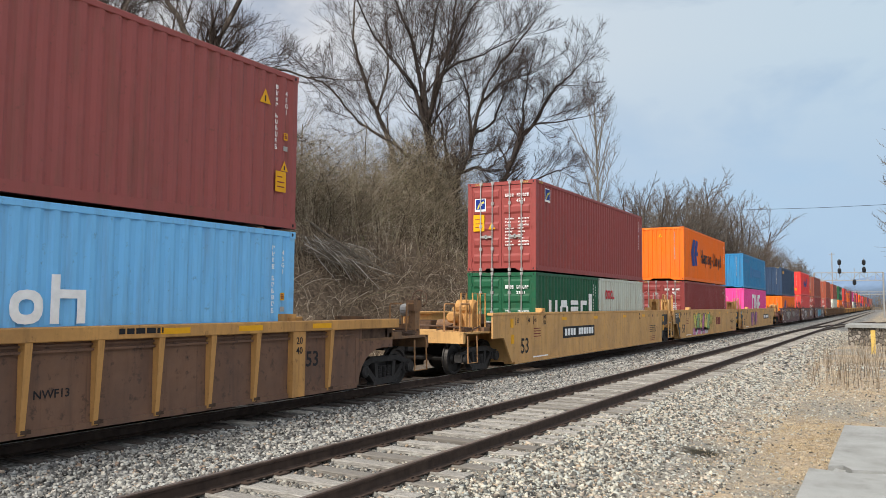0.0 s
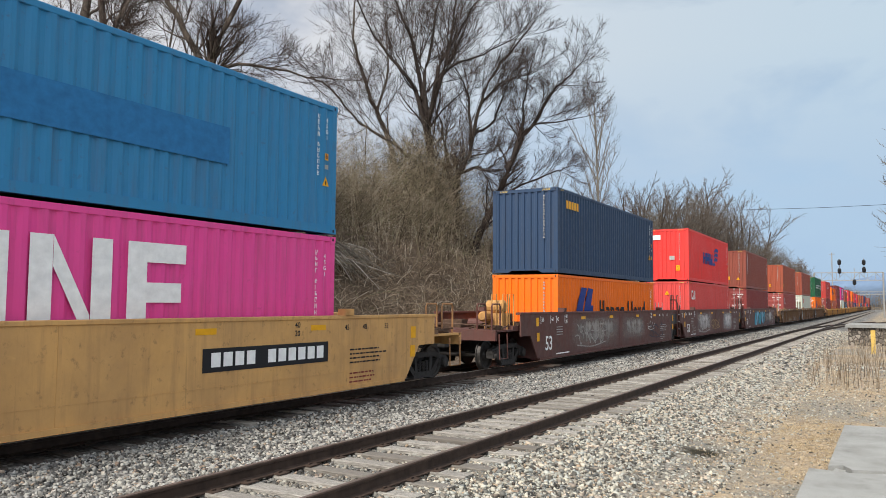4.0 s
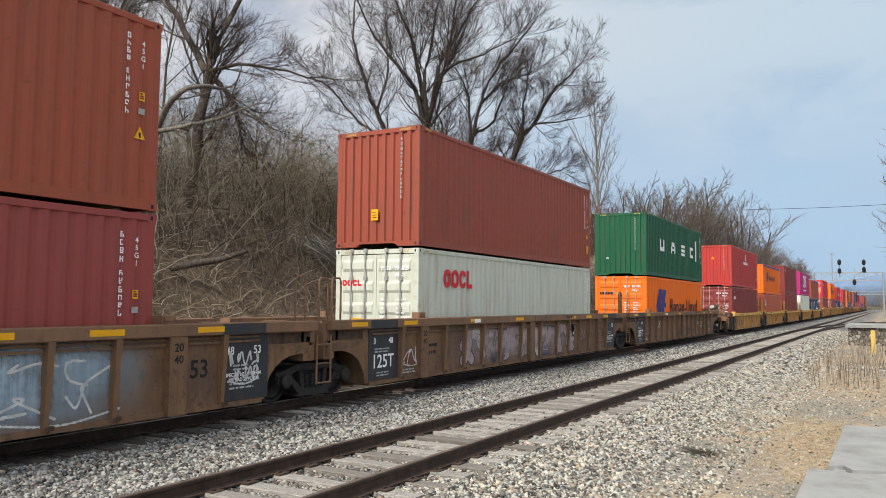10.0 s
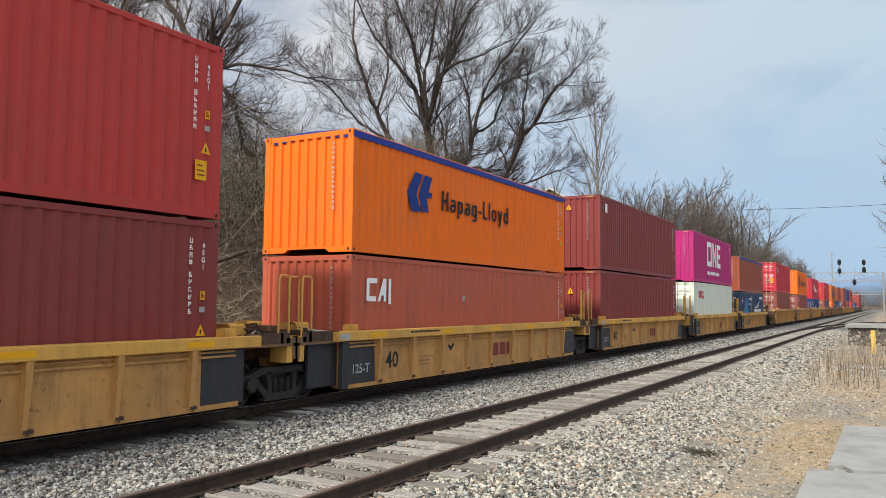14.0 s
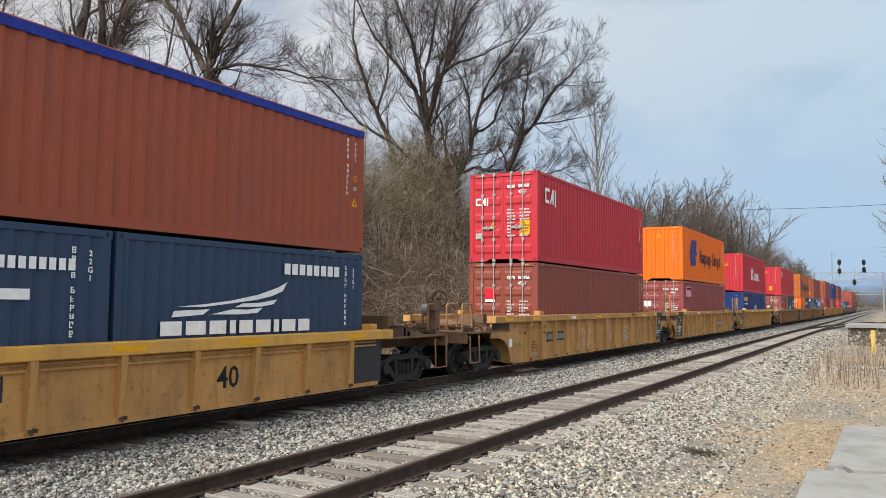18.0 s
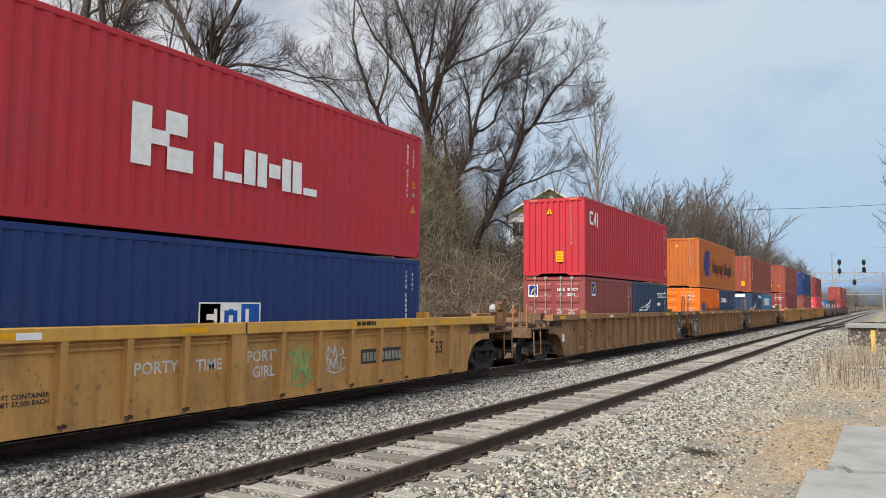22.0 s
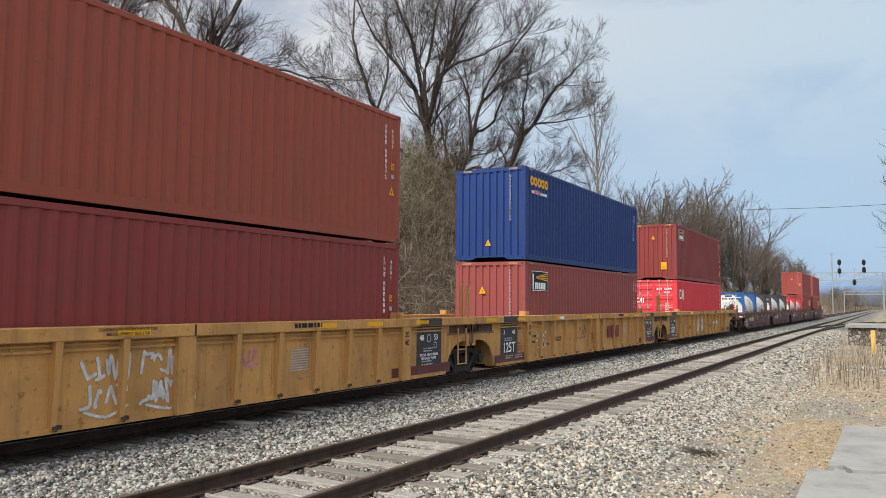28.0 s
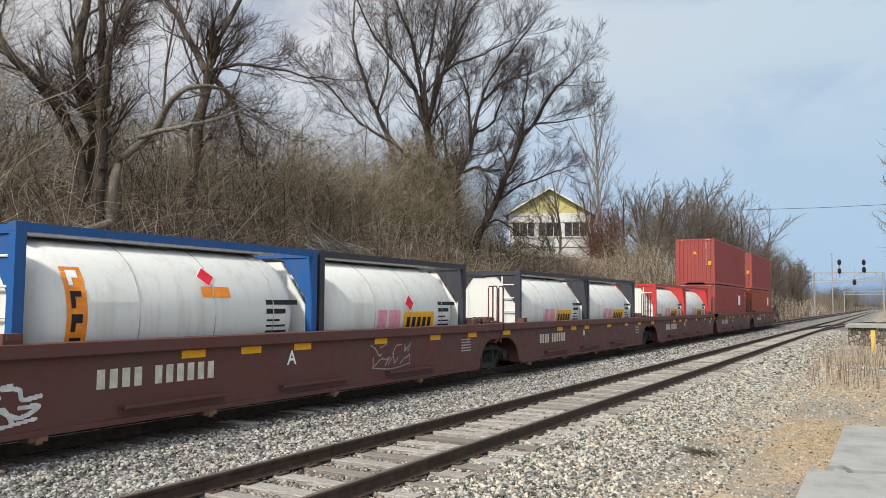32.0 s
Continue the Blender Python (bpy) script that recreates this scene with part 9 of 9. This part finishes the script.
def tree_meshes(out, name, split=2):
    """Trunk and limbs as one mesh, the twigs as another."""
    def join(levels, sides):
        V, F, n = [], [], 0
        for lv in levels:
            by = {}
            for p, r in out.get(lv, []):
                by.setdefault(len(p), []).append((p, r))
            for k, items in by.items():
                v, f = tubes(np.array([p for p, _ in items]), np.array([r for _, r in items]), sides(lv))
                V.append(v)
                F.append(f + n)
                n += len(v)
        return np.concatenate(V), np.concatenate(F)
    top = max(out)
    a = join(range(0, split), lambda lv: 9 if lv == 0 else 6)
    b = join(range(split, top + 1), lambda lv: 4 if lv == split else 3)
    trunk = big_mesh(name + "_trunk", *a, [None], True)
    crown = big_mesh(name + "_crown", *b, [None])
    return trunk, crown


def tree(name, m, starts, spec, seed, bark, twig, label, category="tree"):
    """starts: trunk lines as (offset, heading, length, radius)."""
    rng = np.random.default_rng(seed)
    out = {}
    for off, head, ln, r in starts:
        grow(rng, off, head, ln, r, 0, spec, out)
    trunk, crown = tree_meshes(out, name)
    base = thing(name, m, label, category)
    put("trunk", trunk, bark, base)
    put("crown", crown, twig, base)
    return base


BIG = dict(levels=4, seg=(10, 7, 6, 5, 4), wander=(0.07, 0.14, 0.17, 0.2, 0.22), lift=(0.02, 0.045, 0.03, 0.02, 0.02), kids=(9, 7, 7, 5), angle=(28, 62), ratio=(0.62, 0.55, 0.5, 0.5), thin=0.62, min_r=0.006, **{"from": (0.30, 0.25, 0.2, 0.15)})
MID = dict(levels=4, seg=(9, 6, 5, 4, 3), wander=(0.06, 0.12, 0.16, 0.2, 0.2), lift=(0.03, 0.05, 0.04, 0.03, 0.02), kids=(9, 6, 5, 4), angle=(22, 52), ratio=(0.5, 0.5, 0.5, 0.5), thin=0.55, min_r=0.008, **{"from": (0.25, 0.2, 0.15, 0.1)})
FAR = dict(levels=3, seg=(7, 5, 4, 3), wander=(0.05, 0.12, 0.16, 0.2), lift=(0.03, 0.06, 0.05, 0.04), kids=(11, 8, 7), angle=(20, 48), ratio=(0.5, 0.5, 0.5), thin=0.5, min_r=0.016, **{"from": (0.15, 0.15, 0.1)})


def on_land(x, y, dz=-0.15, rz=0.0):
    return pose(x, y, float(land(x, y)) + dz, 0, 0, rz)


def limb(rng, guide, r0, r1, reach, spec, out, depth_jitter=0.5):
    """A main limb along a few guide points (across, up); branches leave it all along."""
    gp = np.array([(x, rng.normal(0, depth_jitter) * (i > 0), z) for i, (x, z) in enumerate(guide)], float)
    n = 4 * (len(gp) - 1)
    t = np.linspace(0, len(gp) - 1, n + 1)
    i = np.minimum(t.astype(int), len(gp) - 2)
    f = (t - i)[:, None]
    p0, p1, p2, p3 = gp[np.maximum(i - 1, 0)], gp[i], gp[i + 1], gp[np.minimum(i + 2, len(gp) - 1)]
    pts = 0.5 * (2 * p1 + (p2 - p0) * f + (2 * p0 - 5 * p1 + 4 * p2 - p3) * f ** 2 + (3 * p1 - p0 - 3 * p2 + p3) * f ** 3)
    pts[1:-1] += rng.normal(0, 0.035, (n - 1, 3)) * min(1.0, reach / 2)
    rs_ = r0 + (r1 - r0) * np.linspace(0, 1, n + 1)
    out.setdefault(0, []).append((pts, rs_))
    kids = spec["kids"][0]
    for j in range(kids):
        q = spec["from"][0] + (1 - spec["from"][0]) * (j + rng.uniform(0.1, 0.9)) / kids
        k = min(int(q * n), n - 1)
        d = pts[k + 1] - pts[k]
        d /= np.linalg.norm(d)
        side = rng.normal(0, 1, 3)
        side -= d * side.dot(d)
        side /= np.linalg.norm(side)
        ang = radians(rng.uniform(*spec["angle"]))
        grow(rng, pts[k], d * math.cos(ang) + side * math.sin(ang), reach * rng.uniform(0.6, 1.25), max(0.018, rs_[k] * 0.4 * rng.uniform(0.7, 1.0)), 1, spec, out)
    # the limb's own tip runs out into twigs
    grow(rng, pts[-1], pts[-1] - pts[-2], reach * 0.9, r1, 1, spec, out)


def guided_tree(name, m, limbs, reach, spec, seed, bark, twig, label):
    rng = np.random.default_rng(seed)
    out = {}
    for r0, r1, guide in limbs:
        limb(rng, guide, r0, r1, reach, spec, out)
    trunk, crown = tree_meshes(out, name)
    base = thing(name, m, label, "tree")
    put("trunk", trunk, bark, base)
    put("crown", crown, twig, base)
    return base


# the two trees in the middle
CROWN = dict(BIG, kids=(11, 6, 6, 3), seg=(10, 7, 6, 4, 3), ratio=(0.6, 0.72, 0.72, 0.66), angle=(20, 50), wander=(0.07, 0.11, 0.12, 0.12, 0.12), lift=(0.02, 0.05, 0.06, 0.07, 0.06), min_r=0.0078, thin=0.55, **{"from": (0.22, 0.15, 0.12, 0.1)})
guided_tree("bare_tree", pose(-20.5, 38.0, 3.9, 0, 0, YAW), (
    (0.30, 0.20, ((-1.4, 0.0), (-1.7, 4.5), (-2.0, 8.4))),
    (0.15, 0.04, ((-1.9, 8.3), (-1.5, 10.4), (-1.2, 11.8), (-0.4, 12.9), (0.7, 15.0))),
    (0.14, 0.04, ((-2.1, 8.0), (-2.5, 10.9), (-2.9, 12.7), (-3.4, 13.8), (-4.2, 15.7))),
    (0.13, 0.03, ((-2.1, 7.6), (-2.7, 9.8), (-3.5, 10.9), (-4.5, 12.2), (-5.2, 13.3), (-6.2, 15.1))),
    (0.12, 0.04, ((-2.0, 8.3), (-2.2, 10.4), (-1.9, 12.0), (-1.7, 13.5), (-1.4, 15.8))),
    (0.11, 0.03, ((-1.7, 9.0), (-1.5, 10.1), (-0.4, 11.2), (0.8, 12.0), (2.2, 12.5))),
    (0.10, 0.03, ((-2.0, 5.2), (-3.5, 6.5), (-5.1, 7.5), (-6.0, 8.2), (-7.3, 9.8), (-8.5, 10.6))),
    (0.12, 0.04, ((-1.8, 8.7), (-1.0, 11.2), (-0.7, 13.1), (-0.4, 15.8)))), 2.9, CROWN, 11, BARK_DARK, TWIG, "tall leafless dark-barked tree with spreading limbs on the bank")
guided_tree("bare_tree", pose(-21.6, 39.6, 3.9, 0, 0, YAW), (
    (0.17, 0.05, ((-3.0, 0.5), (-3.4, 4.6), (-4.7, 8.8), (-5.2, 9.8), (-5.8, 11.6), (-6.2, 13.0), (-6.4, 15.6))),
    (0.08, 0.03, ((-4.9, 9.0), (-4.2, 11.5), (-4.4, 14.0)))), 2.3, CROWN, 13, BARK, TWIG, "slim leafless grey-barked tree on the bank")
guided_tree("bare_tree", pose(-20.4, 38.1, 3.9, 0, 0, YAW), (
    (0.25, 0.17, ((-0.3, -0.1), (-0.5, 3.3), (-0.55, 4.5))),
    (0.17, 0.10, ((-0.55, 4.4), (-0.3, 5.1), (0.1, 5.8), (0.3, 6.8))),
    (0.12, 0.04, ((-0.6, 4.4), (-0.9, 5.7), (-1.2, 6.9), (-1.4, 8.2))),
    (0.10, 0.03, ((0.3, 6.7), (0.25, 8.3), (0.1, 9.7), (-0.4, 10.9))),
    (0.11, 0.03, ((0.3, 6.7), (0.8, 8.9), (1.4, 10.6), (2.7, 12.3), (3.7, 13.6))),
    (0.10, 0.03, ((-0.3, 5.2), (0.7, 5.5), (1.2, 5.3), (1.9, 6.1))),
    (0.08, 0.03, ((0.9, 9.2), (2.0, 10.2), (3.6, 11.0))),
    (0.08, 0.03, ((0.5, 7.4), (1.6, 8.4), (2.2, 9.8), (2.6, 11.0)))), 2.0, CROWN, 12, BARK_DARK, TWIG, "leafless dark tree with a forking upright stem")
guided_tree("bare_tree", pose(-20.2, 38.4, 3.9, 0, 0, YAW), (
    (0.22, 0.14, ((-0.2, -0.1), (0.8, 2.5), (1.5, 3.9), (2.1, 5.6), (2.7, 7.3))),
    (0.12, 0.02, ((2.7, 7.2), (3.6, 8.3), (4.7, 10.2), (5.6, 10.9), (6.4, 11.9))),
    (0.09, 0.02, ((2.5, 6.8), (3.5, 8.1), (4.6, 8.3), (6.0, 8.5))),
    (0.08, 0.02, ((-0.1, 0.9), (1.1, 2.5), (1.8, 2.4), (3.0, 1.8))),
    (0.09, 0.03, ((2.1, 5.6), (2.9, 7.1), (3.0, 9.3), (3.2, 10.9))),
    (0.08, 0.02, ((1.4, 3.7), (3.0, 4.8), (4.6, 5.4), (5.4, 5.7)))), 1.9, CROWN, 14, BARK_DARK, TWIG, "leafless dark tree with a leaning stem and reaching limbs")
# the thick cluster near the track
NEAR_CROWN = dict(CROWN, kids=(10, 7, 6, 3), min_r=0.0052)
guided_tree("bare_tree", pose(-19.6, 14.0, 4.0, 0, 0, YAW), (
    (0.21, 0.07, ((-0.2, 0.0), (-0.3, 2.0), (-1.0, 3.4), (-1.9, 4.8), (-3.0, 6.6))),
    (0.24, 0.10, ((0.1, 0.0), (-0.1, 2.5), (-0.1, 4.4), (-0.4, 7.1))),
    (0.20, 0.08, ((0.3, 0.1), (0.2, 3.2), (0.2, 4.3), (0.1, 7.2))),
    (0.13, 0.06, ((0.4, 1.6), (0.5, 4.3), (0.6, 7.0))),
    (0.10, 0.04, ((0.5, 3.4), (0.9, 5.0), (1.5, 6.8)))), 1.9, NEAR_CROWN, 23, BARK, TWIG, "thick many-stemmed leafless tree on the bank")
guided_tree("leaning_tree", pose(-18.6, 14.6, 4.0, 0, 0, YAW), (
    (0.14, 0.06, ((-0.5, 0.1), (-0.4, 1.7), (0.5, 2.7), (1.5, 3.7), (2.1, 4.1))),
    (0.08, 0.03, ((0.2, 2.5), (1.5, 2.8), (2.3, 3.1), (3.0, 3.5)))), 1.0, dict(NEAR_CROWN, kids=(6, 5, 4, 3)), 31, BARK_PALE, TWIG, "leaning pale-barked bare tree")
guided_tree("forked_tree", pose(-21.0, 19.3, 5.0, 0, 0, YAW), (
    (0.19, 0.14, ((-0.3, 0.0), (0.1, 4.1), (0.3, 5.2))),
    (0.14, 0.07, ((0.2, 5.0), (-0.9, 6.8), (-1.9, 8.4))),
    (0.14, 0.07, ((0.3, 5.1), (0.7, 6.0), (1.8, 8.2))),
    (0.12, 0.05, ((0.4, 4.8), (0.9, 4.3), (1.2, 3.7))),
    (0.08, 0.02, ((0.3, 5.0), (1.9, 5.1), (4.2, 4.8)))), 1.9, NEAR_CROWN, 41, BARK, TWIG, "forked leafless tree with a broken limb")
# thin trees behind
rs = random.Random(4)
for i in range(26):
    y = 5 + i * 2.6 + rs.uniform(-1.5, 1.5)
    x = -23.5 - rs.uniform(0, 10)
    bearing = math.degrees(math.atan2(-x, y))
    tall = rs.uniform(5.5, 9.0) if not (17.5 < bearing < 27 and y > 45) else 2.2
    tree("sapling", on_land(x, y), [((0, 0, 0), (rs.uniform(-0.1, 0.1), rs.uniform(-0.1, 0.1), 1), tall, 0.075)], dict(MID, kids=(9, 5, 4, 4), min_r=0.006), 60 + i, BARK, TWIG, "slim leafless young tree behind the brush")
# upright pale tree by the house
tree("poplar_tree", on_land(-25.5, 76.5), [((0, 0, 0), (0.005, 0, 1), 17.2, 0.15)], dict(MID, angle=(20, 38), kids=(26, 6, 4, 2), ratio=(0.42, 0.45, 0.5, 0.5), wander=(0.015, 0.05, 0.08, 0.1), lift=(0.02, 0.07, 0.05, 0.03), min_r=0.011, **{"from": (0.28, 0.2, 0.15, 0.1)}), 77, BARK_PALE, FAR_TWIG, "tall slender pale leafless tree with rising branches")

# woods along the line, farther off
protos = []
for i in range(5):
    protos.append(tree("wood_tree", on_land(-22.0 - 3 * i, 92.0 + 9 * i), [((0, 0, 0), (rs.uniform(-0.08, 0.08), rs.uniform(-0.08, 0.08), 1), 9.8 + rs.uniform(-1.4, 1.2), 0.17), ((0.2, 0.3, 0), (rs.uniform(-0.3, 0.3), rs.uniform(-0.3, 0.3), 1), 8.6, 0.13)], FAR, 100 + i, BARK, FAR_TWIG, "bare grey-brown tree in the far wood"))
    tagged(protos[-1], group="far wood")
for i in range(46):
    y = 78 + 3.1 * i + rs.uniform(-2, 2)
    x = -16.5 - abs(rs.gauss(0, 1)) * 6.5 - (2.5 if y < 100 else 0)
    copy_thing(protos[i % 5], on_land(x, y, -0.2, rs.uniform(0, 360)))
for i in range(44):
    y = 330 + rs.uniform(0, 190)
    x = rs.uniform(-95, 40)
    if -14 < x < 4 and y < 460:
        x += 30 if rs.random() < 0.4 else -32
    copy_thing(protos[i % 5], on_land(x, y, -0.2, rs.uniform(0, 360)))
for x, y, k in ((-31, 112, 1.30), (-27.5, 108, 1.42), (-24.0, 113, 1.5), (-21.0, 109, 1.45), (-18.5, 115, 1.42), (-16.6, 121, 1.28), (-25, 122, 1.5), (-28.5, 103, 1.25), (-15.6, 128, 1.12), (-22.5, 104, 1.3), (-19.5, 126, 1.45)):
    copy_thing(protos[int(-x * 3) % 5], on_land(x, y, -0.3, rs.uniform(0, 360)) @ Matrix.Scale(k, 4))
for x, y in ((4.6, 72), (7.5, 84), (6.5, 108), (9, 130), (7, 160), (8, 190), (12, 60)):
    copy_thing(protos[(int(x * 7)) % 5], on_land(x, y, -0.2, rs.uniform(0, 360)))
copy_thing(protos[3], on_land(2.5, 66, -0.2, 40) @ Matrix.Scale(1.3, 4))


# ---- thickets and grass ----
def bank(x0, x1, y0, y1, power=1.6):
    def where(rng, n):
        k = rng.uniform(0, 1, n)
        return rng.uniform(x0, x1, n), y0 + (y1 - y0) * k ** power
    return where


def sight(x, y, h):
    """Keeps the brush low between the camera and the house."""
    b = np.degrees(np.arctan2(-x, y))
    return np.where((b > 18) & (b < 26.5) & (y > 46), np.minimum(h, 0.9), h)


stems("brush_thicket", 10500, 1, bank(-24, -15.2, 2, 75), lambda r, x, y, n: sight(x, y, r.uniform(0.35, 1.7, n) * (0.5 + 0.5 * ramp01(-15, -19, x))), 1.0, 0.011, BRUSH, "tangled brown leafless brush on the bank", k=6, wild=0.10, droop=0.75)
stems("tall_brush", 3000, 2, bank(-31, -18.0, 3, 85), lambda r, x, y, n: sight(x, y, r.uniform(2.2, 5.4, n)), 0.60, 0.014, THICKET, "tall thin leafless shrubs on the bank", bend=0.5, k=7, twigs=7, wild=0.07)
stems("tall_thicket", 900, 21, bank(-34, -22.5, 3, 15, 1.0), lambda r, x, y, n: r.uniform(4.0, 9.5, n), 0.36, 0.019, THICKET, "tall dense leafless thicket behind the bank", bend=0.4, k=7, twigs=10, wild=0.08)
stems("shrub_wall", 1500, 22, bank(-30, -20.0, 17, 44, 1.0), lambda r, x, y, n: r.uniform(2.5, 6.0, n), 0.55, 0.015, THICKET, "dense leafless shrubs on the upper bank", bend=0.5, k=7, twigs=9, wild=0.085)
stems("vine_tangle", 6500, 3, bank(-19, -14.6, 4, 60), lambda r, x, y, n: r.uniform(0.2, 0.85, n), 2.2, 0.009, DRY, "pale dead vines and fallen branches", bend=0.2, k=6, twigs=4, wild=0.10, droop=0.45)
rock = thing("broken_concrete", pose(-0.66, 12.02, -0.44), "broken lump of concrete at the slab's notch", "rubble")
part("lump", Geo().add([(-0.10, -0.08, 0), (0.12, -0.10, 0), (0.14, 0.09, 0), (-0.09, 0.11, 0), (-0.07, -0.05, 0.10), (0.08, -0.07, 0.13), (0.09, 0.05, 0.09), (-0.05, 0.07, 0.12)], [(0, 3, 2, 1), (4, 5, 6, 7), (0, 1, 5, 4), (1, 2, 6, 5), (2, 3, 7, 6), (3, 0, 4, 7)]), CONCRETE, rock)
stems("far_brush", 3200, 5, bank(-27, -14.5, 70, 240, 1.3), lambda r, x, y, n: sight(x, y, r.uniform(1.2, 3.6, n)), 0.5, 0.03, BRUSH, "distant brown brush beside the track", twigs=3)
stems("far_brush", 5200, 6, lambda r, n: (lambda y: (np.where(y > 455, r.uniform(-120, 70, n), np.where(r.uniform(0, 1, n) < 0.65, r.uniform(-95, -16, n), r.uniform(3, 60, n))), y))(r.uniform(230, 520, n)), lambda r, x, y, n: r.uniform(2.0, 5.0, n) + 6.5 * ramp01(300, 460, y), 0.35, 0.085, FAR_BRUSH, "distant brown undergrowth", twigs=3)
stems("russet_shrub", 240, 7, lambda r, n: (r.normal(-23.4, 0.75, n), r.normal(72, 0.8, n)), lambda r, x, y, n: r.uniform(2.5, 7.2, n), 0.22, 0.022, RED_LEAF, "russet shrub with dead leaves beside the house", twigs=9, wild=0.05)
stems("vine_curtain", 900, 23, lambda r, n: (r.normal(-22.4, 0.95, n), r.normal(36.9, 0.8, n)), lambda r, x, y, n: r.uniform(2.0, 7.2, n) * np.clip(1.15 - np.abs(x + 22.4) * 0.28, 0.3, 1.0), 0.30, 0.015, THICKET, "dense dead vines hung on a tree trunk", bend=0.5, k=7, twigs=8, wild=0.09)
stems("vine_curtain", 700, 24, lambda r, n: (r.uniform(-27.5, -22.0, n), r.uniform(28, 37, n)), lambda r, x, y, n: r.uniform(1.5, 5.0, n), 0.5, 0.014, THICKET, "tangled dead vines and shrubs on the upper bank", bend=0.5, k=7, twigs=8, wild=0.10)
stems("dry_weeds", 380, 8, lambda r, n: (r.uniform(-2.4, 1.5, n), r.uniform(24, 36, n)), lambda r, x, y, n: r.uniform(0.5, 1.25, n), 0.15, 0.0085, DRY, "tall dry weed stalks in gravel", "weeds", twigs=1)
stems("dry_weeds", 260, 9, lambda r, n: (r.uniform(-1.8, 4, n), r.uniform(40, 51, n)), lambda r, x, y, n: r.uniform(0.4, 1.0, n), 0.25, 0.008, DRY, "dry weeds by the low platform", "weeds", twigs=1)


def tufts(rng, n):
    cx = np.concatenate([rng.normal(-1.15, 0.60, 260), rng.uniform(-2.5, 1.8, 260)])
    cy = np.concatenate([rng.normal(15.2, 2.3, 260), 10.5 + 26 * rng.uniform(0, 1, 260) ** 1.2])
    i = rng.integers(0, 520, n)
    w = rng.uniform(0.06, 0.30, 520)[i]
    return cx[i] + rng.normal(0, 1, n) * w, cy[i] + rng.normal(0, 1, n) * w * 1.3


stems("dry_grass", 130000, 10, tufts, lambda r, x, y, n: r.uniform(0.02, 0.085, n), 2.4, 0.0055, DRY_GRASS, "matted dry straw-coloured grass", "grass", k=3, twigs=0)
stems("leaf_litter", 9000, 15, lambda r, n: (r.uniform(-3.2, 1.8, n), 9.5 + 26 * r.uniform(0, 1, n) ** 1.4), lambda r, x, y, n: r.uniform(0.01, 0.05, n), 3.2, 0.006, BRUSH, "dark dead stalks and litter on the gravel", "litter", k=3, twigs=0)

scatter_stones("ballast_between", 46000, (-9.46, -6.35, 3.5, 30.0), lambda x, y: land(x, y), 0.025, 1, "grey crushed-stone ballast between the tracks", STONE)
scatter_stones("ballast_siding", 36000, (-5.0, -2.9, 4.5, 28.0), lambda x, y: land(x, y) + 0.002, 0.025, 4, "pale crushed-stone ballast beside the siding", PALE_STONE)
scatter_stones("ballast_siding", 16000, (-6.6, -4.95, 5.5, 28.0), lambda x, y: land(x, y) - 0.008, 0.025, 5, "worn crushed stone between the siding's sleepers", WORN_STONE)
scatter_stones("ballast_far", 11000, (-9.3, -6.4, 27.0, 75.0), lambda x, y: land(x, y), 0.042, 2, "grey crushed-stone ballast farther along", STONE)
scatter_stones("ballast_far", 12000, (-6.5, -2.6, 26.0, 75.0), lambda x, y: land(x, y), 0.040, 12, "pale crushed-stone ballast farther along the siding", PALE_STONE)
scatter_stones("gravel", 15000, (-3.6, -1.9, 6.0, 30.0), lambda x, y: land(x, y) - 0.008, 0.023, 3, "pale gravel beside the siding", PALE_STONE)
scatter_stones("gravel", 13000, (-2.4, 1.5, 6.5, 36.0), lambda x, y: land(x, y) - 0.006, 0.018, 6, "fine pale gravel scattered in dry grass", PALE_STONE)
scatter_stones("pebbles", 900, (-2.4, 1.2, 31.0, 34.0), lambda x, y: land(x, y), 0.06, 9, "heap of pale stones by the weeds", PALE_STONE)


# ---- all that moves ----
def motions():
    steps = [0.0, 1 / 30, 2 / 30, 0.5] + [float(k) for k in range(1, 32)] + [31.5, 32 - 2 / 30, 32 - 1 / 30, 32.0]
    for ob, place, z, x in MOVERS:
        walk(ob, [(t, pose(TRACK_X + x, place - travelled(t), z)) for t in steps])
    # the wheels roll while their car is within a hundred metres
    for ob, car, dy, u in WHEELS:
        place = next(p for o, p, _, _ in MOVERS if o is car) + u
        near = [k / 30 for k in range(961) if -12.0 < place - travelled(k / 30) < 100.0]
        rows = [(0.0, near[0] if near else 0.0)] if not near or near[0] > 0 else []
        rows += [(t, t) for t in near]
        if not rows or rows[-1][0] < 32.0:
            rows.append((32.0, near[-1] if near else 0.0))
        walk(ob, [(t, pose(0, dy, 0.42, math.degrees(travelled(a) / 0.42), 0, 0)) for t, a in rows])


motions()
